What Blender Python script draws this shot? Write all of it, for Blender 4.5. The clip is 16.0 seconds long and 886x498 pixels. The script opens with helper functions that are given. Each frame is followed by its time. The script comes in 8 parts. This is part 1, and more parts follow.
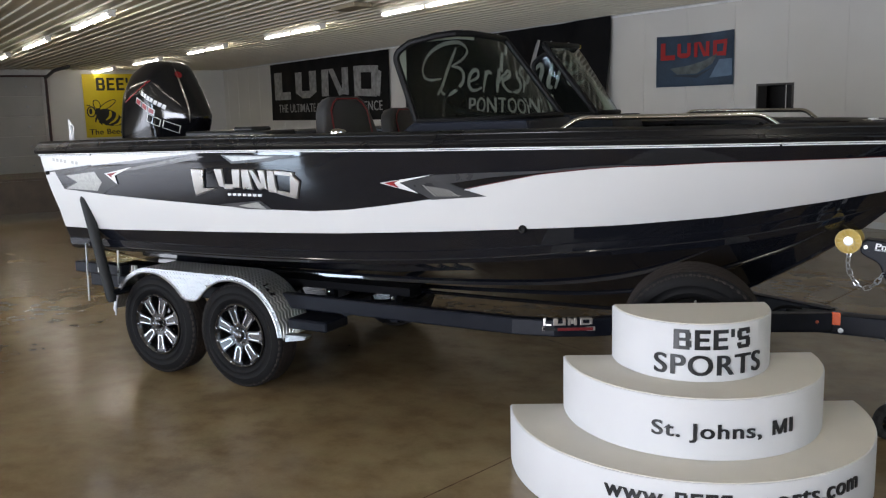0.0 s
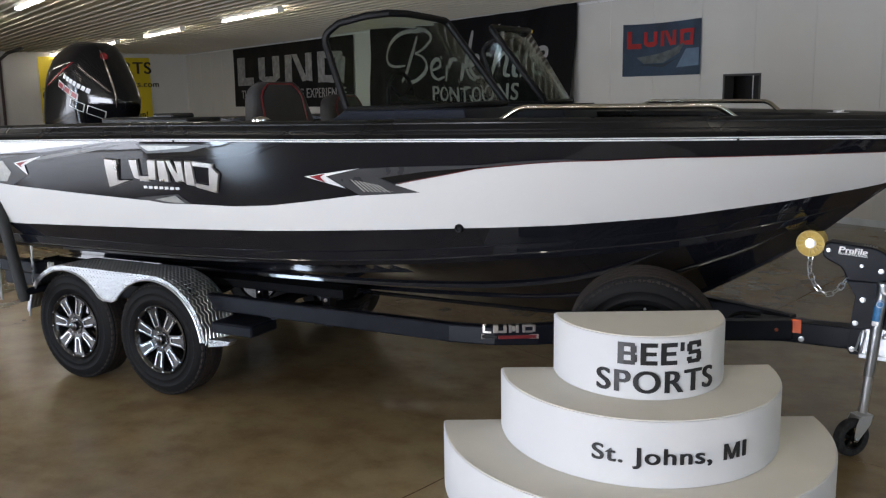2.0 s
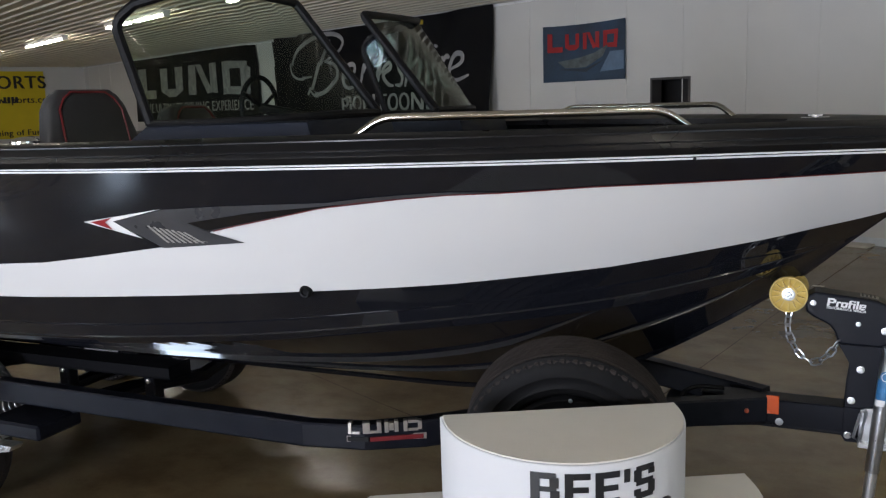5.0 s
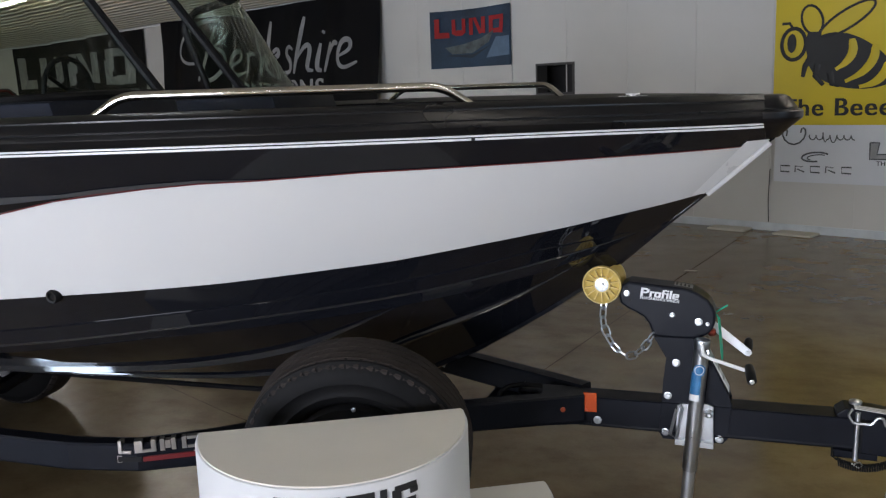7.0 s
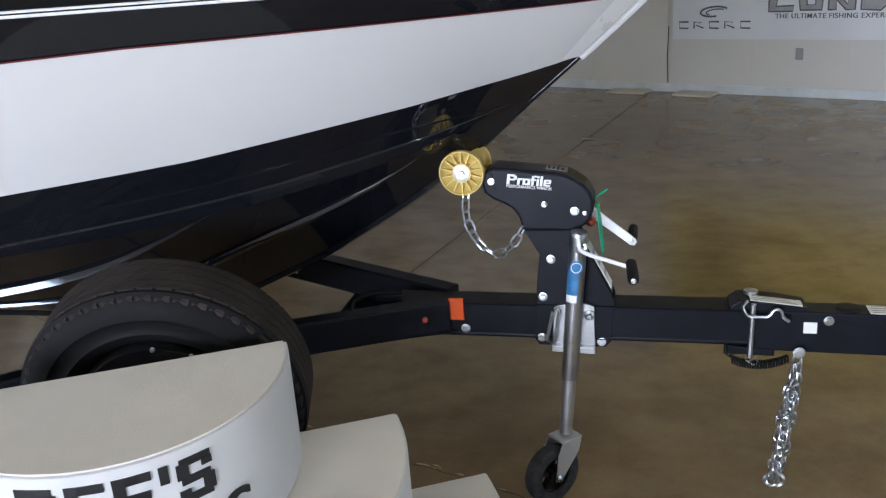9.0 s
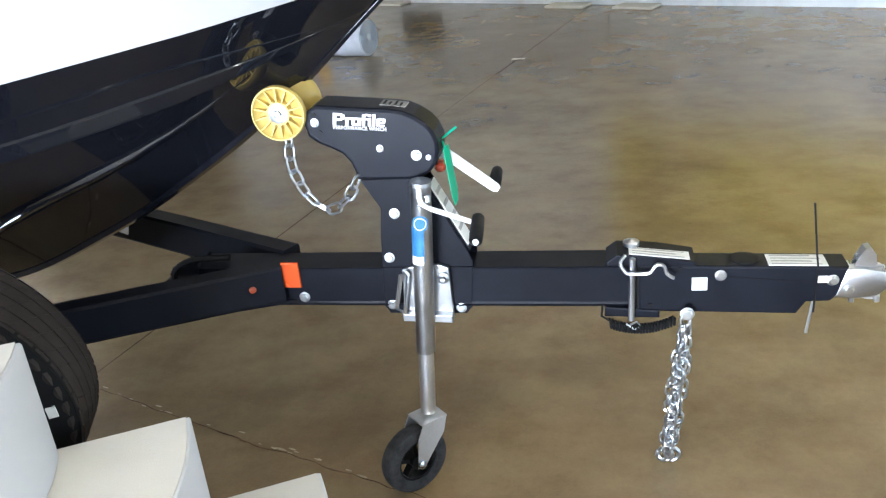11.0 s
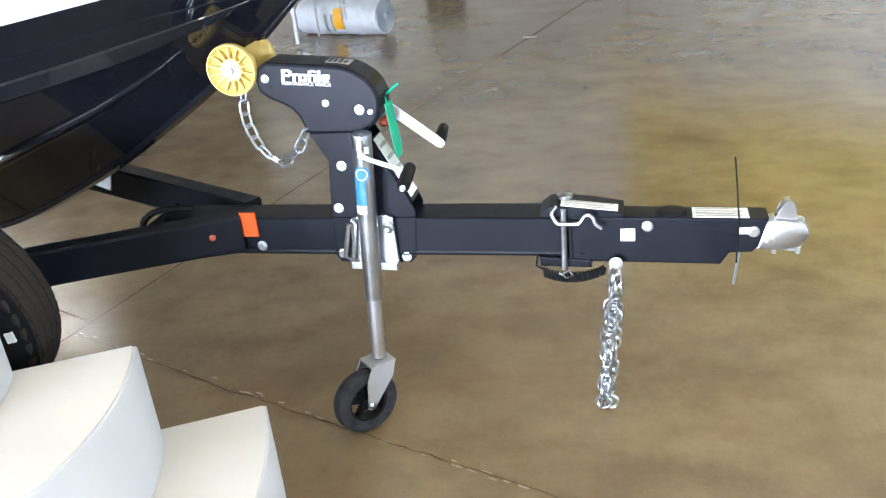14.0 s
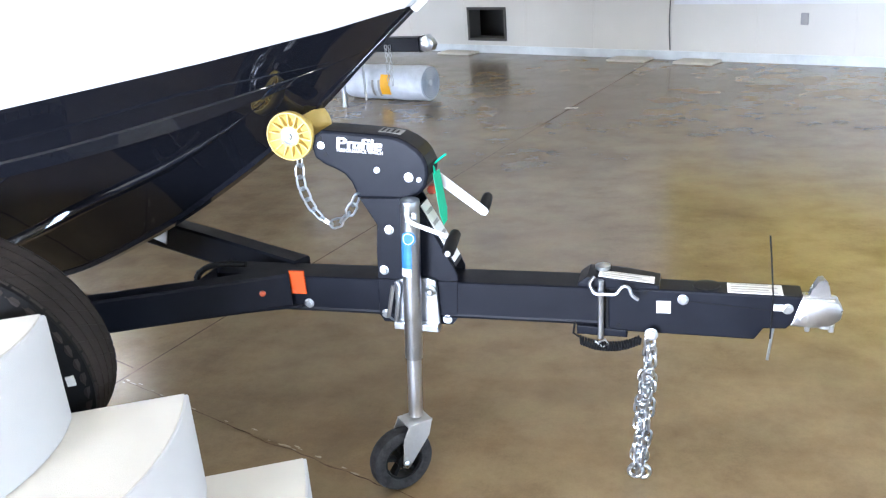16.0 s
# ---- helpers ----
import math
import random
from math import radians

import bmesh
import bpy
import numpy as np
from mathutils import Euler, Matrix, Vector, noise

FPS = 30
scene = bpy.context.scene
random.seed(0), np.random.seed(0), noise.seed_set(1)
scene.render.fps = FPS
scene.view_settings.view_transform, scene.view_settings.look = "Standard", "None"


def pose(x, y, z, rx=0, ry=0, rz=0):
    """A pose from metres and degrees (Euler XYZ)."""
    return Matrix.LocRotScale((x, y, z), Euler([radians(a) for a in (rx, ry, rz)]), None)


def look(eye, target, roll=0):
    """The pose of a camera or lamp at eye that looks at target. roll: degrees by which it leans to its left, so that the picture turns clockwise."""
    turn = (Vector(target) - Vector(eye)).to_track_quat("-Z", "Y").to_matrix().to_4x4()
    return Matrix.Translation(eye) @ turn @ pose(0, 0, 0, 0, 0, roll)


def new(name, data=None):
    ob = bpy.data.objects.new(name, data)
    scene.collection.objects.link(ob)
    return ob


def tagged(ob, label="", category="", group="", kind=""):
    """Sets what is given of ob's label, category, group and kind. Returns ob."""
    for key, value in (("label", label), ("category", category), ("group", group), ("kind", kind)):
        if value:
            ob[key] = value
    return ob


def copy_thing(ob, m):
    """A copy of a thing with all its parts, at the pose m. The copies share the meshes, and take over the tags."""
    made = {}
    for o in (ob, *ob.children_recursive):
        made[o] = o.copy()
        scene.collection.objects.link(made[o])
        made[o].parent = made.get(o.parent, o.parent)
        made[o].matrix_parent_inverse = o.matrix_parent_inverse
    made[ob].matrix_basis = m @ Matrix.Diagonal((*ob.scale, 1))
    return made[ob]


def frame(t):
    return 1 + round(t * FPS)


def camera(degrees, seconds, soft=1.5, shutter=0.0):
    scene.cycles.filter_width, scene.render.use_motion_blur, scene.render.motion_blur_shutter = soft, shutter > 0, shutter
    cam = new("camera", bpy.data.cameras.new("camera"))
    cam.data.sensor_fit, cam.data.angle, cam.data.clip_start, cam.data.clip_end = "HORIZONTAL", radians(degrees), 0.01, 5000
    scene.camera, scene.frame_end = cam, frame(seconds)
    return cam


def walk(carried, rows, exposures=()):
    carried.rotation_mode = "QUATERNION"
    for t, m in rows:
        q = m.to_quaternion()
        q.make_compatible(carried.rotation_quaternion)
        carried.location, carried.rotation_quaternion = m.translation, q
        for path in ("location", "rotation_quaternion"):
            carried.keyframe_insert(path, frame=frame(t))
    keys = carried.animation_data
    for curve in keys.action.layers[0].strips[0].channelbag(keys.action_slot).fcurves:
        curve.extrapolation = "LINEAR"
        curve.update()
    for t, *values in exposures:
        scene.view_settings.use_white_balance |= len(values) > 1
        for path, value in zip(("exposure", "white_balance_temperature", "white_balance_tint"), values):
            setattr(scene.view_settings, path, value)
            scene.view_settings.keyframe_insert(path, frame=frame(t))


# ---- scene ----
cam = camera(54.0, 16.0, soft=1.25)
PATH = [
    (0, (4.673, -4.051, 1.767), (3.677, -2.346, 1.448), -1.5),
    (0.5, (4.674, -4.038, 1.761), (3.691, -2.328, 1.43), -1.5),
    (1, (4.673, -4.001, 1.75), (3.72, -2.277, 1.407), -1.3),
    (1.5, (4.66, -3.824, 1.744), (3.754, -2.081, 1.369), -1.0),
    (2, (4.657, -3.608, 1.76), (3.717, -1.877, 1.413), -0.9),
    (2.5, (4.603, -3.411, 1.748), (3.663, -1.686, 1.371), -0.4),
    (3, (4.446, -3.153, 1.742), (3.525, -1.42, 1.36), -1.2),
    (3.2, (4.402, -3.076, 1.745), (3.486, -1.337, 1.375), -0.8),
    (5.3, (4.348, -2.274, 1.732), (3.61, -0.444, 1.407), -2.7),
    (5.5, (4.349, -2.207, 1.71), (3.684, -0.352, 1.371), -2.8),
    (6, (4.427, -2.111, 1.704), (3.811, -0.238, 1.369), -2.6),
    (6.5, (4.556, -2.02, 1.699), (3.935, -0.148, 1.365), -2.2),
    (7, (4.649, -1.973, 1.686), (4.022, -0.108, 1.33), -2.1),
    (7.5, (4.678, -1.879, 1.657), (4.147, 0.009, 1.264), -2.3),
    (8, (4.656, -1.722, 1.653), (4.206, 0.168, 1.176), -2.2),
    (8.2, (4.641, -1.659, 1.648), (4.208, 0.222, 1.122), -2.6),
    (10.3, (4.985, -1.158, 1.549), (4.532, 0.637, 0.793), -6.0),
    (10.5, (5.003, -1.113, 1.534), (4.598, 0.682, 0.752), -6.7),
    (11, (4.985, -0.966, 1.528), (4.617, 0.823, 0.713), -5.7),
    (11.5, (5.028, -0.833, 1.498), (4.724, 0.943, 0.63), -7.7),
    (12, (5.123, -0.749, 1.494), (4.771, 1.02, 0.63), -7.0),
    (12.5, (5.256, -0.721, 1.468), (4.82, 0.979, 0.508), -8.4),
    (13, (5.301, -0.773, 1.449), (4.881, 0.935, 0.497), -9.3),
    (13.5, (5.293, -0.939, 1.453), (4.956, 0.814, 0.549), -8.5),
    (14, (5.248, -1.068, 1.472), (4.79, 0.691, 0.638), -6.2),
    (14.5, (5.23, -1.119, 1.497), (4.671, 0.643, 0.733), -5.0),
    (15, (5.23, -1.138, 1.49), (4.659, 0.62, 0.725), -4.7),
    (15.5, (5.246, -1.144, 1.492), (4.707, 0.62, 0.717), -5.5),
    (16, (5.25, -1.146, 1.513), (4.714, 0.65, 0.817), -4.7),
]
walk(cam, [(t, look(eye, target, roll)) for t, eye, target, roll in PATH],
     exposures=((0.0, 0.03, 6650, 10), (2.5, -0.03, 6650, 10), (5.5, 0.02, 6550, 11), (8.1, 0.2, 6380, 11), (10.3, 1.12, 6050, 9), (11.5, 1.93, 6050, 7), (13.0, 2.09, 6050, 8), (15.0, 1.88, 6130, 9), (15.5, 1.96, 5850, 10), (16.0, 2.03, 5850, 11)))

# ---------------------------------------------------------------- world and light
world = bpy.data.worlds.new("world")
scene.world = world
world.use_nodes = True
wn = world.node_tree.nodes
sky = wn.new("ShaderNodeTexSky")
sky.sky_type, sky.sun_disc = "NISHITA", False
sky.sun_elevation, sky.sun_rotation = radians(40), radians(200)
world.node_tree.links.new(sky.outputs[0], wn["Background"].inputs[0])
wn["Background"].inputs[1].default_value = 0.1

# Room axes: RU runs along the rear wall, RV points into it.
RU, RV = Vector((0.904, -0.4275, 0)), Vector((0.4275, 0.904, 0))
TURN = math.degrees(math.atan2(RU.y, RU.x))
WALL_V, LEFT_U, RIGHT_U, FRONT_V, CEIL = 9.806, -24.3, 14.0, -9.5, 3.3


REAR_0 = -4.637  # where the rear wall crosses x = 0
OPENING_1, OPENING_2 = (-2.292, -1.712, 1.615, 1.985), (-1.737, -1.197, 0.17, 0.52)


def room(u, v, z):
    return RU * u + RV * v + Vector((0, 0, z))


def area_lamp(name, at, toward, w, h, power, color):
    data = bpy.data.lights.new(name, "AREA")
    data.shape, data.size, data.size_y, data.energy, data.color = "RECTANGLE", w, h, power, color
    ob = new(name, data)
    ob.matrix_world = look(at, at + toward)
    return ob


DAY = (0.79, 0.85, 1.0)
TUBE_POWER = 18.0
area_lamp("daylight_front_door", room(-1.5, FRONT_V - 0.3, 1.5), RV, 0.9, 2.9, 260, (0.62, 0.78, 1.0))
# Unseen door added at front right to brighten the forward hull side.
area_lamp("daylight_added_door", room(6.8, FRONT_V - 0.3, 1.5), RV, 4.6, 2.9, 1200, DAY)
area_lamp("daylight_west_door", room(-5.2, FRONT_V - 0.3, 1.5), RV, 3.6, 2.9, 330, DAY)
area_lamp("daylight_side_door", room(RIGHT_U + 0.3, 2.0, 1.55), -RU, 5.0, 2.8, 120, (0.6, 0.78, 1.0))

# ---------------------------------------------------------------- mesh helpers
ORIGIN = {}


def thing(name, at=(0, 0, 0), label="", category="", group="", kind=""):
    ob = new(name)
    ob.empty_display_size = 0.1
    ob.location = at
    ORIGIN[ob.name] = Vector(at)
    return tagged(ob, label, category, group, kind)


def part(name, bm, material, parent=None, label="", smooth=False, sharp=35):
    """Link a bmesh, given in world coordinates, as one mesh object under its parent."""
    at = ORIGIN[parent.name] if parent else Vector()
    bmesh.ops.recalc_face_normals(bm, faces=bm.faces)
    if at.length:
        bmesh.ops.translate(bm, verts=bm.verts, vec=-at)
    if smooth:
        for face in bm.faces:
            face.smooth = True
        for edge in bm.edges:
            if len(edge.link_faces) == 2 and edge.calc_face_angle(0) > radians(sharp):
                edge.smooth = False
    mesh = bpy.data.meshes.new(name)
    bm.to_mesh(mesh)
    bm.free()
    for m in material if isinstance(material, (list, tuple)) else (material,):
        mesh.materials.append(m)
    ob = new(name, mesh)
    if parent:
        ob.parent = parent
        ORIGIN[ob.name] = at
    if label:
        ob["label"] = label
    return ob


def solo(name, bm, material, label, category, kind="", group="", smooth=False):
    return tagged(part(name, bm, material, smooth=smooth), label, category, group, kind)


def box(bm, lo, hi, m=None, bevel=0.0, seg=1):
    lo, hi = Vector(lo), Vector(hi)
    made = bmesh.ops.create_cube(bm, size=1.0)["verts"]
    for v in made:
        v.co = Vector(((lo.x + hi.x) / 2 + v.co.x * (hi.x - lo.x), (lo.y + hi.y) / 2 + v.co.y * (hi.y - lo.y), (lo.z + hi.z) / 2 + v.co.z * (hi.z - lo.z)))
    if m is not None:
        for v in made:
            v.co = m @ v.co
    if bevel:
        edges = list({e for v in made for e in v.link_edges})
        bmesh.ops.bevel(bm, geom=edges, offset=bevel, segments=seg, affect="EDGES", profile=0.5)


def frame_axes(d):
    d = d.normalized()
    side = d.cross(Vector((0, 0, 1)) if abs(d.z) < 0.95 else Vector((1, 0, 0))).normalized()
    return side, d.cross(side).normalized()


def tube(bm, pts, r, seg=10, closed=False, caps=True, flat=1.0):
    pts = [Vector(p) for p in pts]
    rings, n = [], len(pts)
    rs = r if isinstance(r, (list, tuple)) else [r] * n
    a = None
    for i, p in enumerate(pts):
        if closed:
            d = pts[(i + 1) % n] - pts[i - 1]
        else:
            d = pts[min(i + 1, n - 1)] - pts[max(i - 1, 0)]
        d.normalize()
        if a is None:
            a, b = frame_axes(d)
        else:
            a = (a - d * a.dot(d)).normalized()
            b = d.cross(a).normalized()
        rings.append([bm.verts.new(p + rs[i] * (math.cos(t) * a + flat * math.sin(t) * b)) for t in (2 * math.pi * k / seg for k in range(seg))])
    for i in range(n if closed else n - 1):
        r0, r1 = rings[i], rings[(i + 1) % n]
        for k in range(seg):
            bm.faces.new((r0[k], r0[(k + 1) % seg], r1[(k + 1) % seg], r1[k]))
    if caps and not closed:
        bm.faces.new(rings[0]), bm.faces.new(rings[-1])


def rod(bm, p0, p1, r, seg=12, r2=None):
    tube(bm, [p0, p1], [r, r if r2 is None else r2], seg)


def lathe(bm, profile, at, axis, seg=32, closed=False):
    """Turn (radius, height) pairs round an axis."""
    at, axis = Vector(at), Vector(axis).normalized()
    a, b = frame_axes(axis)
    rings = [[bm.verts.new(at + axis * h + r * (math.cos(t) * a + math.sin(t) * b)) for t in (2 * math.pi * k / seg for k in range(seg))] for r, h in profile]
    for r0, r1 in zip(rings, rings[1:] + rings[:1] if closed else rings[1:]):
        for k in range(seg):
            bm.faces.new((r0[k], r0[(k + 1) % seg], r1[(k + 1) % seg], r1[k]))
    if not closed:
        if profile[0][0] > 1e-4:
            bm.faces.new(rings[0])
        if profile[-1][0] > 1e-4:
            bm.faces.new(rings[-1])


def prism(bm, poly, at, ax, ay, depth, bevel=0.0):
    """A flat outline poly in the axes ax, ay from the point at, thickened by the vector depth."""
    at, ax, ay, depth = Vector(at), Vector(ax), Vector(ay), Vector(depth)
    front = [bm.verts.new(at + ax * x + ay * y) for x, y in poly]
    back = [bm.verts.new(v.co + depth) for v in front]
    n = len(poly)
    faces = [bm.faces.new(front), bm.faces.new(back[::-1])]
    for k in range(n):
        faces.append(bm.faces.new((front[k], front[(k + 1) % n], back[(k + 1) % n], back[k])))
    if bevel:
        bmesh.ops.recalc_face_normals(bm, faces=faces)
        bmesh.ops.bevel(bm, geom=list(faces[0].edges) + list(faces[1].edges), offset=bevel, segments=2, affect="EDGES", profile=0.5)


def beam(bm, p0, p1, w, h, bevel=0.008):
    """A box tube of width w and height h whose axis runs from p0 to p1."""
    p0, p1 = Vector(p0), Vector(p1)
    d = (p1 - p0).normalized()
    side = d.cross(Vector((0, 0, 1))).normalized()
    up = side.cross(d)
    m = Matrix((d, side, up)).transposed().to_4x4()
    m.translation = (p0 + p1) / 2
    n = (p1 - p0).length / 2
    box(bm, (-n, -w / 2, -h / 2), (n, w / 2, h / 2), m, bevel, 2)


def smooth_steps(knots, x):
    """A smooth curve through a few (x, value) knots."""
    xs, ys = [k[0] for k in knots], [k[1] for k in knots]
    if x <= xs[0]:
        return ys[0]
    if x >= xs[-1]:
        return ys[-1]
    i = max(j for j in range(len(xs) - 1) if xs[j] <= x)
    s = [(ys[j + 1] - ys[j]) / (xs[j + 1] - xs[j]) for j in range(len(xs) - 1)]

    def slope(j):
        if j == 0:
            return s[0]
        if j == len(xs) - 1:
            return s[-1]
        return 0.0 if s[j - 1] * s[j] <= 0 else 2 * s[j - 1] * s[j] / (s[j - 1] + s[j])

    h = xs[i + 1] - xs[i]
    t = (x - xs[i]) / h
    return (2 * t**3 - 3 * t**2 + 1) * ys[i] + (t**3 - 2 * t**2 + t) * h * slope(i) + (3 * t**2 - 2 * t**3) * ys[i + 1] + (t**3 - t**2) * h * slope(i + 1)


# ---------------------------------------------------------------- materials
def material(name, color, rough=0.5, metal=0.0, coat=0.0, spec=0.5):
    m = bpy.data.materials.new(name)
    m.use_nodes = True
    b = m.node_tree.nodes["Principled BSDF"]
    b.inputs["Base Color"].default_value = (*color, 1)
    b.inputs["Roughness"].default_value = rough
    b.inputs["Metallic"].default_value = metal
    b.inputs["Coat Weight"].default_value = coat
    b.inputs["Coat Roughness"].default_value = 0.04
    b.inputs["Specular IOR Level"].default_value = spec
    return m


def nodes_of(m):
    return m.node_tree.nodes, m.node_tree.links.new, m.node_tree.nodes["Principled BSDF"]


def coords(m, scale=(1, 1, 1), kind="Object"):
    n, link, _ = nodes_of(m)
    tc, mp = n.new("ShaderNodeTexCoord"), n.new("ShaderNodeMapping")
    mp.inputs["Scale"].default_value = scale
    link(tc.outputs[kind], mp.inputs["Vector"])
    return mp.outputs["Vector"]


def noise_node(m, vec, scale, detail=4, rough=0.55):
    n, link, _ = nodes_of(m)
    t = n.new("ShaderNodeTexNoise")
    t.inputs["Scale"].default_value, t.inputs["Detail"].default_value, t.inputs["Roughness"].default_value = scale, detail, rough
    link(vec, t.inputs["Vector"])
    return t.outputs["Fac"]


def ramp(m, fac, stops):
    n, link, _ = nodes_of(m)
    r = n.new("ShaderNodeValToRGB")
    while len(r.color_ramp.elements) < len(stops):
        r.color_ramp.elements.new(0.5)
    for e, (p, c) in zip(r.color_ramp.elements, stops):
        e.position, e.color = p, (*c, 1) if not isinstance(c, float) else (c, c, c, 1)
    link(fac, r.inputs["Fac"])
    return r.outputs["Color"]


def mix(m, fac, a, b, mode="MIX"):
    n, link, _ = nodes_of(m)
    x = n.new("ShaderNodeMix")
    x.data_type, x.blend_type = "RGBA", mode
    for sock, v in ((x.inputs["Factor"], fac), (x.inputs["A"], a), (x.inputs["B"], b)):
        if hasattr(v, "is_linked"):
            link(v, sock)
        elif isinstance(v, float):
            sock.default_value = v
        else:
            sock.default_value = (*v, 1)
    return x.outputs["Result"]


def bump(m, height, strength, distance=0.01):
    n, link, b = nodes_of(m)
    k = n.new("ShaderNodeBump")
    k.inputs["Strength"].default_value, k.inputs["Distance"].default_value = strength, distance
    link(height, k.inputs["Height"])
    link(k.outputs["Normal"], b.inputs["Normal"])


def worn(name, color, rough, metal=0.0, vary=0.15, scale=6.0, grain=90.0, bumpy=0.08, coat=0.0, spec=0.5):
    """A plain surface with soft blotches, fine grain and a varying gloss."""
    m = material(name, color, rough, metal, coat, spec)
    n, link, b = nodes_of(m)
    vec = coords(m)
    big, fine = noise_node(m, vec, scale), noise_node(m, vec, grain, 3)
    lo, hi = [c * (1 - vary) for c in color], [min(1, c * (1 + vary)) for c in color]
    link(mix(m, 0.25, ramp(m, big, ((0.3, lo), (0.7, hi))), ramp(m, fine, ((0.3, lo), (0.7, hi)))), b.inputs["Base Color"])
    link(ramp(m, big, ((0.3, max(0.02, rough - 0.06)), (0.7, min(1.0, rough + 0.08)))), b.inputs["Roughness"])
    if bumpy:
        bump(m, fine, bumpy, 0.004)
    return m


def concrete():
    """Stained, sealed concrete: brown and olive clouds with dark blots, a mottled gloss."""
    m = material("stained_concrete", (0.2, 0.16, 0.1), 0.25)
    n, link, b = nodes_of(m)
    vec = coords(m)
    big, mid, fine = noise_node(m, vec, 0.55, 5, 0.6), noise_node(m, vec, 3.2, 6, 0.62), noise_node(m, vec, 45, 4, 0.6)
    base = ramp(m, big, ((0.3, (0.145, 0.097, 0.049)), (0.5, (0.222, 0.161, 0.088)), (0.7, (0.268, 0.205, 0.117))))
    cloud = ramp(m, mid, ((0.25, (0.68, 0.66, 0.62)), (0.5, (1.0, 1.0, 1.0)), (0.78, (1.18, 1.16, 1.1))))
    base = mix(m, 0.75, base, cloud, "MULTIPLY")
    base = mix(m, 0.16, base, ramp(m, fine, ((0.35, (0.7, 0.7, 0.7)), (0.6, (1.1, 1.1, 1.1)))), "MULTIPLY")
    patch = noise_node(m, coords(m, (1.0, 1.3, 1.0)), 4.5, 4, 0.55)
    base = mix(m, 0.8, base, ramp(m, patch, ((0.3, (0.82, 0.78, 0.72)), (0.5, (1.0, 1.0, 1.0)), (0.7, (1.04, 1.1, 1.06)))), "MULTIPLY")
    flecks = noise_node(m, vec, 16.0, 2, 0.5)
    base = mix(m, ramp(m, flecks, ((0.72, 0.0), (0.8, 0.25))), base, (0.085, 0.052, 0.026))
    spots = noise_node(m, coords(m, (1.0, 1.3, 1.0)), 1.7, 3, 0.5)
    base = mix(m, ramp(m, spots, ((0.55, 0.0), (0.8, 0.45))), base, (0.07, 0.045, 0.025))
    # small dark drips and scuffs, sparse and sharp-edged
    drips = noise_node(m, coords(m, (1.0, 1.6, 1.0)), 7.0, 5, 0.7)
    base = mix(m, ramp(m, drips, ((0.7, 0.0), (0.76, 0.55))), base, (0.075, 0.045, 0.024))
    speck = noise_node(m, vec, 130, 2, 0.5)
    base = mix(m, 0.14, base, ramp(m, speck, ((0.35, (0.72, 0.72, 0.72)), (0.62, (1.12, 1.12, 1.12)))), "MULTIPLY")
    link(base, b.inputs["Base Color"])
    link(ramp(m, mid, ((0.3, 0.17), (0.7, 0.27))), b.inputs["Roughness"])
    bump(m, fine, 0.006, 0.002)
    return m


def wall_paint(name, color):
    m = worn(name, color, 0.55, vary=0.035, scale=1.2, grain=140, bumpy=0.05)
    return m


CONCRETE = concrete()
WALL = wall_paint("white_wall_liner", (0.62, 0.608, 0.572))
CEILING = worn("ribbed_ceiling_steel", (0.7, 0.655, 0.555), 0.6, vary=0.04, scale=0.8, spec=0.25)
JOINT = worn("joint_filler", (0.085, 0.05, 0.027), 0.9, vary=0.7, scale=12, spec=0.05)
FRAME_BLACK = worn("black_powder_coat", (0.007, 0.008, 0.012), 0.38, vary=0.2, scale=9, grain=400, bumpy=0.05, spec=0.12)
RUBBER = worn("tyre_rubber", (0.0075, 0.0073, 0.0076), 0.6, vary=0.25, scale=12, grain=300, bumpy=0.1, spec=0.1)
PODIUM = worn("white_carpeted_podium", (0.6, 0.605, 0.615), 0.75, vary=0.03, scale=3, grain=500, bumpy=0.25)
PODIUM_TOP = worn("cream_podium_top", (0.66, 0.635, 0.575), 0.8, vary=0.04, scale=5, grain=450, bumpy=0.4)
LETTER = worn("black_vinyl_letters", (0.012, 0.012, 0.013), 0.4)
GUNWALE = worn("black_gunwale_extrusion", (0.006, 0.006, 0.007), 0.3, vary=0.15, scale=4, grain=350, bumpy=0.03, spec=0.3)
WHITE_TRIM = worn("white_trim", (0.8, 0.8, 0.8), 0.3, vary=0.03)
ZINC = worn("zinc_plated_steel", (0.46, 0.48, 0.5), 0.32, metal=1.0, vary=0.12, scale=14, grain=200, bumpy=0.04)
CHROME = worn("polished_stainless", (0.72, 0.71, 0.68), 0.12, metal=1.0, vary=0.05)
BOLT = worn("bolt_zinc", (0.5, 0.52, 0.53), 0.32, metal=1.0, vary=0.1)
ORANGE = worn("orange_reflector", (0.62, 0.085, 0.013), 0.22, vary=0.1, grain=800, bumpy=0.2, coat=0.4)
YELLOW_POLY = worn("yellow_polyurethane", (0.56, 0.41, 0.11), 0.35, vary=0.1, scale=20)
BLACK_PLASTIC = worn("black_plastic", (0.007, 0.007, 0.0075), 0.5, vary=0.2, spec=0.14)


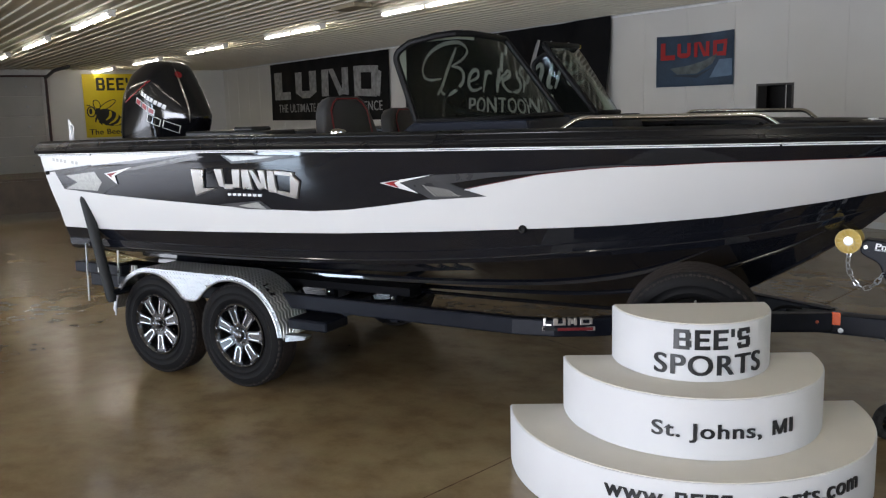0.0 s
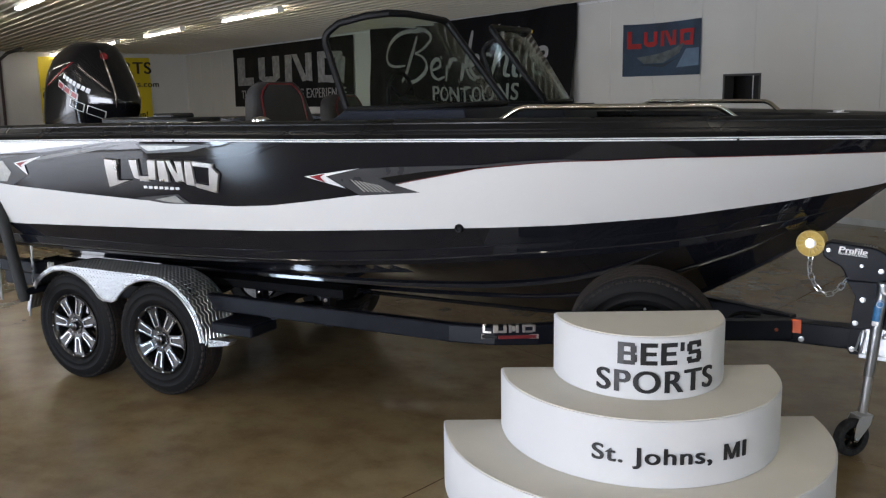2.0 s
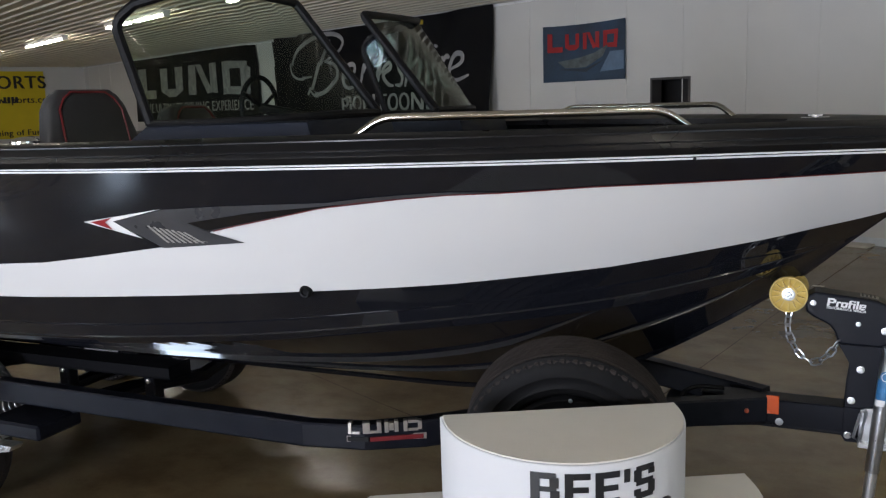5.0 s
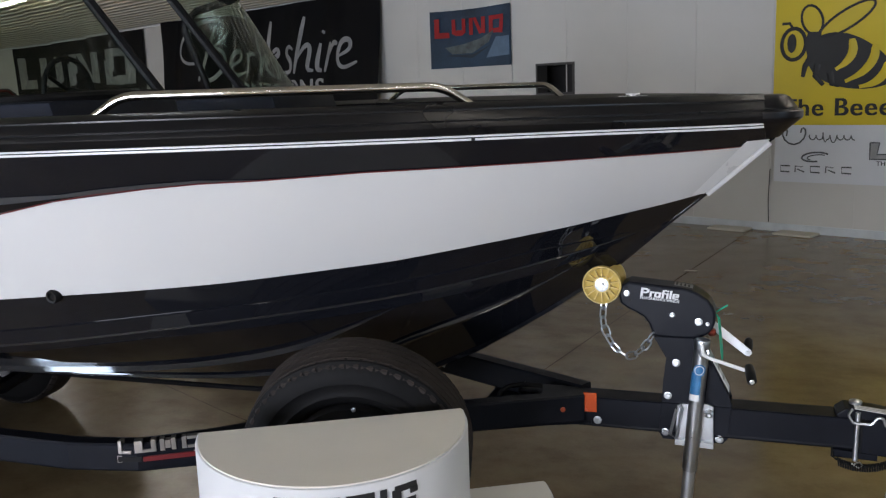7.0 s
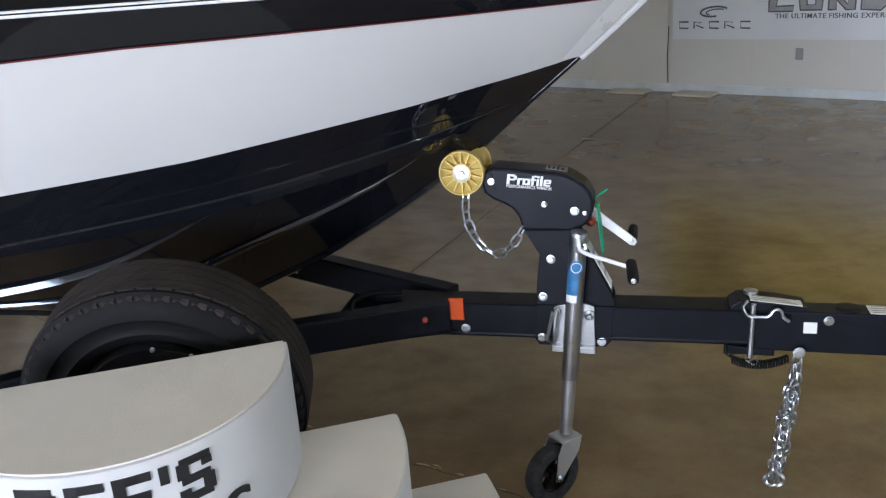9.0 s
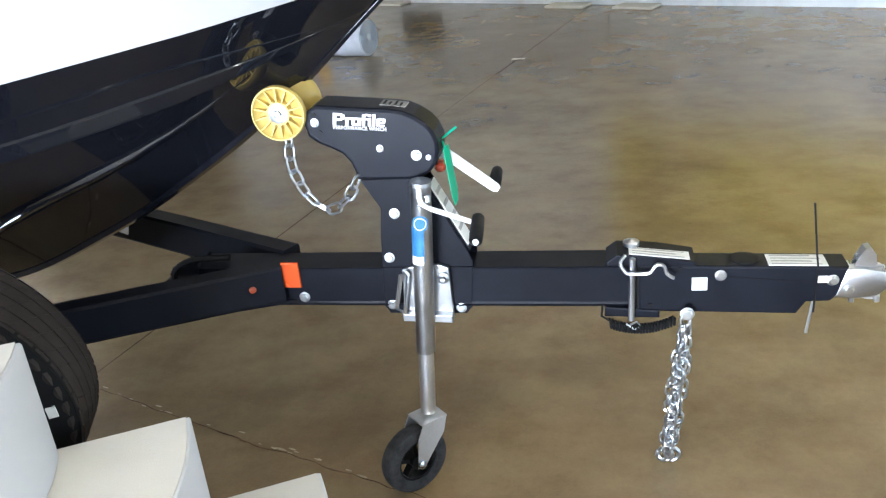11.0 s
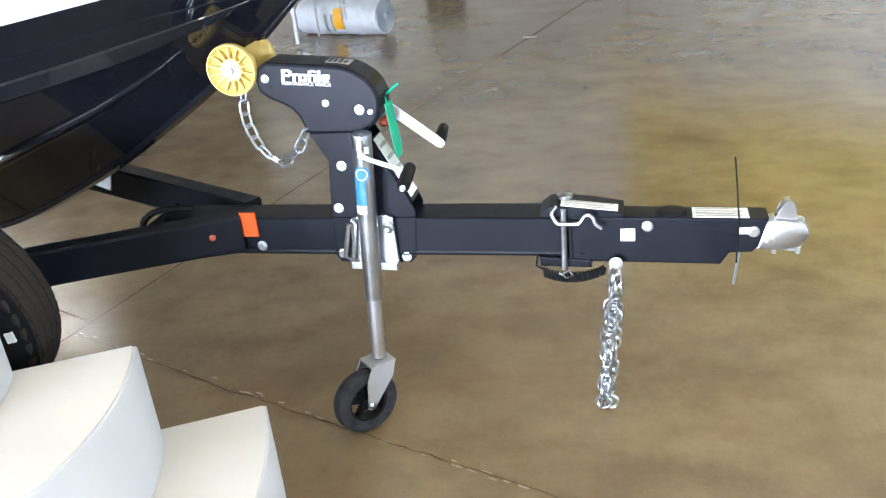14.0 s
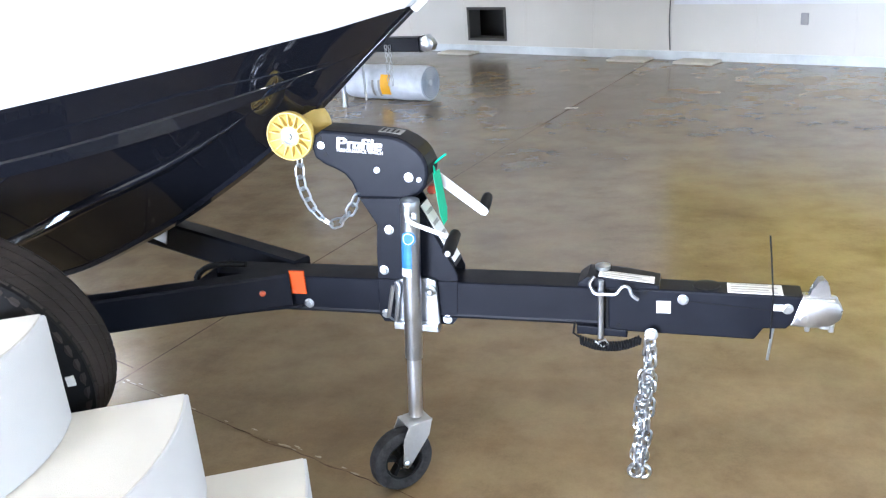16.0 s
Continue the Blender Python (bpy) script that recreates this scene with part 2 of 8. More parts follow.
def hull_paint():
    """Gloss paint: near-black bottom and topsides with a white band between two fair lines along the side."""
    m = material("gloss_hull_paint", (0.01, 0.011, 0.016), 0.07, coat=0.6)
    n, link, b = nodes_of(m)
    tc, sep = n.new("ShaderNodeTexCoord"), n.new("ShaderNodeSeparateXYZ")
    link(tc.outputs["Object"], sep.inputs[0])

    def fair(knots):
        """Height of a painted line over the length, by a float curve."""
        c, mp = n.new("ShaderNodeFloatCurve"), n.new("ShaderNodeMapRange")
        mp.inputs["From Min"].default_value, mp.inputs["From Max"].default_value = -1.0 - BOAT_AT[0], 5.0 - BOAT_AT[0]
        link(sep.outputs["X"], mp.inputs["Value"])
        pts = c.mapping.curves[0].points
        while len(pts) < len(knots):
            pts.new(0.5, 0.5)
        for p, (x, z) in zip(pts, knots):
            p.location = ((x + 1) / 6, (z - 0.9) / 0.8)
            p.handle_type = "VECTOR"
        c.mapping.update()
        link(mp.outputs[0], c.inputs["Value"])
        back = n.new("ShaderNodeMapRange")
        back.inputs["To Min"].default_value, back.inputs["To Max"].default_value = 0.9, 1.7
        link(c.outputs[0], back.inputs["Value"])
        return back.outputs[0]

    def over(a, c):
        k = n.new("ShaderNodeMath")
        k.operation = "GREATER_THAN"
        link(a, k.inputs[0]), link(c, k.inputs[1])
        return k.outputs[0]

    both = n.new("ShaderNodeMath")
    both.operation = "MULTIPLY"
    link(over(sep.outputs["Z"], fair(WHITE_LOW)), both.inputs[0])
    either = n.new("ShaderNodeMath")
    either.operation = "MAXIMUM"
    link(over(fair(WHITE_HIGH), sep.outputs["Z"]), either.inputs[0])
    link(over(sep.outputs["Z"], fair(WHITE_AFT)), either.inputs[1])
    link(either.outputs[0], both.inputs[1])
    vec = coords(m)
    fine = noise_node(m, vec, 60, 3)
    dark = ramp(m, fine, ((0.3, (0.006, 0.0066, 0.0095)), (0.7, (0.0095, 0.0102, 0.0135))))
    link(mix(m, both.outputs[0], dark, (0.66, 0.66, 0.655)), b.inputs["Base Color"])
    link(mix(m, both.outputs[0], (0.035, 0.035, 0.035), (0.3, 0.3, 0.3)), b.inputs["Roughness"])
    b.inputs["Coat Weight"].default_value = 0.1
    b.inputs["Specular IOR Level"].default_value = 0.42
    wave = noise_node(m, coords(m, (0.7, 1, 1.6)), 3.0, 2)
    bump(m, wave, 0.03, 0.02)
    return m


BOAT_AT = (2.0, 1.05, 0.0)
WHITE_LOW = ((-1.0, 1.0), (-0.29, 1.004), (0.764, 1.041), (1.65, 1.076), (2.78, 1.139), (3.26, 1.162), (3.7, 1.195), (4.16, 1.256), (4.4, 1.293), (4.62, 1.34), (5.0, 1.43))
WHITE_HIGH = ((-1.0, 1.4), (-0.74, 1.4), (-0.67, 1.28), (-0.21, 1.252), (0.33, 1.23), (0.83, 1.213), (1.19, 1.204), (1.53, 1.205), (1.77, 1.22), (2.0, 1.25), (2.3, 1.293), (2.495, 1.313),
              (2.515, 1.352), (2.606, 1.37), (2.761, 1.4), (2.911, 1.43), (3.052, 1.449), (3.184, 1.459), (3.311, 1.467), (3.459, 1.469), (3.71, 1.478), (5.0, 1.482))
WHITE_AFT = ((-1.0, 1.39), (-0.74, 1.411), (-0.5, 1.431), (-0.127, 1.467), (0.33, 1.507), (0.7, 1.536), (0.8, 1.69), (5.0, 1.69))
HULL = hull_paint()

# ---------------------------------------------------------------- room shell
bm = bmesh.new()
box(bm, (-60, -60, -0.2), (60, 60, 0.0))
solo("floor", bm, CONCRETE, "brown stained sealed concrete showroom floor", "floor", "structure")


def room_box(bm, u0, u1, v0, v1, z0, z1, bevel=0.0):
    m = Matrix((RU, RV, Vector((0, 0, 1)))).transposed().to_4x4()
    box(bm, (u0, v0, z0), (u1, v1, z1), m, bevel)


def wall_with_holes(bm, along_u, pos, thick, lo, hi, holes):
    """A straight wall along u (or v) with rectangular openings (a0, a1, z0, z1), cut as separate piers and lintels."""
    cuts = sorted({lo, hi, *(h[0] for h in holes), *(h[1] for h in holes)})
    for a0, a1 in zip(cuts, cuts[1:]):
        spans, z = [], 0.0
        for h in sorted((h for h in holes if h[0] <= a0 and h[1] >= a1), key=lambda h: h[2]):
            if h[2] > z:
                spans.append((z, h[2]))
            z = h[3]
        spans.append((z, CEIL + 0.1))
        for z0, z1 in spans:
            if along_u:
                room_box(bm, a0, a1, pos, pos + thick, z0, z1)
            else:
                room_box(bm, pos, pos + thick, a0, a1, z0, z1)


bm = bmesh.new()
wall_with_holes(bm, True, WALL_V, 0.2, LEFT_U - 0.2, RIGHT_U + 0.2, [OPENING_1, OPENING_2])
solo("wall_north", bm, WALL, "white metal-lined showroom wall", "wall", "structure")
bm = bmesh.new()
wall_with_holes(bm, False, LEFT_U - 0.2, 0.2, FRONT_V, WALL_V, [])
solo("wall_west", bm, WALL, "white metal-lined showroom wall", "wall", "structure")
bm = bmesh.new()
wall_with_holes(bm, True, FRONT_V - 0.2, 0.2, LEFT_U - 0.2, RIGHT_U + 0.2, [(-7.0, -3.4, 0.0, 2.95), (-1.95, -1.05, 0.0, 2.95), (4.5, 9.1, 0.0, 2.95)])
solo("wall_south", bm, WALL, "white metal-lined showroom wall", "wall", "structure")
bm = bmesh.new()
wall_with_holes(bm, False, RIGHT_U, 0.2, FRONT_V, WALL_V, [(-0.5, 4.5, 0.0, 2.95)])
solo("wall_east", bm, WALL, "white metal-lined showroom wall", "wall", "structure")

# Ribbed ceiling: narrow raised ribs run along the room.
bm = bmesh.new()
room_box(bm, LEFT_U - 0.2, RIGHT_U + 0.2, FRONT_V - 0.2, WALL_V + 0.2, CEIL + 0.02, CEIL + 0.2)
v = FRONT_V
while v < WALL_V:
    room_box(bm, LEFT_U, RIGHT_U, v, v + 0.05, CEIL - 0.006, CEIL + 0.022)
    v += 0.23
solo("ceiling", bm, CEILING, "cream ribbed steel ceiling", "ceiling", "structure")

# ---------------------------------------------------------------- boat
YC = BOAT_AT[1]
SHEER_Z = ((-0.92, 1.506), (0.94, 1.54), (2.15, 1.549), (3.1, 1.557), (4.1, 1.552), (4.8, 1.537))
SHEER_B = ((-0.92, 1.19), (0.3, 1.235), (1.2, 1.25), (2.2, 1.25), (2.9, 1.2), (3.4, 1.06), (3.8, 0.87), (4.1, 0.69), (4.5, 0.38), (4.72, 0.15), (4.8, 0.03))
CHINE_Z = ((-0.92, 0.87), (0.7, 0.885), (1.6, 0.91), (2.5, 0.965), (3.06, 1.015), (3.67, 1.066), (4.14, 1.146), (4.44, 1.225), (4.8, 1.5))
CHINE_B = ((-0.92, 1.06), (0.7, 1.07), (1.8, 1.06), (2.5, 1.0), (3.06, 0.87), (3.67, 0.56), (4.14, 0.25), (4.44, 0.03), (4.8, 0.012))
KEEL_Z = ((-0.92, 0.5), (1.8, 0.5), (2.8, 0.505), (3.3, 0.55), (3.67, 0.69), (4.0, 0.875), (4.25, 1.05), (4.44, 1.215), (4.6, 1.35), (4.8, 1.53))


def side_y(x, z):
    """Half breadth of the topside at the length x and height z, lightly flared."""
    z0, z1, b0, b1 = smooth_steps(CHINE_Z, x), smooth_steps(SHEER_Z, x), smooth_steps(CHINE_B, x), smooth_steps(SHEER_B, x)
    t = 0 if z1 - z0 < 1e-4 else (z - z0) / (z1 - z0)
    f = FLARE + (FLARE_AFT - FLARE) * min(1.0, max(0.0, (2.7 - x) / 1.2))
    return b0 + (b1 - b0) * (t + f * t * (1 - t))


def chine_lip(x):
    """How far the chine's lip is grown at the length x, and its depth."""
    zc, bc, zk = smooth_steps(CHINE_Z, x), smooth_steps(CHINE_B, x), smooth_steps(KEEL_Z, x)
    k = max(0.0, min(1.0, bc / 0.3) * min(1.0, (zc - zk) / 0.08))
    return k, (0.028 + 0.008 * min(1.0, max(0.0, (x - 3.0) / 0.6))) * k


FLARE, FLARE_AFT, BAND = 0.25, 0.92, 0.05
TRANSOM = -0.89
boat = thing("fishing_boat", BOAT_AT, "black and white aluminium fishing boat with windshield on its trailer", "boat")


def transom_x(z):
    return TRANSOM + 0.28 * max(0.0, 1.52 - z) / 0.62 * 0.55


bm = bmesh.new()
xs = [TRANSOM + 4.0 * i / 40 for i in range(40)] + [3.11 + 1.69 * i / 44 for i in range(45)]
rows = []
for x in xs:
    zs, zc, bc, zk = smooth_steps(SHEER_Z, x), smooth_steps(CHINE_Z, x), smooth_steps(CHINE_B, x), smooth_steps(KEEL_Z, x)
    zc = max(zc, zk + 0.004)
    k, lip = chine_lip(x)
    foot = zc + min(BAND * k, 0.4 * (zs - zc))
    section = [(side_y(x, zs + (foot - zs) * j / 10), zs + (foot - zs) * j / 10) for j in range(11)]
    # the spray rail: a shallow step, a sloping face and a rounded edge over the hollow bottom
    section += [(side_y(x, foot) + 0.004 * k, foot - 0.003 * k), (bc + 0.017 * k, zc + 0.004 * k), (bc + 0.019 * k, zc - 0.002 * k), (bc + 0.014 * k, zc - 0.01 * k), (bc - 0.004, zc - lip), (max(bc - 0.07 * k, bc * 0.9), zc - lip)]
    z_in, b_in = zc - lip, max(bc - 0.07 * k, bc * 0.9)
    for f in (0.36, 0.68):
        y, z = b_in * (1 - f), z_in + (zk - z_in) * f
        section += [(y, z)]
    section += [(0.036 * k + 0.004, zk + 0.014 * k), (0.033 * k + 0.004, zk - 0.002), (0.0, zk - 0.012)]
    rows.append([(x, p) for p in section])
for sign in (-1, 1):
    grid = []
    for i, row in enumerate(rows):
        grid.append([bm.verts.new((x if i else transom_x(p[1]), YC + sign * p[0], p[1])) for x, p in row])
    for r0, r1 in zip(grid, grid[1:]):
        for a, b, c, d in zip(r0, r0[1:], r1[1:], r1):
            bm.faces.new((a, b, c, d))
    if sign < 0:
        first = grid[0]
    else:
        bm.faces.new(first + grid[0][-2::-1])
bmesh.ops.remove_doubles(bm, verts=bm.verts, dist=0.0005)
part("hull", bm, HULL, boat, "gloss black hull with a white side band", smooth=True, sharp=24)


def bottom_z(x, y):
    """Height of the vee bottom at the length x and half breadth y."""
    zc, bc, zk = smooth_steps(CHINE_Z, x), smooth_steps(CHINE_B, x), smooth_steps(KEEL_Z, x)
    k, lip = chine_lip(x)
    b_in = max(bc - 0.07 * k, bc * 0.9)
    return zc - lip + (zk - zc + lip) * (1 - y / b_in)


# Lifting strakes: shallow lips that run fore and aft under the bottom.
for run, x_end in ((((-0.92, 0.5), (4.0, 0.5)), 3.66), (((-0.92, 0.285), (3.6, 0.285), (3.72, 0.275), (3.87, 0.238), (3.97, 0.212), (4.1, 0.19), (4.3, 0.14)), 4.2)):
    for sign in (-1, 1):
        bm = bmesh.new()
        rows = []
        for i in range(49):
            x = -0.55 + (x_end + 0.55) * i / 48
            k = min(1.0, (x_end - x) / 0.35)
            half = smooth_steps(run, x)
            z = bottom_z(x, half)
            d = (0.018 if x_end < 4 else 0.012) * k
            section = ((half, z + 0.012), (half + 0.004 * k, z - d * 0.3), (half + 0.0072 * k, z - d), (half - 0.012 * k, z - d - 0.003), (half - 0.06 * k - 0.002, bottom_z(x, half - 0.06 * k) + 0.004), (half - 0.02, z + 0.016))
            rows.append([bm.verts.new((x, YC + sign * y, h)) for y, h in section])
        for r0, r1 in zip(rows, rows[1:]):
            for j in range(6):
                bm.faces.new((r0[j], r0[(j + 1) % 6], r1[(j + 1) % 6], r1[j]))
        bm.faces.new(rows[0])
        bm.faces.new(rows[-1])
        part("lifting_strake", bm, HULL, boat, "gloss black lifting strake", smooth=True, sharp=30)




def gunwale(sign, name):
    """The capping: a rounded black extrusion with two grooves over a white insert."""
    prof = [(-0.16, 0.085), (-0.1, 0.1), (-0.04, 0.103), (-0.008, 0.09), (-0.003, 0.086), (-0.003, 0.082), (0.001, 0.081), (0.017, 0.061), (0.019, 0.057), (0.018, 0.053), (0.024, 0.052), (0.03, 0.042), (0.031, 0.037), (0.028, 0.031), (0.02, 0.018), (-0.02, 0.016), (-0.16, 0.06)]
    bm = bmesh.new()
    rows = []
    for i in range(81):
        x = TRANSOM - 0.02 + (4.74 - TRANSOM + 0.02) * i / 80
        b, z = smooth_steps(SHEER_B, x), smooth_steps(SHEER_Z, x)
        rows.append([bm.verts.new((x, YC + sign * max(0.0, b + o), z + h)) for o, h in prof])
    for r0, r1 in zip(rows, rows[1:]):
        for k in range(len(prof)):
            q = (r0[k], r0[(k + 1) % len(prof)], r1[(k + 1) % len(prof)], r1[k])
            bm.faces.new(q)
    bm.faces.new(rows[0])
    bm.faces.new(rows[-1])
    part(name, bm, GUNWALE, boat, "black rub-rail gunwale", smooth=True, sharp=30)
    bm = bmesh.new()
    rows = []
    for i in range(81):
        x = TRANSOM + (4.74 - TRANSOM) * i / 80
        b, z = smooth_steps(SHEER_B, x), smooth_steps(SHEER_Z, x)
        rows.append([bm.verts.new((x, YC + sign * (b + o), z + h)) for o, h in ((-0.004, 0.0155), (0.011, 0.0155), (0.013, 0.0135), (0.013, 0.0105), (0.006, 0.0092), (0.006, 0.0082), (0.012, 0.007), (0.012, 0.003), (0.01, 0.001), (-0.004, 0.001))])
    for r0, r1 in zip(rows, rows[1:]):
        for k in range(9):
            bm.faces.new((r0[k], r0[k + 1], r1[k + 1], r1[k]))
    part("pinstripe_moulding", bm, WHITE_TRIM, boat, "white double moulding under the gunwale", smooth=True, sharp=40)
    # Black strip laid in the groove stands for the shade of the gap.
    bm = bmesh.new()
    rows = []
    for i in range(81):
        x = TRANSOM + (4.74 - TRANSOM) * i / 80
        b, z = smooth_steps(SHEER_B, x), smooth_steps(SHEER_Z, x)
        rows.append([bm.verts.new((x, YC + sign * (b + o), z + h)) for o, h in ((0.004, 0.01), (0.0124, 0.0102), (0.0122, 0.0072), (0.004, 0.0074))])
    for r0, r1 in zip(rows, rows[1:]):
        for k in range(3):
            bm.faces.new((r0[k], r0[k + 1], r1[k + 1], r1[k]))
    part("groove_shade", bm, BLACK_PLASTIC, boat, "black strip for the shade in the groove between the mouldings")


gunwale(-1, "gunwale")
gunwale(1, "gunwale")

bm = bmesh.new()
# Bow cap: a blunt black casting over the meeting gunwales.
prof = ((0.0, 0.1), (0.5, 0.1), (0.62, 0.097), (0.7, 0.09), (0.84, 0.064), (0.87, 0.06), (0.88, 0.054), (0.97, 0.052), (1.0, 0.048), (1.0, 0.03), (0.985, 0.025), (0.85, 0.01), (0.72, -0.005), (0.5, -0.035), (0.0, -0.035))
rows = []
for i in range(17):
    a = radians(-90 + 180 * i / 16)
    rows.append([bm.verts.new((4.722 + 0.14 * r * math.cos(a) ** 0.8 if abs(math.cos(a)) > 1e-6 else 4.722, YC + 0.16 * min(r, 0.8 + 0.2 * r) * math.sin(a), 1.54 + h)) for r, h in prof])
for r0, r1 in zip(rows, rows[1:]):
    for k in range(len(prof) - 1):
        bm.faces.new((r0[k], r0[k + 1], r1[k + 1], r1[k]))
bmesh.ops.remove_doubles(bm, verts=bm.verts, dist=0.0005)
part("bow_cap", bm, GUNWALE, boat, "black bow cap casting", smooth=True, sharp=35)

# Stem band at the bow, in a brighter white than the hull.
bm = bmesh.new()
tube(bm, [(smooth_x, YC, z) for smooth_x, z in ((4.565, 1.325), (4.65, 1.4), (4.715, 1.46), (4.755, 1.496))], [0.02, 0.022, 0.024, 0.024], 10)
part("stem_band", bm, WHITE_TRIM, boat, "white stem band", smooth=True)

CHARCOAL = worn("charcoal_vinyl", (0.045, 0.046, 0.05), 0.3, vary=0.2, scale=8)
SILVER_MESH = worn("silver_mesh_vinyl", (0.38, 0.38, 0.36), 0.35, metal=0.3, vary=0.25, scale=60, grain=250)
GREY_VINYL = worn("mid_grey_vinyl", (0.17, 0.17, 0.17), 0.3, vary=0.2, scale=8)
MAROON_VINYL = worn("maroon_vinyl", (0.12, 0.014, 0.016), 0.35)
RED_VINYL = worn("red_vinyl", (0.24, 0.012, 0.016), 0.3, vary=0.1)
WHITE_VINYL = worn("white_vinyl", (0.75, 0.75, 0.75), 0.3, vary=0.05)
BADGE = worn("brushed_badge_metal", (0.46, 0.43, 0.4), 0.32, metal=0.8, vary=0.1, scale=5)
BLACK_VINYL = worn("black_vinyl", (0.008, 0.008, 0.009), 0.15, vary=0.2)


def on_side(bm, poly, out):
    """Lay a flat outline in length and height on the port topside, standing off it by out."""
    face = bm.faces.new([bm.verts.new((x, 0, z)) for x, z in poly])
    xs, zs = [p[0] for p in poly], [p[1] for p in poly]
    made = [face]
    for lo, hi, step, no in ((min(xs), max(xs), 0.09, (1, 0, 0)), (min(zs), max(zs), 0.05, (0, 0, 1))):
        a = math.floor(lo / step) * step + step
        while a < hi:
            geom = [g for g in (*bm.verts, *bm.edges, *bm.faces)]
            bmesh.ops.bisect_plane(bm, geom=geom, plane_co=(a, 0, 0) if no[0] else (0, 0, a), plane_no=no)
            a += step
    for v in bm.verts:
        v.co.y = YC - side_y(v.co.x, v.co.z) - out


def decal(name, poly, mat, out=0.003, label="", parent=boat):
    bm = bmesh.new()
    on_side(bm, poly, out)
    ob = part(name, bm, mat, parent, label)
    return ob


def raised(name, poly, mat, parent=boat, depth=0.012, label="", hole=None):
    """A raised plate on the topside with a sloping edge."""
    bm = bmesh.new()
    on_side(bm, poly, 0.003)
    top = bmesh.ops.extrude_face_region(bm, geom=list(bm.faces))
    cx, cz = sum(p[0] for p in poly) / len(poly), sum(p[1] for p in poly) / len(poly)
    for v in top["geom"]:
        if isinstance(v, bmesh.types.BMVert):
            v.co.y -= depth
            v.co.x += (cx - v.co.x) * 0.08
            v.co.z += (cz - v.co.z) * 0.08
    return part(name, bm, mat, parent, label, smooth=True, sharp=30)


decal("side_graphic", [(-0.67, 1.281), (-0.522, 1.332), (-0.64, 1.376), (-0.322, 1.421), (0.71, 1.532), (0.392, 1.485), (0.083, 1.445), (-0.183, 1.397), (-0.075, 1.329), (-0.249, 1.259)], CHARCOAL, 0.003, "charcoal arrow graphic")
decal("side_graphic", [(-0.744, 1.411), (-0.308, 1.456), (-0.404, 1.42), (-0.64, 1.376)], BLACK_VINYL, 0.003)
decal("side_graphic", [(-0.636, 1.285), (-0.497, 1.332), (-0.608, 1.377), (-0.297, 1.408), (-0.236, 1.338), (-0.3, 1.278)], SILVER_MESH, 0.006, "silver mesh graphic")
decal("side_sweep", [(-0.078, 1.412), (0.183, 1.456), (0.452, 1.491), (0.705, 1.518), (0.762, 1.515), (0.653, 1.497), (0.447, 1.467), (0.221, 1.435)], GREY_VINYL, 0.0045, "mid-grey sweep above the dark panel")
decal("side_sweep", [(0.036, 1.414), (0.23, 1.4435), (0.447, 1.4735), (0.6, 1.497), (0.447, 1.4695), (0.23, 1.4375), (0.089, 1.404)], BLACK_VINYL, 0.006)
decal("side_graphic", [(-0.193, 1.397), (0.092, 1.445), (-0.09, 1.386), (-0.076, 1.325)], WHITE_VINYL, 0.006)
decal("side_graphic", [(-0.164, 1.395), (-0.052, 1.412), (-0.12, 1.385), (-0.116, 1.37)], RED_VINYL, 0.009, "red arrow tip")
decal("side_graphic", [(0.898, 1.528), (1.48, 1.53), (1.294, 1.492), (0.98, 1.476)], CHARCOAL, 0.003)
decal("side_graphic", [(0.936, 1.52), (1.317, 1.521), (1.238, 1.508), (0.992, 1.49)], SILVER_MESH, 0.006)
decal("side_graphic", [(0.815, 1.222), (1.156, 1.257), (1.239, 1.204), (1.036, 1.2)], CHARCOAL, 0.003)
decal("side_graphic", [(0.979, 1.221), (1.138, 1.248), (1.195, 1.208), (1.07, 1.209)], SILVER_MESH, 0.006)
decal("side_graphic", [(2.149, 1.382), (2.36, 1.427), (2.56, 1.439), (2.408, 1.39), (2.512, 1.352), (2.63, 1.316), (2.32, 1.292), (2.253, 1.331)], CHARCOAL, 0.003, "charcoal arrow graphic")
decal("side_graphic", [(2.56, 1.439), (3.053, 1.455), (3.209, 1.462), (2.911, 1.431), (2.761, 1.402), (2.513, 1.354), (2.408, 1.39)], CHARCOAL, 0.003)
decal("side_graphic", [(2.445, 1.383), (2.676, 1.418), (3.011, 1.448), (2.911, 1.433), (2.762, 1.405), (2.512, 1.357)], BLACK_VINYL, 0.006)
decal("side_graphic", [(2.023, 1.38), (2.359, 1.43), (2.15, 1.384), (2.252, 1.326)], WHITE_VINYL, 0.006)
decal("side_graphic", [(2.055, 1.38), (2.153, 1.398), (2.118, 1.381), (2.143, 1.354)], RED_VINYL, 0.009, "red arrow tip")
# The grille patch in the forward arrow: thin slanted silver bars.
for k in range(9):
    x = 2.285 + 0.022 * k
    decal("grille_bar", [(x, 1.372 - 0.0035 * k), (x + 0.011, 1.372 - 0.0035 * k), (x + 0.011 + 0.06, 1.313), (x + 0.06, 1.313)] if k < 7 else [(x, 1.35 - 0.0035 * k), (x + 0.011, 1.35 - 0.0035 * k), (x + 0.04, 1.318), (x + 0.029, 1.318)], SILVER_MESH, 0.007)
# Stem facet: the stronger light on its forward face is put into the white.
decal("stem_facet", [(4.528, 1.327), (4.566, 1.327), (4.762, 1.5), (4.69, 1.5)], WHITE_TRIM, 0.006, "white stem facet, brighter than the hull side")
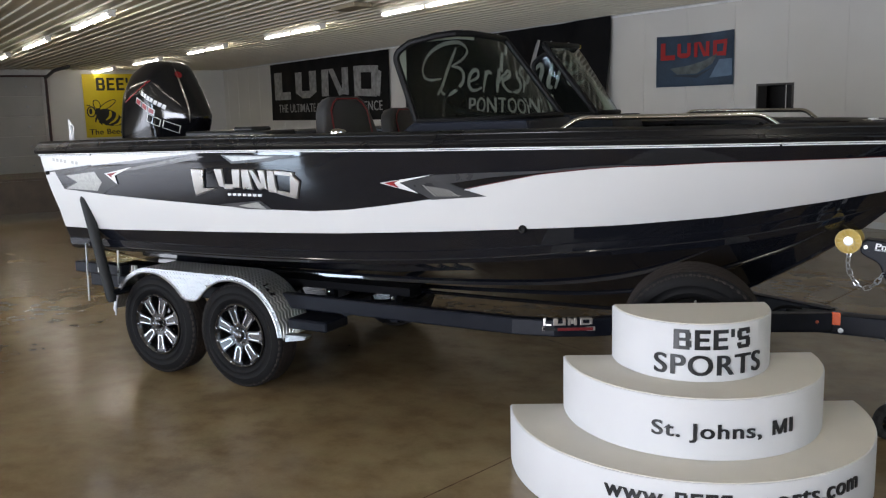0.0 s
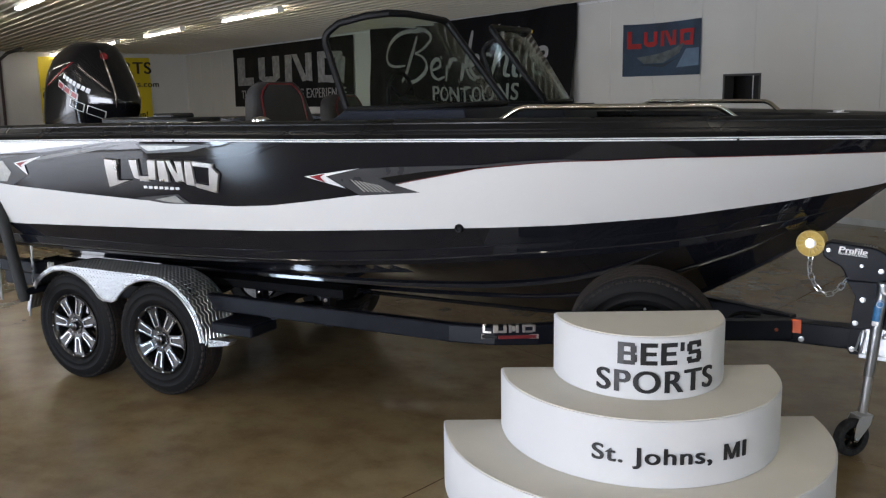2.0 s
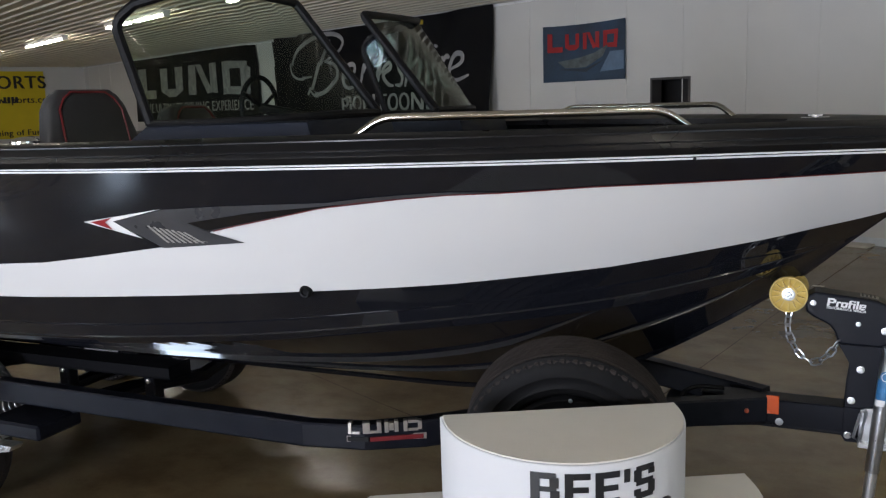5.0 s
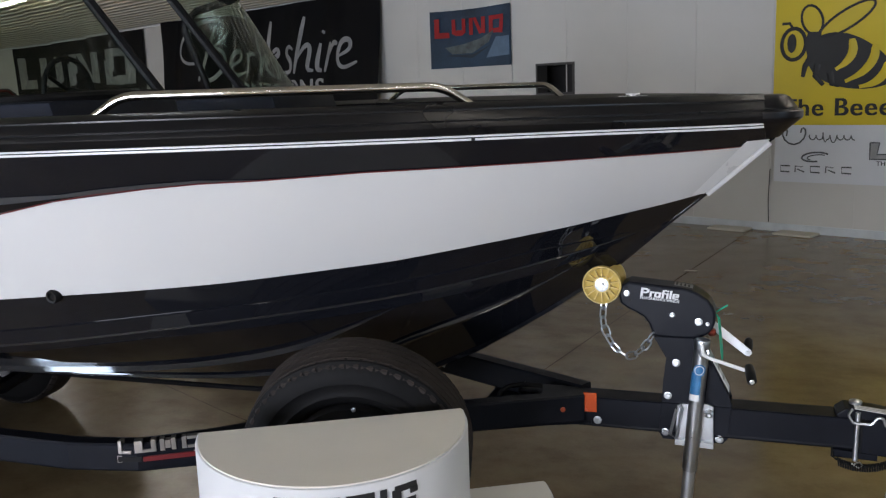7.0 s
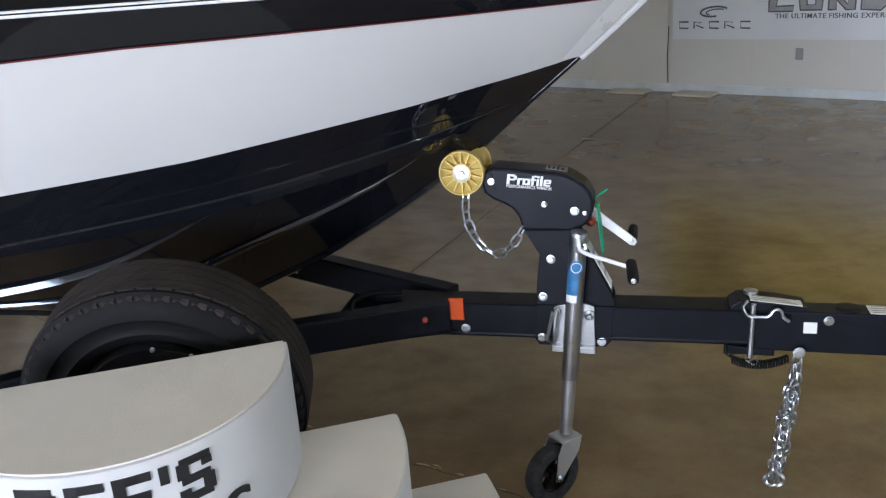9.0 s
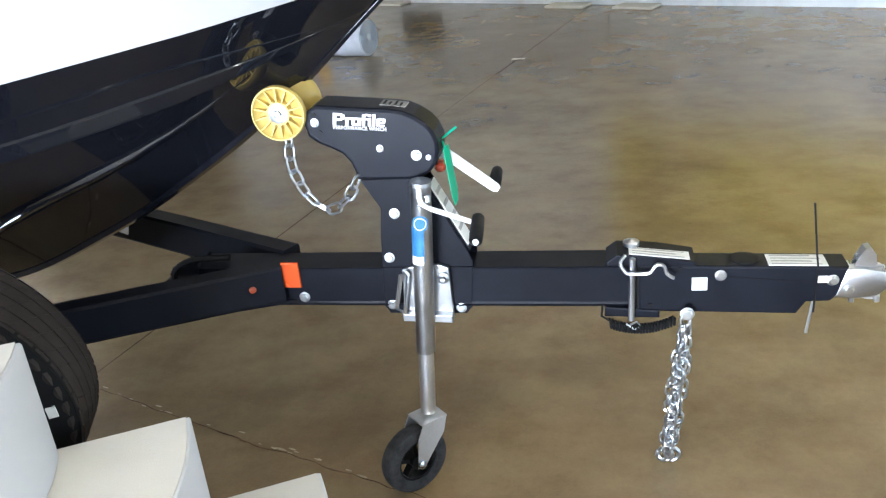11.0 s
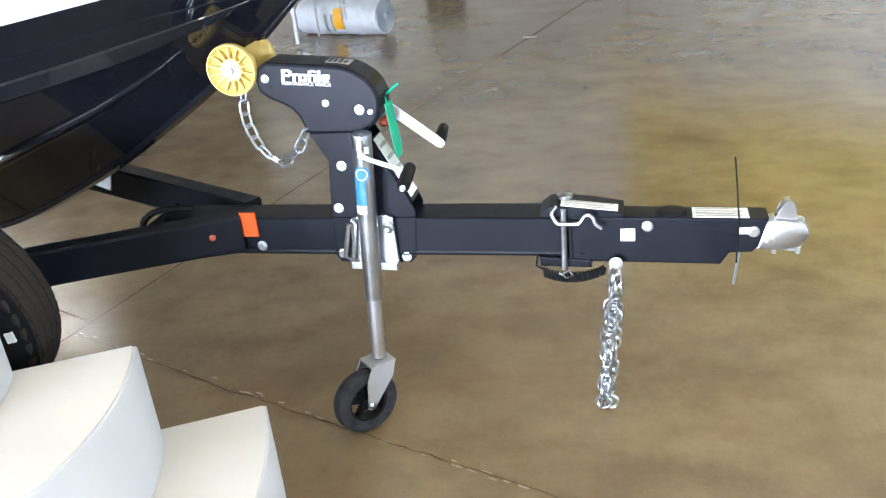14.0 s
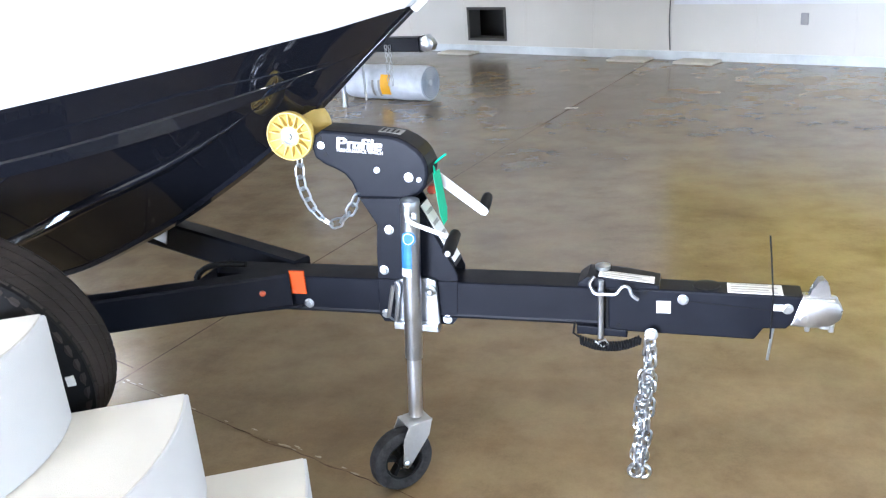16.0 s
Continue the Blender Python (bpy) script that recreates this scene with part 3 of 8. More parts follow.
# Thin red line over the white band.
line = [(2.53, 1.357), (2.606, 1.3735), (2.761, 1.4035), (2.911, 1.4335), (3.052, 1.4525), (3.184, 1.4625), (3.311, 1.4705), (3.459, 1.4725), (3.71, 1.4815), (4.7, 1.4845)]
decal("red_pinstripe", line + [(x, z - 0.0035) for x, z in line[::-1]], MAROON_VINYL, 0.004, "thin maroon pinstripe")
grey = [(x, z + 0.0005) for x, z in line[3:8]]
decal("grey_pinstripe", grey + [(3.311, 1.478), (3.184, 1.473), (3.052, 1.4635), (2.95, 1.452)], CHARCOAL, 0.0035, "charcoal pinstripe")
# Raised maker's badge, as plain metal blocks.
for poly in ([(0.64, 1.446), (0.75, 1.44), (0.725, 1.318), (0.83, 1.322), (0.64, 1.27)], [(0.84, 1.444), (0.905, 1.444), (0.905, 1.33), (0.862, 1.336)], [(0.905, 1.352), (0.985, 1.352), (0.975, 1.322), (0.9, 1.322)], [(0.985, 1.444), (1.05, 1.444), (1.03, 1.33), (0.975, 1.33)],
             [(1.06, 1.444), (1.12, 1.444), (1.13, 1.322), (1.05, 1.322)], [(1.12, 1.444), (1.155, 1.444), (1.22, 1.33), (1.175, 1.322)], [(1.19, 1.442), (1.24, 1.442), (1.24, 1.32), (1.2, 1.345)], [(1.26, 1.444), (1.31, 1.442), (1.31, 1.305), (1.245, 1.312)],
             [(1.31, 1.442), (1.455, 1.43), (1.45, 1.408), (1.31, 1.416)], [(1.43, 1.43), (1.49, 1.38), (1.45, 1.275), (1.405, 1.3)], [(1.31, 1.325), (1.42, 1.31), (1.45, 1.275), (1.31, 1.303)]):
    raised("badge_block", poly, BADGE, label="raised brushed metal badge block")
for k in range(7):
    decal("small_mark", [(0.912 + 0.04 * k, 1.296), (0.942 + 0.04 * k, 1.297), (0.94 + 0.04 * k, 1.282), (0.912 + 0.04 * k, 1.28)], WHITE_VINYL, 0.005)
for k in range(7):
    if k != 4:
        decal("registration_mark", [(-0.744 + 0.042 * k, 1.497 - 0.0035 * k), (-0.716 + 0.042 * k, 1.496 - 0.0035 * k), (-0.716 + 0.042 * k, 1.474 - 0.0035 * k), (-0.744 + 0.042 * k, 1.475 - 0.0035 * k)], SILVER_MESH, 0.003)
# Through-hull fittings.
for x, z, r in ((2.78, 1.141, 0.021), (-0.815, 1.393, 0.014)):
    bm = bmesh.new()
    y = YC - side_y(x, z)
    lathe(bm, [(r, 0.006), (r, -0.012), (r * 0.85, -0.018), (r * 0.6, -0.016), (r * 0.5, -0.01), (0.0, -0.009)], (x, y, z), (0, 1, 0.12), 24)
    part("hull_fitting", bm, BLACK_PLASTIC, boat, "black through-hull drain fitting", smooth=True)
for x in (3.99, 1.2, -0.3):
    bm = bmesh.new()
    lathe(bm, [(0.005, 0.012), (0.005, 0.018), (0.003, 0.02)], (x, YC - smooth_steps(SHEER_B, x), smooth_steps(SHEER_Z, x) + 0.004), (0, -1, 0), 8)
    part("snap_button", bm, BLACK_PLASTIC, boat)

# Decks and liner.
DECK = worn("dark_grey_deck_vinyl", (0.035, 0.035, 0.038), 0.6, vary=0.15, scale=10, grain=300)
bm = bmesh.new()


def liner(x0, x1, z, inset):
    rows = []
    for i in range(21):
        x = x0 + (x1 - x0) * i / 20
        b = max(0.01, smooth_steps(SHEER_B, x) - inset)
        rows.append([bm.verts.new((x, YC + s * b, z)) for s in (-1, 1)])
    for r0, r1 in zip(rows, rows[1:]):
        bm.faces.new((r0[0], r0[1], r1[1], r1[0]))
    return rows


liner(2.75, 4.7, 1.545, 0.1)
part("bow_deck", bm, DECK, boat, "dark grey bow deck")
bm = bmesh.new()
rows = []
for i in range(21):
    x = -0.7 + 3.45 * i / 20
    rows.append([bm.verts.new((x, YC + s * (side_y(x, 1.1) - 0.06), 1.1)) for s in (-1, 1)])
for r0, r1 in zip(rows, rows[1:]):
    bm.faces.new((r0[0], r0[1], r1[1], r1[0]))
part("cockpit_sole", bm, DECK, boat, "dark cockpit floor")
bm = bmesh.new()
for s in (-1, 1):
    rows = []
    for i in range(21):
        x = -0.7 + 3.45 * i / 20
        rows.append([bm.verts.new((x, YC + s * (side_y(x, min(z, 1.5)) - 0.07), z)) for z in (1.1, 1.3, 1.5, 1.6)])
    for r0, r1 in zip(rows, rows[1:]):
        for k in range(3):
            bm.faces.new((r0[k], r0[k + 1], r1[k + 1], r1[k]))
box(bm, (2.73, YC - 0.9, 1.1), (2.75, YC + 0.9, 1.55))
box(bm, (-0.78, YC - 0.98, 1.1), (-0.72, YC + 0.98, 1.5))
part("cockpit_liner", bm, DECK, boat, "dark grey cockpit liner")

# Bow grab rails of bent stainless tube.
def arc_path(pts, r=0.06, n=5):
    """Round the inner corners of a polyline."""
    pts = [Vector(p) for p in pts]
    out = [pts[0]]
    for a, b, c in zip(pts, pts[1:], pts[2:]):
        p0, p1 = b + (a - b).normalized() * r, b + (c - b).normalized() * r
        out += [(1 - t) ** 2 * p0 + 2 * t * (1 - t) * b + t * t * p1 for t in (k / n for k in range(n + 1))]
    return out + [pts[-1]]


for s in (-1, 1):
    def rail_at(x, z):
        return (x, YC + s * (smooth_steps(SHEER_B, x) - 0.1), z)
    bm = bmesh.new()
    top = [rail_at(3.1 + 0.79 * k / 8, 1.704 - 0.004 * k / 8) for k in range(9)]
    tube(bm, arc_path([rail_at(3.0, 1.637), *top, rail_at(3.97, 1.637)], 0.04), 0.0125, 12)
    part("grab_rail", bm, CHROME, boat, "polished stainless grab rail", smooth=True)
for x, y in ((4.3, YC + 0.25),):
    bm = bmesh.new()
    lathe(bm, [(0.035, 0.0), (0.035, 0.008), (0.012, 0.012), (0.012, 0.022), (0.026, 0.018), (0.026, 0.024)], (x, y, 1.632), (0, 0, 1), 16)
    box(bm, (x - 0.05, y - 0.025, 1.545), (x + 0.05, y + 0.025, 1.646))
    part("deck_cleat", bm, WHITE_TRIM, boat, "white deck light fitting", smooth=True)
bm = bmesh.new()
box(bm, (4.2, YC - 0.25, 1.55), (4.6, YC + 0.25, 1.645), bevel=0.01)
part("trolling_motor_plate", bm, BLACK_PLASTIC, boat, "black bow mounting plate")

# Windshield: two raked front panes with a walk-through gap, each wrapping round to a side wing.
CONSOLE = worn("navy_grey_console", (0.008, 0.011, 0.02), 0.5, vary=0.1)
for mat in (CONSOLE, DECK):
    mat.node_tree.nodes["Principled BSDF"].inputs["Specular IOR Level"].default_value = 0.15
GLASS = material("tinted_glass", (0.66, 0.76, 0.67), 0.0)
GLASS.node_tree.nodes["Principled BSDF"].inputs["Transmission Weight"].default_value = 1.0
GLASS.node_tree.nodes["Principled BSDF"].inputs["IOR"].default_value = 1.18
for s in (-1, 1):
    low = [(2.11, 0.935, 1.70), (2.4, 0.925, 1.70), (2.58, 0.88, 1.705), (2.68, 0.8, 1.71), (2.73, 0.68, 1.715), (2.745, 0.52, 1.715), (2.74, 0.36, 1.715)]
    high = [(1.955, 0.93, 2.07), (2.05, 0.92, 2.13), (2.2, 0.89, 2.16), (2.30, 0.85, 2.17), (2.35, 0.76, 2.17), (2.365, 0.55, 2.165), (2.365, 0.36, 2.16)]
    if s > 0:  # the starboard screen reaches nearer to the middle
        low = low[:5] + [(2.745, 0.45, 1.715), (2.74, 0.2, 1.715)]
        high = high[:2] + [(x + 0.03, y, z) for x, y, z in high[2:5]] + [(2.375, 0.45, 2.165), (2.365, 0.2, 2.16)]
    low = [Vector((x - 0.02, YC + s * y, z)) for x, y, z in low]
    high = [Vector((x, YC + s * y, z)) for x, y, z in high]
    bm = bmesh.new()
    vs = [(bm.verts.new(a), bm.verts.new(b)) for a, b in zip(low, high)]
    for (a, b), (c, d) in zip(vs, vs[1:]):
        bm.faces.new((a, b, d, c))
    bmesh.ops.recalc_face_normals(bm, faces=bm.faces)
    bmesh.ops.solidify(bm, geom=list(bm.faces), thickness=0.006)
    pane = part("windshield_pane", bm, GLASS, boat, "lightly tinted windshield glass", smooth=True)
    pane.visible_shadow = False
    bm = bmesh.new()
    tube(bm, arc_path([low[0], high[0], high[1]], 0.05) + high[2:-1] + arc_path([high[-2], high[-1], low[-1]], 0.03)[1:], 0.019, 8)
    part("windshield_frame", bm, BLACK_PLASTIC, boat, "black windshield frame", smooth=True)
    bm = bmesh.new()
    tube(bm, low, 0.016, 8)
    part("windshield_sill", bm, BLACK_PLASTIC, boat, smooth=True)
    for k in range(1, 7):
        bm = bmesh.new()
        lathe(bm, [(0.006, 0.0), (0.006, 0.006)], high[k - 1].lerp(high[k], 0.5) + Vector((0, -0.004, 0.016)), (0, -0.4, 1), 8)
        part("frame_snap", bm, BOLT, boat)
    if s > 0:
        bm = bmesh.new()
        p = high[3].lerp(high[4], 0.3)
        box(bm, p + Vector((0.012, -0.03, -0.01)), p + Vector((0.024, 0.03, 0.012)))
        part("frame_sticker", bm, worn("yellow_sticker", (0.6, 0.45, 0.02), 0.5), boat, "small yellow sticker on the windshield frame")
    # Console under each pane.
    bm = bmesh.new()
    y0, y1 = sorted((YC + s * 0.34, YC + s * 0.96))
    prism(bm, [(1.82, 1.1), (2.8, 1.1), (2.8, 1.6), (2.77, 1.70), (2.08, 1.695), (1.96, 1.62)], (0, y0, 0), (1, 0, 0), (0, 0, 1), (0, y1 - y0, 0), 0.02)
    part("console", bm, CONSOLE, boat, "dark blue-grey console", smooth=True)
bm = bmesh.new()
tube(bm, [(1.47, YC + 0.62 + 0.17 * math.cos(a), 1.75 + 0.17 * math.sin(a)) for a in (2 * math.pi * k / 24 for k in range(24))], 0.014, 8, closed=True)
for a in (0.5, 2.6, 4.7):
    rod(bm, (1.48, YC + 0.62, 1.75), (1.47, YC + 0.62 + 0.16 * math.cos(a), 1.75 + 0.16 * math.sin(a)), 0.01, 6)
rod(bm, (1.475, YC + 0.62, 1.75), (2.02, YC + 0.62, 1.65), 0.03, 10)
part("steering_wheel", bm, BLACK_PLASTIC, boat, "black steering wheel", smooth=True)

SEAT_GREY = worn("charcoal_seat_vinyl", (0.032, 0.032, 0.034), 0.5, vary=0.1, scale=15, grain=260)
SEAT_BLACK = worn("black_seat_vinyl", (0.015, 0.015, 0.016), 0.45, vary=0.15, scale=15, grain=260)
SEAT_RED = worn("red_seat_vinyl", (0.14, 0.008, 0.01), 0.45, vary=0.1)


def seat(x, y, z, turn):
    """A swivel seat: a tapering padded back with a dark face and red piping, a cushion and a post."""
    m = Matrix.Translation((x, y, z)) @ Matrix.Rotation(radians(turn), 4, "Z")
    lean = Matrix.Translation((-0.2, 0, 0.06)) @ Matrix.Rotation(radians(-14), 4, "Y")

    def outline(half, top, height):
        """Half widths over the height of the back, closed round the top."""
        side = [(half, 0.0), (half * 1.04, 0.12), (half * 0.98, 0.25), (top + 0.03, height - 0.08), (top, height - 0.03), (top - 0.04, height)]
        return side + [(-w, h) for w, h in side[::-1]]

    bm = bmesh.new()
    prism(bm, outline(0.245, 0.17, 0.5), (-0.1, 0, 0), (0, 1, 0), (0, 0, 1), (0.11, 0, 0), 0.022)
    bmesh.ops.transform(bm, matrix=m @ lean, verts=bm.verts)
    back = part("seat_back", bm, SEAT_GREY, boat, "charcoal padded seat back with red piping", smooth=True, sharp=50)
    bm = bmesh.new()
    prism(bm, outline(0.165, 0.125, 0.47), (0.004, 0, 0), (0, 1, 0), (0, 0, 1), (0.022, 0, 0), 0.008)
    bmesh.ops.transform(bm, matrix=m @ lean, verts=bm.verts)
    part("seat_pad", bm, SEAT_BLACK, back, "black padded face", smooth=True)
    bm = bmesh.new()
    tube(bm, [m @ lean @ Vector((0.022, w, h)) for w, h in outline(0.17, 0.13, 0.478)], 0.005, 6)
    part("seat_piping", bm, SEAT_RED, back, "red piping", smooth=True)
    bm = bmesh.new()
    box(bm, (-0.2, -0.22, 0.0), (0.27, 0.22, 0.11), m, 0.035, 3)
    part("seat_cushion", bm, SEAT_BLACK, boat, smooth=True)
    bm = bmesh.new()
    rod(bm, m @ Vector((0, 0, 1.08 - z)), m @ Vector((0, 0, 0)), 0.035, 12)
    part("seat_post", bm, ZINC, boat, smooth=True)


seat(1.44, YC - 0.36, 1.32, -12)
seat(1.4, YC + 0.5, 1.24, 0)
bm = bmesh.new()
box(bm, (0.35, YC - 1.0, 1.62), (1.05, YC - 0.72, 1.66), bevel=0.01)
box(bm, (0.75, YC - 0.98, 1.655), (0.92, YC - 0.8, 1.685), bevel=0.012)
box(bm, (0.45, YC - 0.98, 1.1), (0.95, YC - 0.75, 1.62))
part("aft_deck_lid", bm, SEAT_BLACK, boat, "black aft deck lid")
bm = bmesh.new()
lathe(bm, [(0.05, 0.0), (0.05, 0.01), (0.03, 0.022), (0.0, 0.026)], (1.72, YC - 1.17, smooth_steps(SHEER_Z, 1.7) + 0.1), (0, 0, 1), 16)
part("rod_holder_cap", bm, CHROME, boat, "polished gunwale cup", smooth=True)

# ---------------------------------------------------------------- outboard motor
COWL = worn("gloss_black_cowling", (0.005, 0.005, 0.006), 0.07, vary=0.1, coat=0.1, spec=0.4)
motor = thing("outboard_motor", (-1.05, YC, 1.0), "gloss black outboard motor with red and white graphics on the transom", "outboard motor")


from mathutils.bvhtree import BVHTree
COWL_CORNERS = ((-1.14, 0.10, 2.125), (-0.93, 0.12, 2.20), (-0.70, 0.10, 2.185), (-0.455, 0.08, 1.775), (-0.46, 0.08, 1.70), (-0.58, 0.12, 1.58), (-0.66, 0.13, 1.32),
                (-0.78, 0.245, 2.05), (-1.08, 0.215, 1.985), (-1.16, 0.235, 1.62), (-0.76, 0.262, 1.78), (-0.8, 0.23, 1.55), (-1.26, 0.12, 1.93), (-1.29, 0.14, 1.62), (-1.2, 0.14, 1.34), (-0.95, 0.17, 1.32))
bm = bmesh.new()
for x, y, z in COWL_CORNERS:
    for s in (-1, 1):
        bm.verts.new((x, YC + s * y, z))
bmesh.ops.convex_hull(bm, input=list(bm.verts))
bmesh.ops.dissolve_limit(bm, angle_limit=radians(3), verts=bm.verts, edges=bm.edges)
bmesh.ops.triangulate(bm, faces=bm.faces)
bmesh.ops.subdivide_edges(bm, edges=bm.edges, cuts=5, use_grid_fill=True)
bmesh.ops.triangulate(bm, faces=bm.faces)
for _ in range(4):
    bmesh.ops.smooth_vert(bm, verts=bm.verts, factor=0.5, use_axis_x=True, use_axis_y=True, use_axis_z=True)
bmesh.ops.scale(bm, verts=bm.verts, vec=(1.02, 1.025, 1.018), space=Matrix.Translation((0.87, -YC, -1.75)))
bmesh.ops.recalc_face_normals(bm, faces=bm.faces)
cowl_tree = BVHTree.FromBMesh(bm)
part("cowling", bm, COWL, motor, smooth=True)


def cowl_graphic(quad, mat, label="", out=0.003, way=(0, 1, 0)):
    """A vinyl graphic between four corners (length, height), laid on the port side of the cowling."""
    bm = bmesh.new()
    a, b, c, d = [Vector((x, 0, z)) for x, z in quad]
    g = []
    for i in range(9):
        row = []
        for j in range(3):
            p = a.lerp(b, i / 8).lerp(d.lerp(c, i / 8), j / 2)
            hit = cowl_tree.ray_cast(Vector((p.x, -1.0, p.z)), Vector((0, 1, 0)))[0]
            row.append(bm.verts.new((p.x, (hit.y if hit else 0.8) - out, p.z)))
        g.append(row)
    for r0, r1 in zip(g, g[1:]):
        for p, q, r, s in zip(r0, r0[1:], r1[1:], r1):
            bm.faces.new((p, q, r, s))
    part("cowl_graphic", bm, mat, motor, label, smooth=True)


for k in range(7):
    x, z = -0.885 + 0.033 * k, 1.965 - 0.0178 * k
    cowl_graphic([(x, z), (x + 0.026, z - 0.014), (x + 0.014, z - 0.044), (x - 0.012, z - 0.03)], WHITE_VINYL, "small white mark")
for k in range(3):
    x, z = -0.95 + 0.07 * k, 1.92 - 0.037 * k
    cowl_graphic([(x, z), (x + 0.062, z - 0.033), (x + 0.05, z - 0.078), (x - 0.012, z - 0.046)], WHITE_VINYL, "white block mark")
    cowl_graphic([(x + 0.006, z - 0.01), (x + 0.055, z - 0.036), (x + 0.045, z - 0.07), (x - 0.004, z - 0.044)], RED_VINYL, "red block mark", 0.006)
for k in range(2):
    x, z = -0.82 + 0.13 * k, 1.79 - 0.055 * k
    cowl_graphic([(x, z), (x + 0.115, z - 0.05), (x + 0.095, z - 0.11), (x - 0.02, z - 0.06)], SILVER_MESH, "silver outlined mark")
    cowl_graphic([(x + 0.008, z - 0.01), (x + 0.107, z - 0.053), (x + 0.09, z - 0.102), (x - 0.01, z - 0.058)], COWL, "", 0.006)
for k in range(6):
    x, z = -1.11 + 0.05 * k, 1.88 + 0.026 * k
    cowl_graphic([(x, z), (x + 0.065, z + 0.026), (x + 0.065, z + 0.034), (x, z + 0.01)], RED_VINYL, "thin red stripe")
# Polished strip down the forward edge of the cowling.
strip = []
for k in range(12):
    t = k / 11
    hit = cowl_tree.ray_cast(Vector((0.4, YC - 0.27, 2.13 - 0.42 * t)), Vector((-1.0, 0.17, 0.0)).normalized())[0]
    if hit:
        strip.append(hit)
bm = bmesh.new()
tube(bm, strip, [0.003 + 0.004 * math.sin(math.pi * (k + 0.5) / len(strip)) for k in range(len(strip))], 6)
part("cowl_strip", bm, CHROME, motor, "polished trim strip", smooth=True)
bm = bmesh.new()
hit, nor = cowl_tree.ray_cast(Vector((-0.34, YC - 0.34, 2.6)), Vector((-0.35, 0.3, -0.6)).normalized())[:2]
if hit:
    lathe(bm, [(0.028, 0.0), (0.03, 0.004), (0.02, 0.006), (0.018, 0.002)], hit, nor, 20)
    part("cowl_emblem", bm, RED_VINYL, motor, "small red ring emblem", smooth=True)
bm = bmesh.new()
box(bm, (-1.12, YC - 0.09, 0.55), (-0.95, YC + 0.09, 1.35), bevel=0.03)
box(bm, (-1.35, YC - 0.12, 0.78), (-0.95, YC + 0.12, 0.8), bevel=0.005)
prism(bm, [(-1.3, 0.5), (-1.2, 0.56), (-0.95, 0.56), (-0.88, 0.5), (-0.95, 0.44), (-1.25, 0.44)], (0, YC - 0.06, 0), (1, 0, 0), (0, 0, 1), (0, 0.12, 0), 0.02)
part("midsection", bm, COWL, motor, "black midsection and gearcase", smooth=True)
bm = bmesh.new()
box(bm, (-0.96, YC - 0.2, 1.1), (-0.86, YC + 0.2, 1.48), bevel=0.02)
part("transom_bracket", bm, FRAME_BLACK, motor)

# ---------------------------------------------------------------- lettering
def letters(text, size, thick=0.003, wide=1.0):
    """A line of bold text as a mesh in the plane x (along) and y (up), centred, stretched along by wide."""
    data = bpy.data.curves.new("lettering", "FONT")
    data.body, data.size, data.align_x, data.extrude = text, size, "CENTER", thick / 2
    data.space_character, data.offset = 1.1, 0.002 * size
    ob = new("lettering", data)
    bpy.context.view_layer.update()
    mesh = bpy.data.meshes.new_from_object(ob.evaluated_get(bpy.context.evaluated_depsgraph_get()))
    bpy.data.objects.remove(ob)
    bm = bmesh.new()
    for dx, dz in ((-0.024, 0.0), (-0.012, 0.0003), (0.0, 0.0006), (0.012, 0.0009), (0.024, 0.0012)):
        n = len(bm.verts)
        bm.from_mesh(mesh)
        bm.verts.ensure_lookup_table()
        for v in bm.verts[n:]:
            v.co.x = v.co.x * wide + dx * size
            v.co.z += dz
    bpy.data.meshes.remove(mesh)
    return bm


def split(bm):
    """Cut a line of text into its letters, one bmesh each, by the stretches of x that its islands cover."""
    left, spans = set(bm.verts), []
    while left:
        todo, island = [left.pop()], []
        while todo:
            v = todo.pop()
            island.append(v)
            for e in v.link_edges:
                o = e.other_vert(v)
                if o in left:
                    left.discard(o)
                    todo.append(o)
        spans.append([min(v.co.x for v in island), max(v.co.x for v in island), island])
    groups = []
    for lo, hi, island in sorted(spans, key=lambda g: (g[0], g[1])):
        for g in groups:
            if min(hi, g[1]) - max(lo, g[0]) > 0.45 * min(hi - lo, g[1] - g[0]):
                g[0], g[1] = min(lo, g[0]), max(hi, g[1])
                g[2] += island
                break
        else:
            groups.append([lo, hi, list(island)])
    out = []
    for lo, hi, verts in groups:
        one, made = bmesh.new(), {}
        for v in verts:
            made[v] = one.verts.new(v.co)
        for f in {f for v in verts for f in v.link_faces}:
            one.faces.new([made[v] for v in f.verts])
        out.append(one)
    bm.free()
    return out


# ---------------------------------------------------------------- podium
POD = Vector((3.573, 0.166, 0))
PX = Vector((math.cos(radians(27.7)), math.sin(radians(27.7)), 0))
PY = Vector((PX.y, -PX.x, 0))
podium = thing("tiered_podium", POD, "white three-tier half-round display podium with black lettering", "podium")
# half width, depth, straight cheek, foot, head, shift along, shift forward
TIERS = ((0.857, 0.97, 0.05, 0.0, 0.278, 0.0, 0.0), (0.604, 0.685, 0.03, 0.278, 0.549, 0.01, 0.065), (0.364, 0.424, 0.02, 0.549, 0.813, 0.003, 0.106))


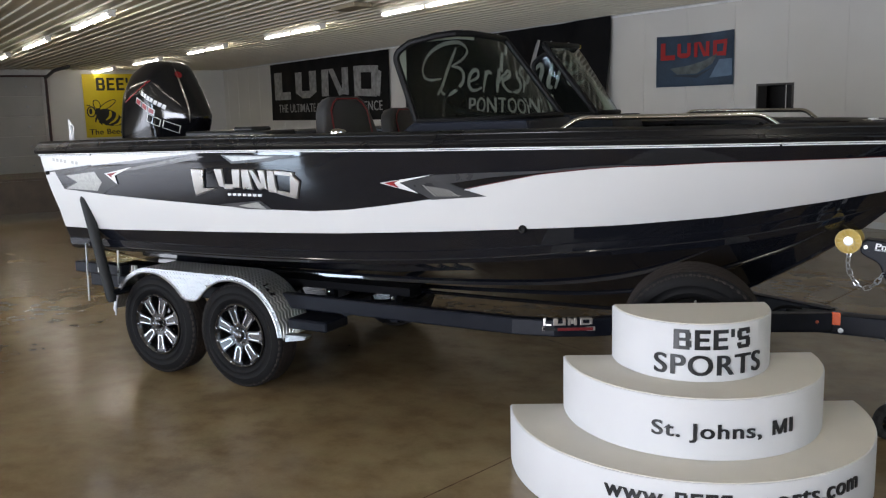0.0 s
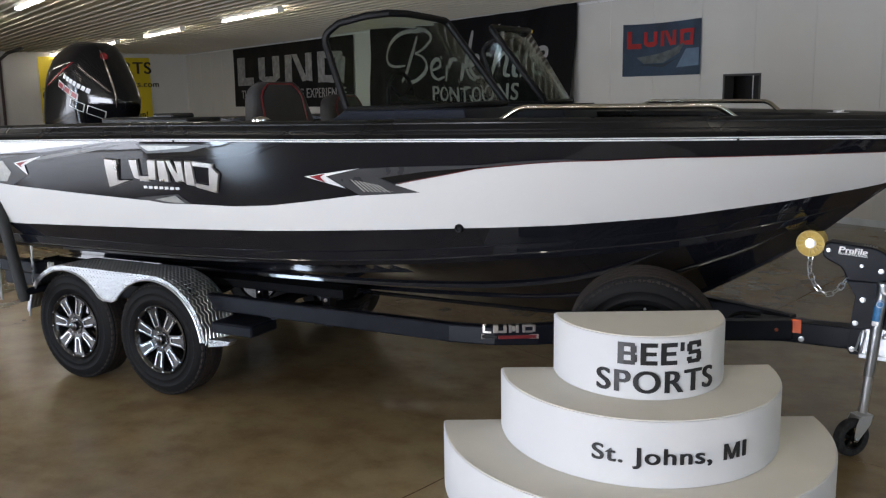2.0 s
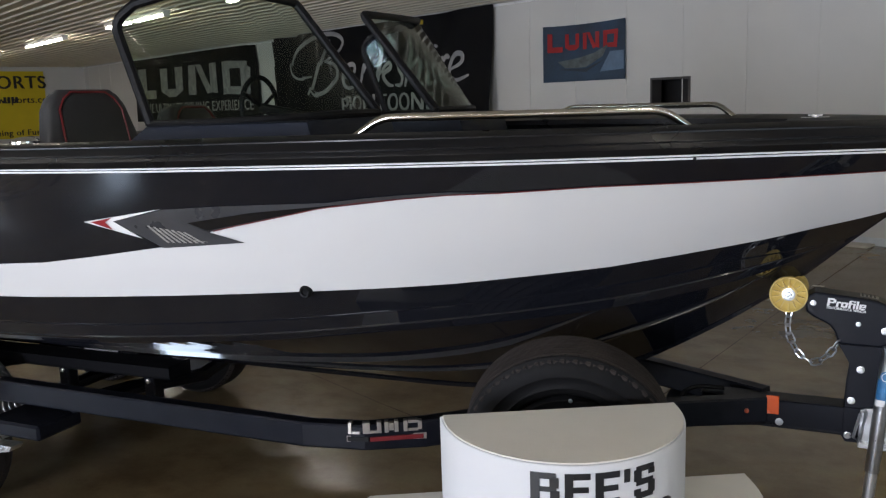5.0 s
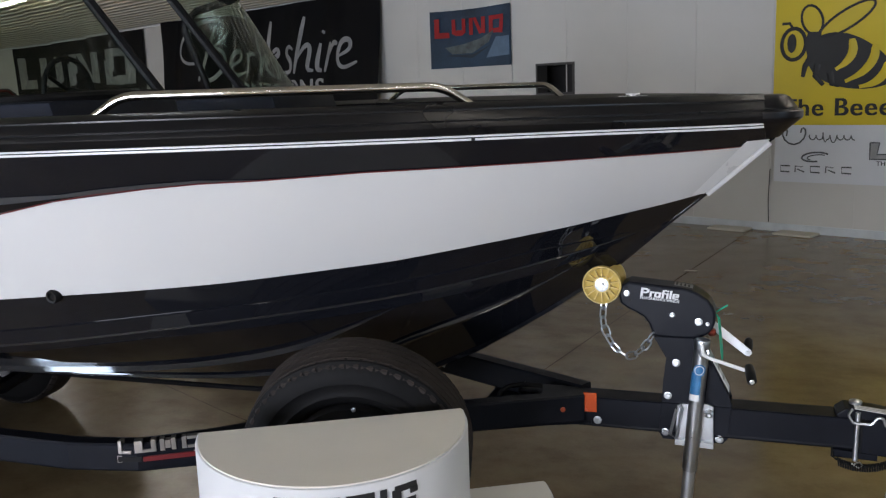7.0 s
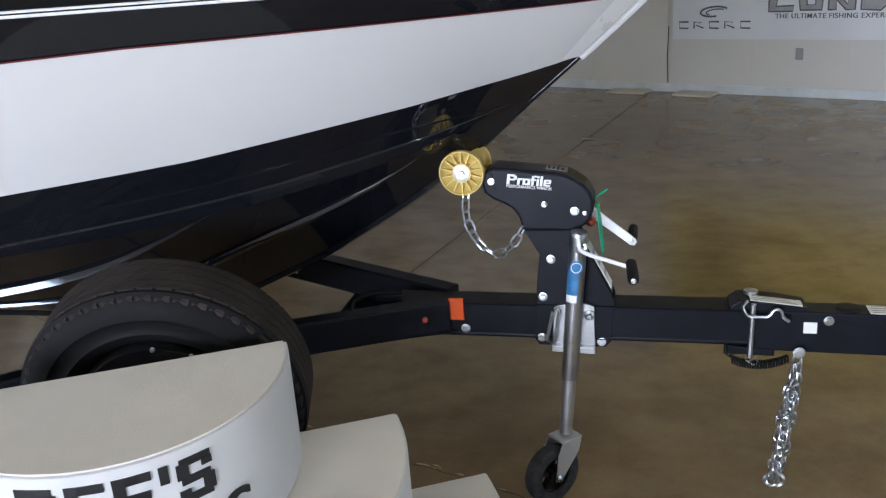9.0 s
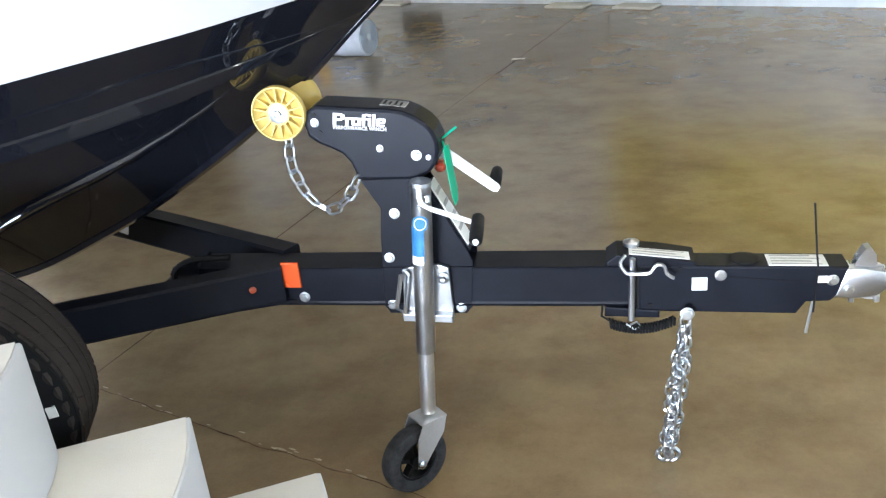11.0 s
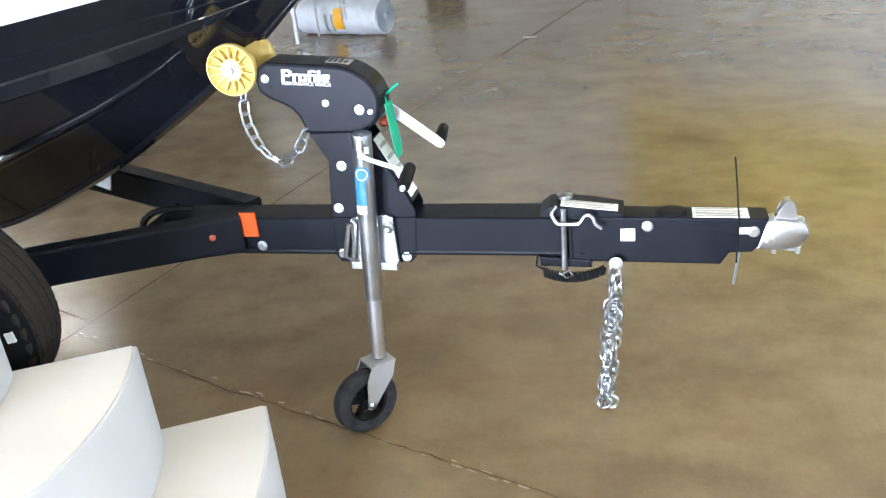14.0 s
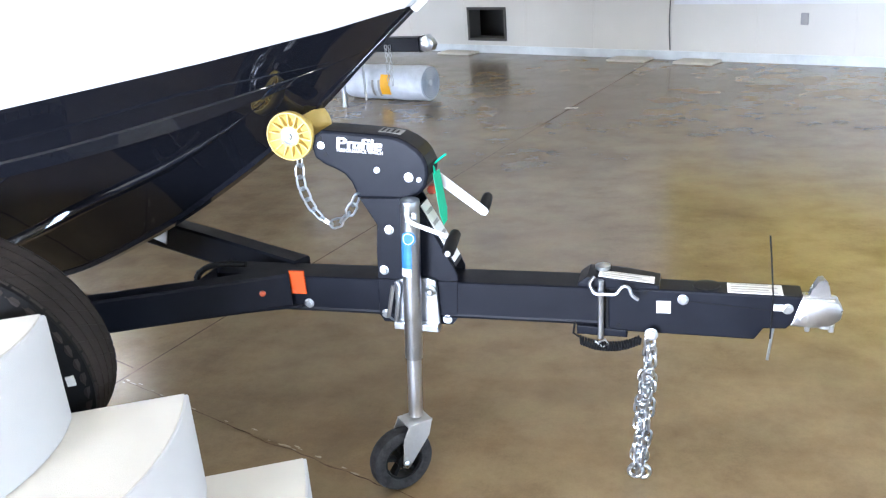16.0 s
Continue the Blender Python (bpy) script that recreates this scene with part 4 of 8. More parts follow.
def tier(half, depth, straight, z0, z1, du, dv):
    """One half-round step: a straight rear edge, short straight cheeks and an elliptic front."""
    poly = [(-half, -dv)] + [(-half * math.cos(math.pi * k / 48), straight + (depth - straight) * math.sin(math.pi * k / 48)) for k in range(49)] + [(half, -dv)]
    at = POD + PX * du + PY * dv
    if dv:
        poly[0], poly[-1] = (-half, 0.0), (half, 0.0)
    bm = bmesh.new()
    prism(bm, poly, at + Vector((0, 0, z0)), PX, PY, (0, 0, z1 - z0 - 0.004), 0.008)
    body = part("tier", bm, PODIUM, podium, smooth=True, sharp=40)
    bm = bmesh.new()
    prism(bm, [(x * (1 - 0.008 / half), 0.008 + y * (1 - 0.016 / depth)) for x, y in poly], at + Vector((0, 0, z1 - 0.004)), PX, PY, (0, 0, 0.004))
    part("tread", bm, PODIUM_TOP, body, "cream tread")
    return body


def wrap(bm, spec, s0, z, out=0.002):
    """Bend a flat mesh (x along, y up, z out) round the front of a tier."""
    half, depth, straight, z0, z1, du, dv = spec
    for v in bm.verts:
        t = (v.co.x + s0) / ((half + depth - straight) / 2)
        n = Vector((math.sin(t) / half, math.cos(t) / (depth - straight), 0)).normalized()
        x, y = half * math.sin(t) + n.x * (out + v.co.z), straight + (depth - straight) * math.cos(t) + n.y * (out + v.co.z)
        v.co = POD + PX * (du + x) + PY * (dv + y) + Vector((0, 0, z + v.co.y))


BLOCKS = {"b": ((0, 0, 0.32, 1), (0.32, 0.82, 0.88, 1), (0.32, 0.43, 0.9, 0.58), (0.32, 0, 0.9, 0.18), (0.66, 0.56, 0.97, 0.86), (0.68, 0.13, 1.0, 0.46)),
          "e": ((0, 0, 0.33, 1), (0.33, 0.81, 1, 1), (0.33, 0.42, 0.93, 0.59), (0.33, 0, 1, 0.19)),
          "s": ((0.1, 0.82, 0.95, 1), (0.0, 0.55, 0.33, 0.9), (0.1, 0.41, 0.9, 0.59), (0.67, 0.1, 1.0, 0.47), (0.08, 0, 0.9, 0.18), (0.0, 0.12, 0.3, 0.3), (0.68, 0.7, 0.97, 0.86)),
          "tick": ((0, 0.6, 1, 1),)}


def bars(row, h, gap, spec, s0, z, parent):
    """A row of plain notched blocks (shape, width), each bent round the tier."""
    x = -(sum(w for _, w in row) + gap * (len(row) - 1)) / 2
    for shape, w in row:
        bm = bmesh.new()
        for n, (x0, z0, x1, z1) in enumerate(BLOCKS[shape]):
            box(bm, (x + x0 * w, z0 * h, -0.001), (x + x1 * w, z1 * h, 0.001 + 0.0002 * n))
        wrap(bm, spec, s0, z)
        part("name_block", bm, LETTER, parent, "plain black block")
        x += w + gap


tiers = [tier(*spec) for spec in TIERS]
bars((("b", 0.08), ("e", 0.07), ("e", 0.07), ("tick", 0.018), ("s", 0.074)), 0.09, 0.0137, TIERS[2], 0.016, 0.697, tiers[2])
bars((("b", 0.052), ("e", 0.05), ("e", 0.05), ("s", 0.048)), 0.066, 0.01, TIERS[0], -0.13, 0.165, tiers[0])
for text, size, wide, k, s0, z in (("SPORTS", 0.129, 1.12, 2, 0.008, 0.583), ("St. Johns, MI", 0.0915, 1.27, 1, 0.012, 0.378), ("www.", 0.11, 1.0, 0, -0.405, 0.165), ("-sports.com", 0.11, 1.07, 0, 0.318, 0.165)):
    row = split(letters(text, size, 0.004, wide))
    if text.endswith("MI"):  # a plain upright M in the place of the font's
        x0, x1 = min(v.co.x for v in row[-2].verts), max(v.co.x for v in row[-2].verts)
        h, w = 0.69 * size, x1 - x0
        row[-2].free()
        row[-2] = bmesh.new()
        for n, quad in enumerate((((0, 0), (0.2, 0), (0.2, 1), (0, 1)), ((0.8, 0), (1, 0), (1, 1), (0.8, 1)), ((0.4, 0), (0.6, 0), (0.24, 1), (0.04, 1)), ((0.4, 0), (0.6, 0), (0.96, 1), (0.76, 1)))):
            prism(row[-2], [(x0 + a * w, b * h) for a, b in quad], (0, 0, 0), (1, 0, 0), (0, 1, 0), (0, 0, 0.002 + 0.0003 * n))
    for bm in row:
        wrap(bm, TIERS[k], s0, z, 0.0035)
        part("letter", bm, LETTER, tiers[k], "black letter")

# ---------------------------------------------------------------- trailer
TY = 0.985
TRAILER_AT = Vector((2.0, TY, 0.0))
trailer = thing("boat_trailer", TRAILER_AT, "black tandem-axle boat trailer with diamond-plate fenders", "trailer")
RIM_BLACK = worn("gloss_black_rim", (0.009, 0.009, 0.01), 0.14, vary=0.1, coat=0.4)
MILLED = worn("milled_aluminium", (0.62, 0.63, 0.65), 0.24, metal=1.0, vary=0.1)
STICKER = worn("white_sticker", (0.75, 0.75, 0.72), 0.5, vary=0.05, scale=30)
STICKER_INK = worn("sticker_print", (0.36, 0.35, 0.33), 0.5)


def diamond_plate(flat=False):
    m = material("diamond_plate_aluminium", (0.55, 0.56, 0.57), 0.35, 1.0)
    n, link, b = nodes_of(m)
    waves = []
    for turn in (45, -45):
        tc, mp, w = n.new("ShaderNodeTexCoord"), n.new("ShaderNodeMapping"), n.new("ShaderNodeTexBrick")
        mp.inputs["Rotation"].default_value = (0 if flat else radians(90), 0, radians(turn))
        link(tc.outputs["Object"], mp.inputs["Vector"])
        w.inputs["Scale"].default_value = 1.0
        w.inputs["Brick Width"].default_value, w.inputs["Row Height"].default_value = 0.042, 0.021
        w.inputs["Mortar Size"].default_value = 0.0078
        w.inputs["Mortar Smooth"].default_value = 0.6
        w.offset = 0.5
        link(mp.outputs[0], w.inputs["Vector"])
        waves.append(w.outputs["Fac"])
    inv = n.new("ShaderNodeMath")
    inv.operation = "MULTIPLY"
    link(waves[0], inv.inputs[0]), link(waves[1], inv.inputs[1])
    bump(m, inv.outputs[0], 1.0, 0.009)
    link(ramp(m, noise_node(m, coords(m), 8), ((0.3, 0.26), (0.7, 0.4))), b.inputs["Roughness"])
    return m


PLATE, PLATE_TOP = diamond_plate(), diamond_plate(True)


def loose(bm, mat, name, smooth=True, sharp=35):
    """A mesh for repeated parts, in its own coordinates."""
    ob = part(name, bm, mat, smooth=smooth, sharp=sharp)
    mesh = ob.data
    bpy.data.objects.remove(ob)
    return mesh


def put(name, mesh, parent, m, label=""):
    """Hang a shared mesh under a thing or part at the world pose m."""
    ob = new(name, mesh)
    ob.parent = parent
    root = parent
    base = Matrix.Identity(4)
    while root is not None:
        base = root.matrix_basis @ base
        root = root.parent
    ob.matrix_basis = base.inverted() @ m
    if label:
        ob["label"] = label
    return ob


# Tyre with ribs and tread blocks; the outer face looks along -y and lies at y = 0.
def tyre_mesh(R, W, rim):
    bm = bmesh.new()
    prof = [(rim, W * 0.9), (rim, W * 0.82), (rim + 0.02, W * 0.97), (R - 0.06, W), (R - 0.02, W * 0.93), (R, W * 0.86)]
    for k in range(4):
        c = W * (0.74 - 0.16 * k)
        prof += [(R, c + 0.0045), (R - 0.008, c + 0.003), (R - 0.008, c - 0.003), (R, c - 0.0045)]
    prof += [(R, W * 0.14), (R - 0.02, W * 0.07), (R - 0.035, 0.004), (R - 0.06, 0.0), (R - 0.065, 0.004), (rim + 0.045, 0.004), (rim + 0.04, 0.0), (rim + 0.02, 0.006), (rim, 0.03), (rim - 0.008, 0.05), (rim - 0.008, W * 0.9)]
    lathe(bm, [(r, h) for r, h in prof], (0, 0, 0), (0, 1, 0), 104, closed=True)
    # shoulder lugs: every second step of the shoulder stands proud
    for v in bm.verts:
        r = math.hypot(v.co.x, v.co.z)
        if R - 0.037 < r < R - 0.018 and (v.co.y < 0.03 or v.co.y > W * 0.88):
            k = round(math.atan2(v.co.x, v.co.z) / (2 * math.pi / 104))
            s = (r + (0.006 if k % 2 else -0.006)) / r
            v.co.x, v.co.z = v.co.x * s, v.co.z * s
    return loose(bm, RUBBER, "tyre", sharp=40)


TYRE = tyre_mesh(0.345, 0.2, 0.205)
TREAD_RUBBER = worn("dusty_tread_rubber", (0.032, 0.0265, 0.024), 0.7, vary=0.4, scale=9, grain=250, bumpy=0.1, spec=0.12)


def tread_mesh(R, W, n=50):
    """Continuous ribs between narrow grooves, faintly siped, with slotted shoulder blocks, just proud of the carcass."""
    bm = bmesh.new()
    for k, (c0, c1) in enumerate(((0.08, 0.205), (0.225, 0.375), (0.392, 0.535), (0.552, 0.69), (0.707, 0.82), (0.84, 0.93))):
        edge = k in (0, 5)
        gap = 0.09 if edge else 0.012
        for i in range(n):
            ring = []
            for drop in (0.008, 0.0):
                for e, c in ((0, c0), (1, c1)):
                    for s in (0, 1):
                        a = 2 * math.pi * (i + (gap if s == 0 else 1 - gap) + (0.0 if edge else 0.5 * e - 0.5 * (k % 2))) / n
                        outer = (k == 0 and e == 0) or (k == 5 and e == 1)
                        r = R + 0.003 - drop - (0.014 if outer else 0.0)
                        ring.append(bm.verts.new((r * math.sin(a), W * c, r * math.cos(a))))
            for q in ((4, 5, 7, 6), (0, 1, 5, 4), (2, 6, 7, 3), (0, 4, 6, 2), (1, 3, 7, 5)):
                bm.faces.new([ring[j] for j in q])
    bmesh.ops.recalc_face_normals(bm, faces=bm.faces)
    return loose(bm, TREAD_RUBBER, "tread", smooth=False)


TREAD = tread_mesh(0.345, 0.205)
bm = bmesh.new()
lathe(bm, [(0.2, 0.19), (0.205, 0.02), (0.213, 0.008), (0.205, 0.002), (0.192, 0.012), (0.18, 0.05), (0.178, 0.14), (0.06, 0.12), (0.06, 0.03), (0.05, 0.018), (0.0, 0.016)], (0, 0, 0), (0, 1, 0), 48)
RIM = loose(bm, RIM_BLACK, "rim")
bm = bmesh.new()
for k in range(7):
    m = Matrix.Rotation(2 * math.pi * (k + 0.25) / 7, 4, "Y")
    prism(bm, [(-0.028, 0.05), (0.028, 0.05), (0.034, 0.15), (0.046, 0.19), (-0.046, 0.19), (-0.034, 0.15)], (0, 0, 0), (1, 0, 0), (0, 0, 1), (0, 0.03, 0))
    fresh = [v for v in bm.verts if not v.tag]
    for v in fresh:
        v.co.y += 0.028 - 0.014 * (v.co.z / 0.19)
        v.co = m @ v.co
        v.tag = True
SPOKES = loose(bm, RIM_BLACK, "spokes", sharp=20)
bm = bmesh.new()
for x0, x1, z0, z1 in ((-0.026, -0.0165, 0.085, 0.172), (0.0165, 0.026, 0.085, 0.172), (-0.0185, 0.0185, 0.078, 0.084)):
    box(bm, (x0, 0.0, z0), (x1, 0.006, z1))
for v in bm.verts:
    v.co.x *= 0.75 + 0.5 * (v.co.z - 0.07) / 0.12
    v.co.y += 0.0225 - 0.014 * (v.co.z / 0.19)
INSERT = loose(bm, MILLED, "spoke_insert", smooth=False)
bm = bmesh.new()
lathe(bm, [(0.0045, 0.004), (0.0045, -0.003), (0.0, -0.005)], (0, 0, 0), (0, 1, 0), 8)
RIVET = loose(bm, MILLED, "rivet")
bm = bmesh.new()
lathe(bm, [(0.032, 0.02), (0.03, 0.0), (0.02, -0.006), (0.0, -0.007)], (0, 0, 0), (0, 1, 0), 20)
CAP = loose(bm, RIM_BLACK, "hub_cap")
for x in (0.0, 0.75):
    for y, turn in ((0.0, 0), (2 * TY, 180)):
        m = Matrix.Translation((x, y, 0.345)) @ Matrix.Rotation(radians(turn), 4, "Z") @ Matrix.Rotation(radians(8 + 20 * x), 4, "Y")
        wheel = put("wheel", TYRE, trailer, m, "black tyre on a machined black alloy rim")
        put("tread", TREAD, wheel, m, "dusty tread ribs")
        put("rim", RIM, wheel, m, "gloss black alloy rim")
        put("spokes", SPOKES, wheel, m)
        put("hub_cap", CAP, wheel, m)
        if turn == 0:
            for k in range(7):
                put("spoke_insert", INSERT, wheel, m @ Matrix.Rotation(2 * math.pi * (k + 0.25) / 7, 4, "Y"), "bare aluminium spoke insert")
            for k in range(14):
                put("rivet", RIVET, wheel, m @ Matrix.Rotation(2 * math.pi * k / 14, 4, "Y") @ Matrix.Translation((0, 0.008, 0.2)))
            for k in range(6):
                put("lug_nut", RIVET, wheel, m @ Matrix.Rotation(2 * math.pi * (k + 0.4) / 6, 4, "Y") @ Matrix.Translation((0, 0.016, 0.048)))

# Tandem fenders.
for y0, s in ((-0.025, 1), (2 * TY + 0.025, -1)):
    R = 0.405
    arch = [(-R * math.cos(radians(a)), 0.345 + R * math.sin(radians(a))) for a in range(12, 91, 6)] + [(0.75 + R * math.sin(radians(a)), 0.345 + R * math.cos(radians(a))) for a in range(0, 85, 6)]
    bm = bmesh.new()
    rows = []
    for x, z in arch:
        rows.append([bm.verts.new((x, y0 + s * d, z + h)) for d, h in ((0.0, -0.02), (0.0, -0.004), (0.008, 0.0), (0.27, 0.0), (0.27, -0.006), (0.01, -0.006))])
    for r0, r1 in zip(rows, rows[1:]):
        for k in range(6):
            bm.faces.new((r0[k], r0[(k + 1) % 6], r1[(k + 1) % 6], r1[k]))
    bm.faces.new(rows[0])
    bm.faces.new(rows[-1])
    fender = part("fender", bm, PLATE_TOP, trailer, "bright diamond-plate aluminium fender", smooth=True)
    r = 0.372
    cusp = math.degrees(math.acos(0.30 / r))
    low = [(-r * math.cos(radians(a)), 0.345 + r * math.sin(radians(a))) for a in range(6, int(180 - cusp) - 4, 6)]
    valley = [(0.30, 0.57), (0.34, 0.555), (0.41, 0.555), (0.45, 0.57)]
    low2 = [(0.75 - r * math.cos(radians(a)), 0.345 + r * math.sin(radians(a))) for a in range(int(cusp) + 6, 176, 6)]
    outer = [(x, z - 0.004) for x, z in arch]
    bm = bmesh.new()
    prism(bm, outer + (low + valley + low2)[::-1], (0, y0 - s * 0.004, 0), (1, 0, 0), (0, 0, 1), (0, s * 0.004, 0))
    part("fender_skirt", bm, PLATE, fender)
    bm = bmesh.new()
    tube(bm, [(x, y0 - s * 0.006, z) for x, z in low + valley + low2], 0.006, 6)
    part("fender_lip", bm, ZINC, fender, "rolled bright lip", smooth=True)
    bm = bmesh.new()
    box(bm, (1.17, min(y0 + s * 0.03, y0 + s * 0.26), 0.44), (1.47, max(y0 + s * 0.03, y0 + s * 0.26), 0.505), bevel=0.01)
    part("step_pad", bm, FRAME_BLACK, trailer, "black step in front of the fender")
    bm = bmesh.new()
    prism(bm, [(1.15, 0.355), (1.3, 0.38), (1.32, 0.405), (1.15, 0.4)], (0, y0 + s * 0.02, 0), (1, 0, 0), (0, 0, 1), (0, s * 0.06, 0))
    part("fender_bracket", bm, PLATE, trailer)

# Frame.
def rail_path(s):
    y = TY + s * 0.835
    return [(-0.8, y, 0.585), (2.66, y, 0.585), (2.88, TY + s * 0.795, 0.585), (3.06, TY + s * 0.69, 0.585), (3.3, TY + s * 0.475, 0.583), (3.74, TY + s * 0.262, 0.582), (3.97, TY + s * 0.146, 0.581), (4.165, TY + s * 0.048, 0.58)]


for s in (-1, 1):
    path = [Vector(p) for p in rail_path(s)]
    bm = bmesh.new()
    rows = []
    for i, p in enumerate(path):
        d = (path[min(i + 1, len(path) - 1)] - path[max(i - 1, 0)]).normalized()
        side = d.cross(Vector((0, 0, 1))).normalized()
        h, w = (0.046 if p.x < 3 else 0.05), 0.03
        rows.append([bm.verts.new(p + side * a * w + Vector((0, 0, b * h))) for a, b in ((-1, -0.85), (-0.85, -1), (0.85, -1), (1, -0.85), (1, 0.85), (0.85, 1), (-0.85, 1), (-1, 0.85))])
    for r0, r1 in zip(rows, rows[1:]):
        for k in range(8):
            bm.faces.new((r0[k], r0[(k + 1) % 8], r1[(k + 1) % 8], r1[k]))
    bm.faces.new(rows[0])
    bm.faces.new(rows[-1])
    part("frame_rail", bm, FRAME_BLACK, trailer, "black box-section frame rail")
bm = bmesh.new()
beam(bm, (3.945, 0.969, 0.57), (5.05, 0.969, 0.562), 0.078, 0.106)
part("tongue_beam", bm, FRAME_BLACK, trailer, "black box-section tongue")
bm = bmesh.new()
prism(bm, [(3.78, -0.24), (4.06, -0.11), (4.2, -0.06), (4.2, 0.06), (4.06, 0.11), (3.78, 0.24)], (0, TY, 0.522), (1, 0, 0), (0, 1, 0), (0, 0, 0.008))
part("gusset_plate", bm, FRAME_BLACK, trailer)
for x in (-0.72, -0.25, 0.375, 1.5):
    bm = bmesh.new()
    path = [(x, TY - 0.82, 0.55), (x, TY - 0.5, 0.52), (x, TY, 0.43), (x, TY + 0.5, 0.52), (x, TY + 0.82, 0.55)]
    tube(bm, path, 0.035, 8)
    part("cross_member", bm, FRAME_BLACK, trailer)
for x in (0.0, 0.75):
    bm = bmesh.new()
    rod(bm, (x, 0.12, 0.345), (x, 2 * TY - 0.12, 0.345), 0.035, 12)
    part("axle", bm, FRAME_BLACK, trailer)
for s in (-1, 1):
    bm = bmesh.new()
    beam(bm, (-0.72, YC + s * 0.62, 0.64), (1.85, YC + s * 0.62, 0.655), 0.12, 0.05)
    part("bunk", bm, worn("black_bunk_carpet", (0.006, 0.006, 0.007), 0.9, grain=300, bumpy=0.3, spec=0.08), trailer, "carpeted bunk board")
    for x in (-0.5, 0.4, 1.2, 1.7):
        bm = bmesh.new()
        box(bm, (x - 0.03, YC + s * 0.62 - 0.03, 0.44), (x + 0.03, YC + s * 0.62 + 0.03, 0.64), bevel=0.006)
        part("bunk_bracket", bm, FRAME_BLACK, trailer)
        bm = bmesh.new()
        lathe(bm, [(0.011, 0.0), (0.011, -0.008), (0.0, -0.012)], (x, YC + s * 0.62 - 0.03, 0.6), (0, 1, 0), 8)
        part("bracket_bolt", bm, BOLT, trailer)
# Rear corner: side bar with its red reflector, guide post and thin rods.
bm = bmesh.new()
box(bm, (-0.84, 0.02, 0.655), (-0.34, 0.1, 0.735), bevel=0.008)
part("rear_bar", bm, FRAME_BLACK, trailer)
bm = bmesh.new()
box(bm, (-0.85, 0.03, 0.662), (-0.838, 0.095, 0.728), bevel=0.003)
part("tail_reflector", bm, RED_VINYL, trailer, "red tail reflector")
bm = bmesh.new()
box(bm, (-0.58, 0.014, 0.67), (-0.52, 0.018, 0.72))
part("rear_sticker", bm, STICKER, trailer, "white sticker")
bm = bmesh.new()
tube(bm, [(-0.31, -0.1, 0.5), (-0.315, -0.1, 0.53), (-0.5, -0.1, 1.21), (-0.505, -0.1, 1.235)], [0.026, 0.036, 0.036, 0.026], 14)
part("guide_post", bm, worn("black_foam_sleeve", (0.012, 0.013, 0.013), 0.7, grain=200), trailer, "black padded guide post", smooth=True)
bm = bmesh.new()
rod(bm, (-0.31, -0.1, 0.56), (-0.31, 0.14, 0.56), 0.025, 10)
part("guide_arm", bm, FRAME_BLACK, trailer)
for x, y, z0 in ((-0.62, -0.05, 0.47), (-0.35, 0.0, 0.6)):
    bm = bmesh.new()
    rod(bm, (x, y, z0), (x + 0.02, y, 0.89), 0.007, 8)
    part("tie_rod", bm, ZINC, trailer, "thin bright rod")
for k, x in enumerate((-0.33, -0.3)):
    bm = bmesh.new()
    box(bm, (x, 0.1, 0.6), (x + 0.01, 0.12, 0.72))
    part("white_strip", bm, STICKER, trailer)

# Amber side marker, reflector and rail badge.
d = (Vector(rail_path(-1)[7]) - Vector(rail_path(-1)[6])).normalized()
nrm = Vector((d.y, -d.x, 0))


def on_rail(x, z, out):
    a, b = Vector(rail_path(-1)[6]), Vector(rail_path(-1)[7])
    p = a + (b - a) * ((x - a.x) / (b.x - a.x))
    return Vector((p.x, p.y, z)) + nrm * (0.031 + out)


bm = bmesh.new()
prism(bm, [(-0.023, -0.035), (0.023, -0.035), (0.023, 0.035), (-0.023, 0.035)], (4.196, 0.931, 0.6), (1, 0, 0), (0, 0, 1), (0, -0.01, 0), 0.003)
part("side_reflector", bm, ORANGE, trailer, "amber side reflector")
bm = bmesh.new()
lathe(bm, [(0.009, 0.0), (0.009, 0.004), (0.006, 0.005), (0.0, 0.006)], on_rail(4.095, 0.585, 0), nrm, 10)
part("marker_lamp", bm, worn("dull_amber_lens", (0.3, 0.05, 0.015), 0.35), trailer, "small amber marker lamp")
RED_DULL = worn("dull_red_enamel", (0.14, 0.012, 0.014), 0.35)


def along_rail(x):
    """Place and heading of the port rail's outer face at the length x."""
    path = [Vector(p) for p in rail_path(-1)]
    for a, b in zip(path, path[1:]):
        if a.x <= x <= b.x:
            d = (b - a).normalized()
            return a.lerp(b, (x - a.x) / (b.x - a.x)) + Vector((d.y, -d.x, 0)) * 0.03, d
    return path[0], Vector((1, 0, 0))


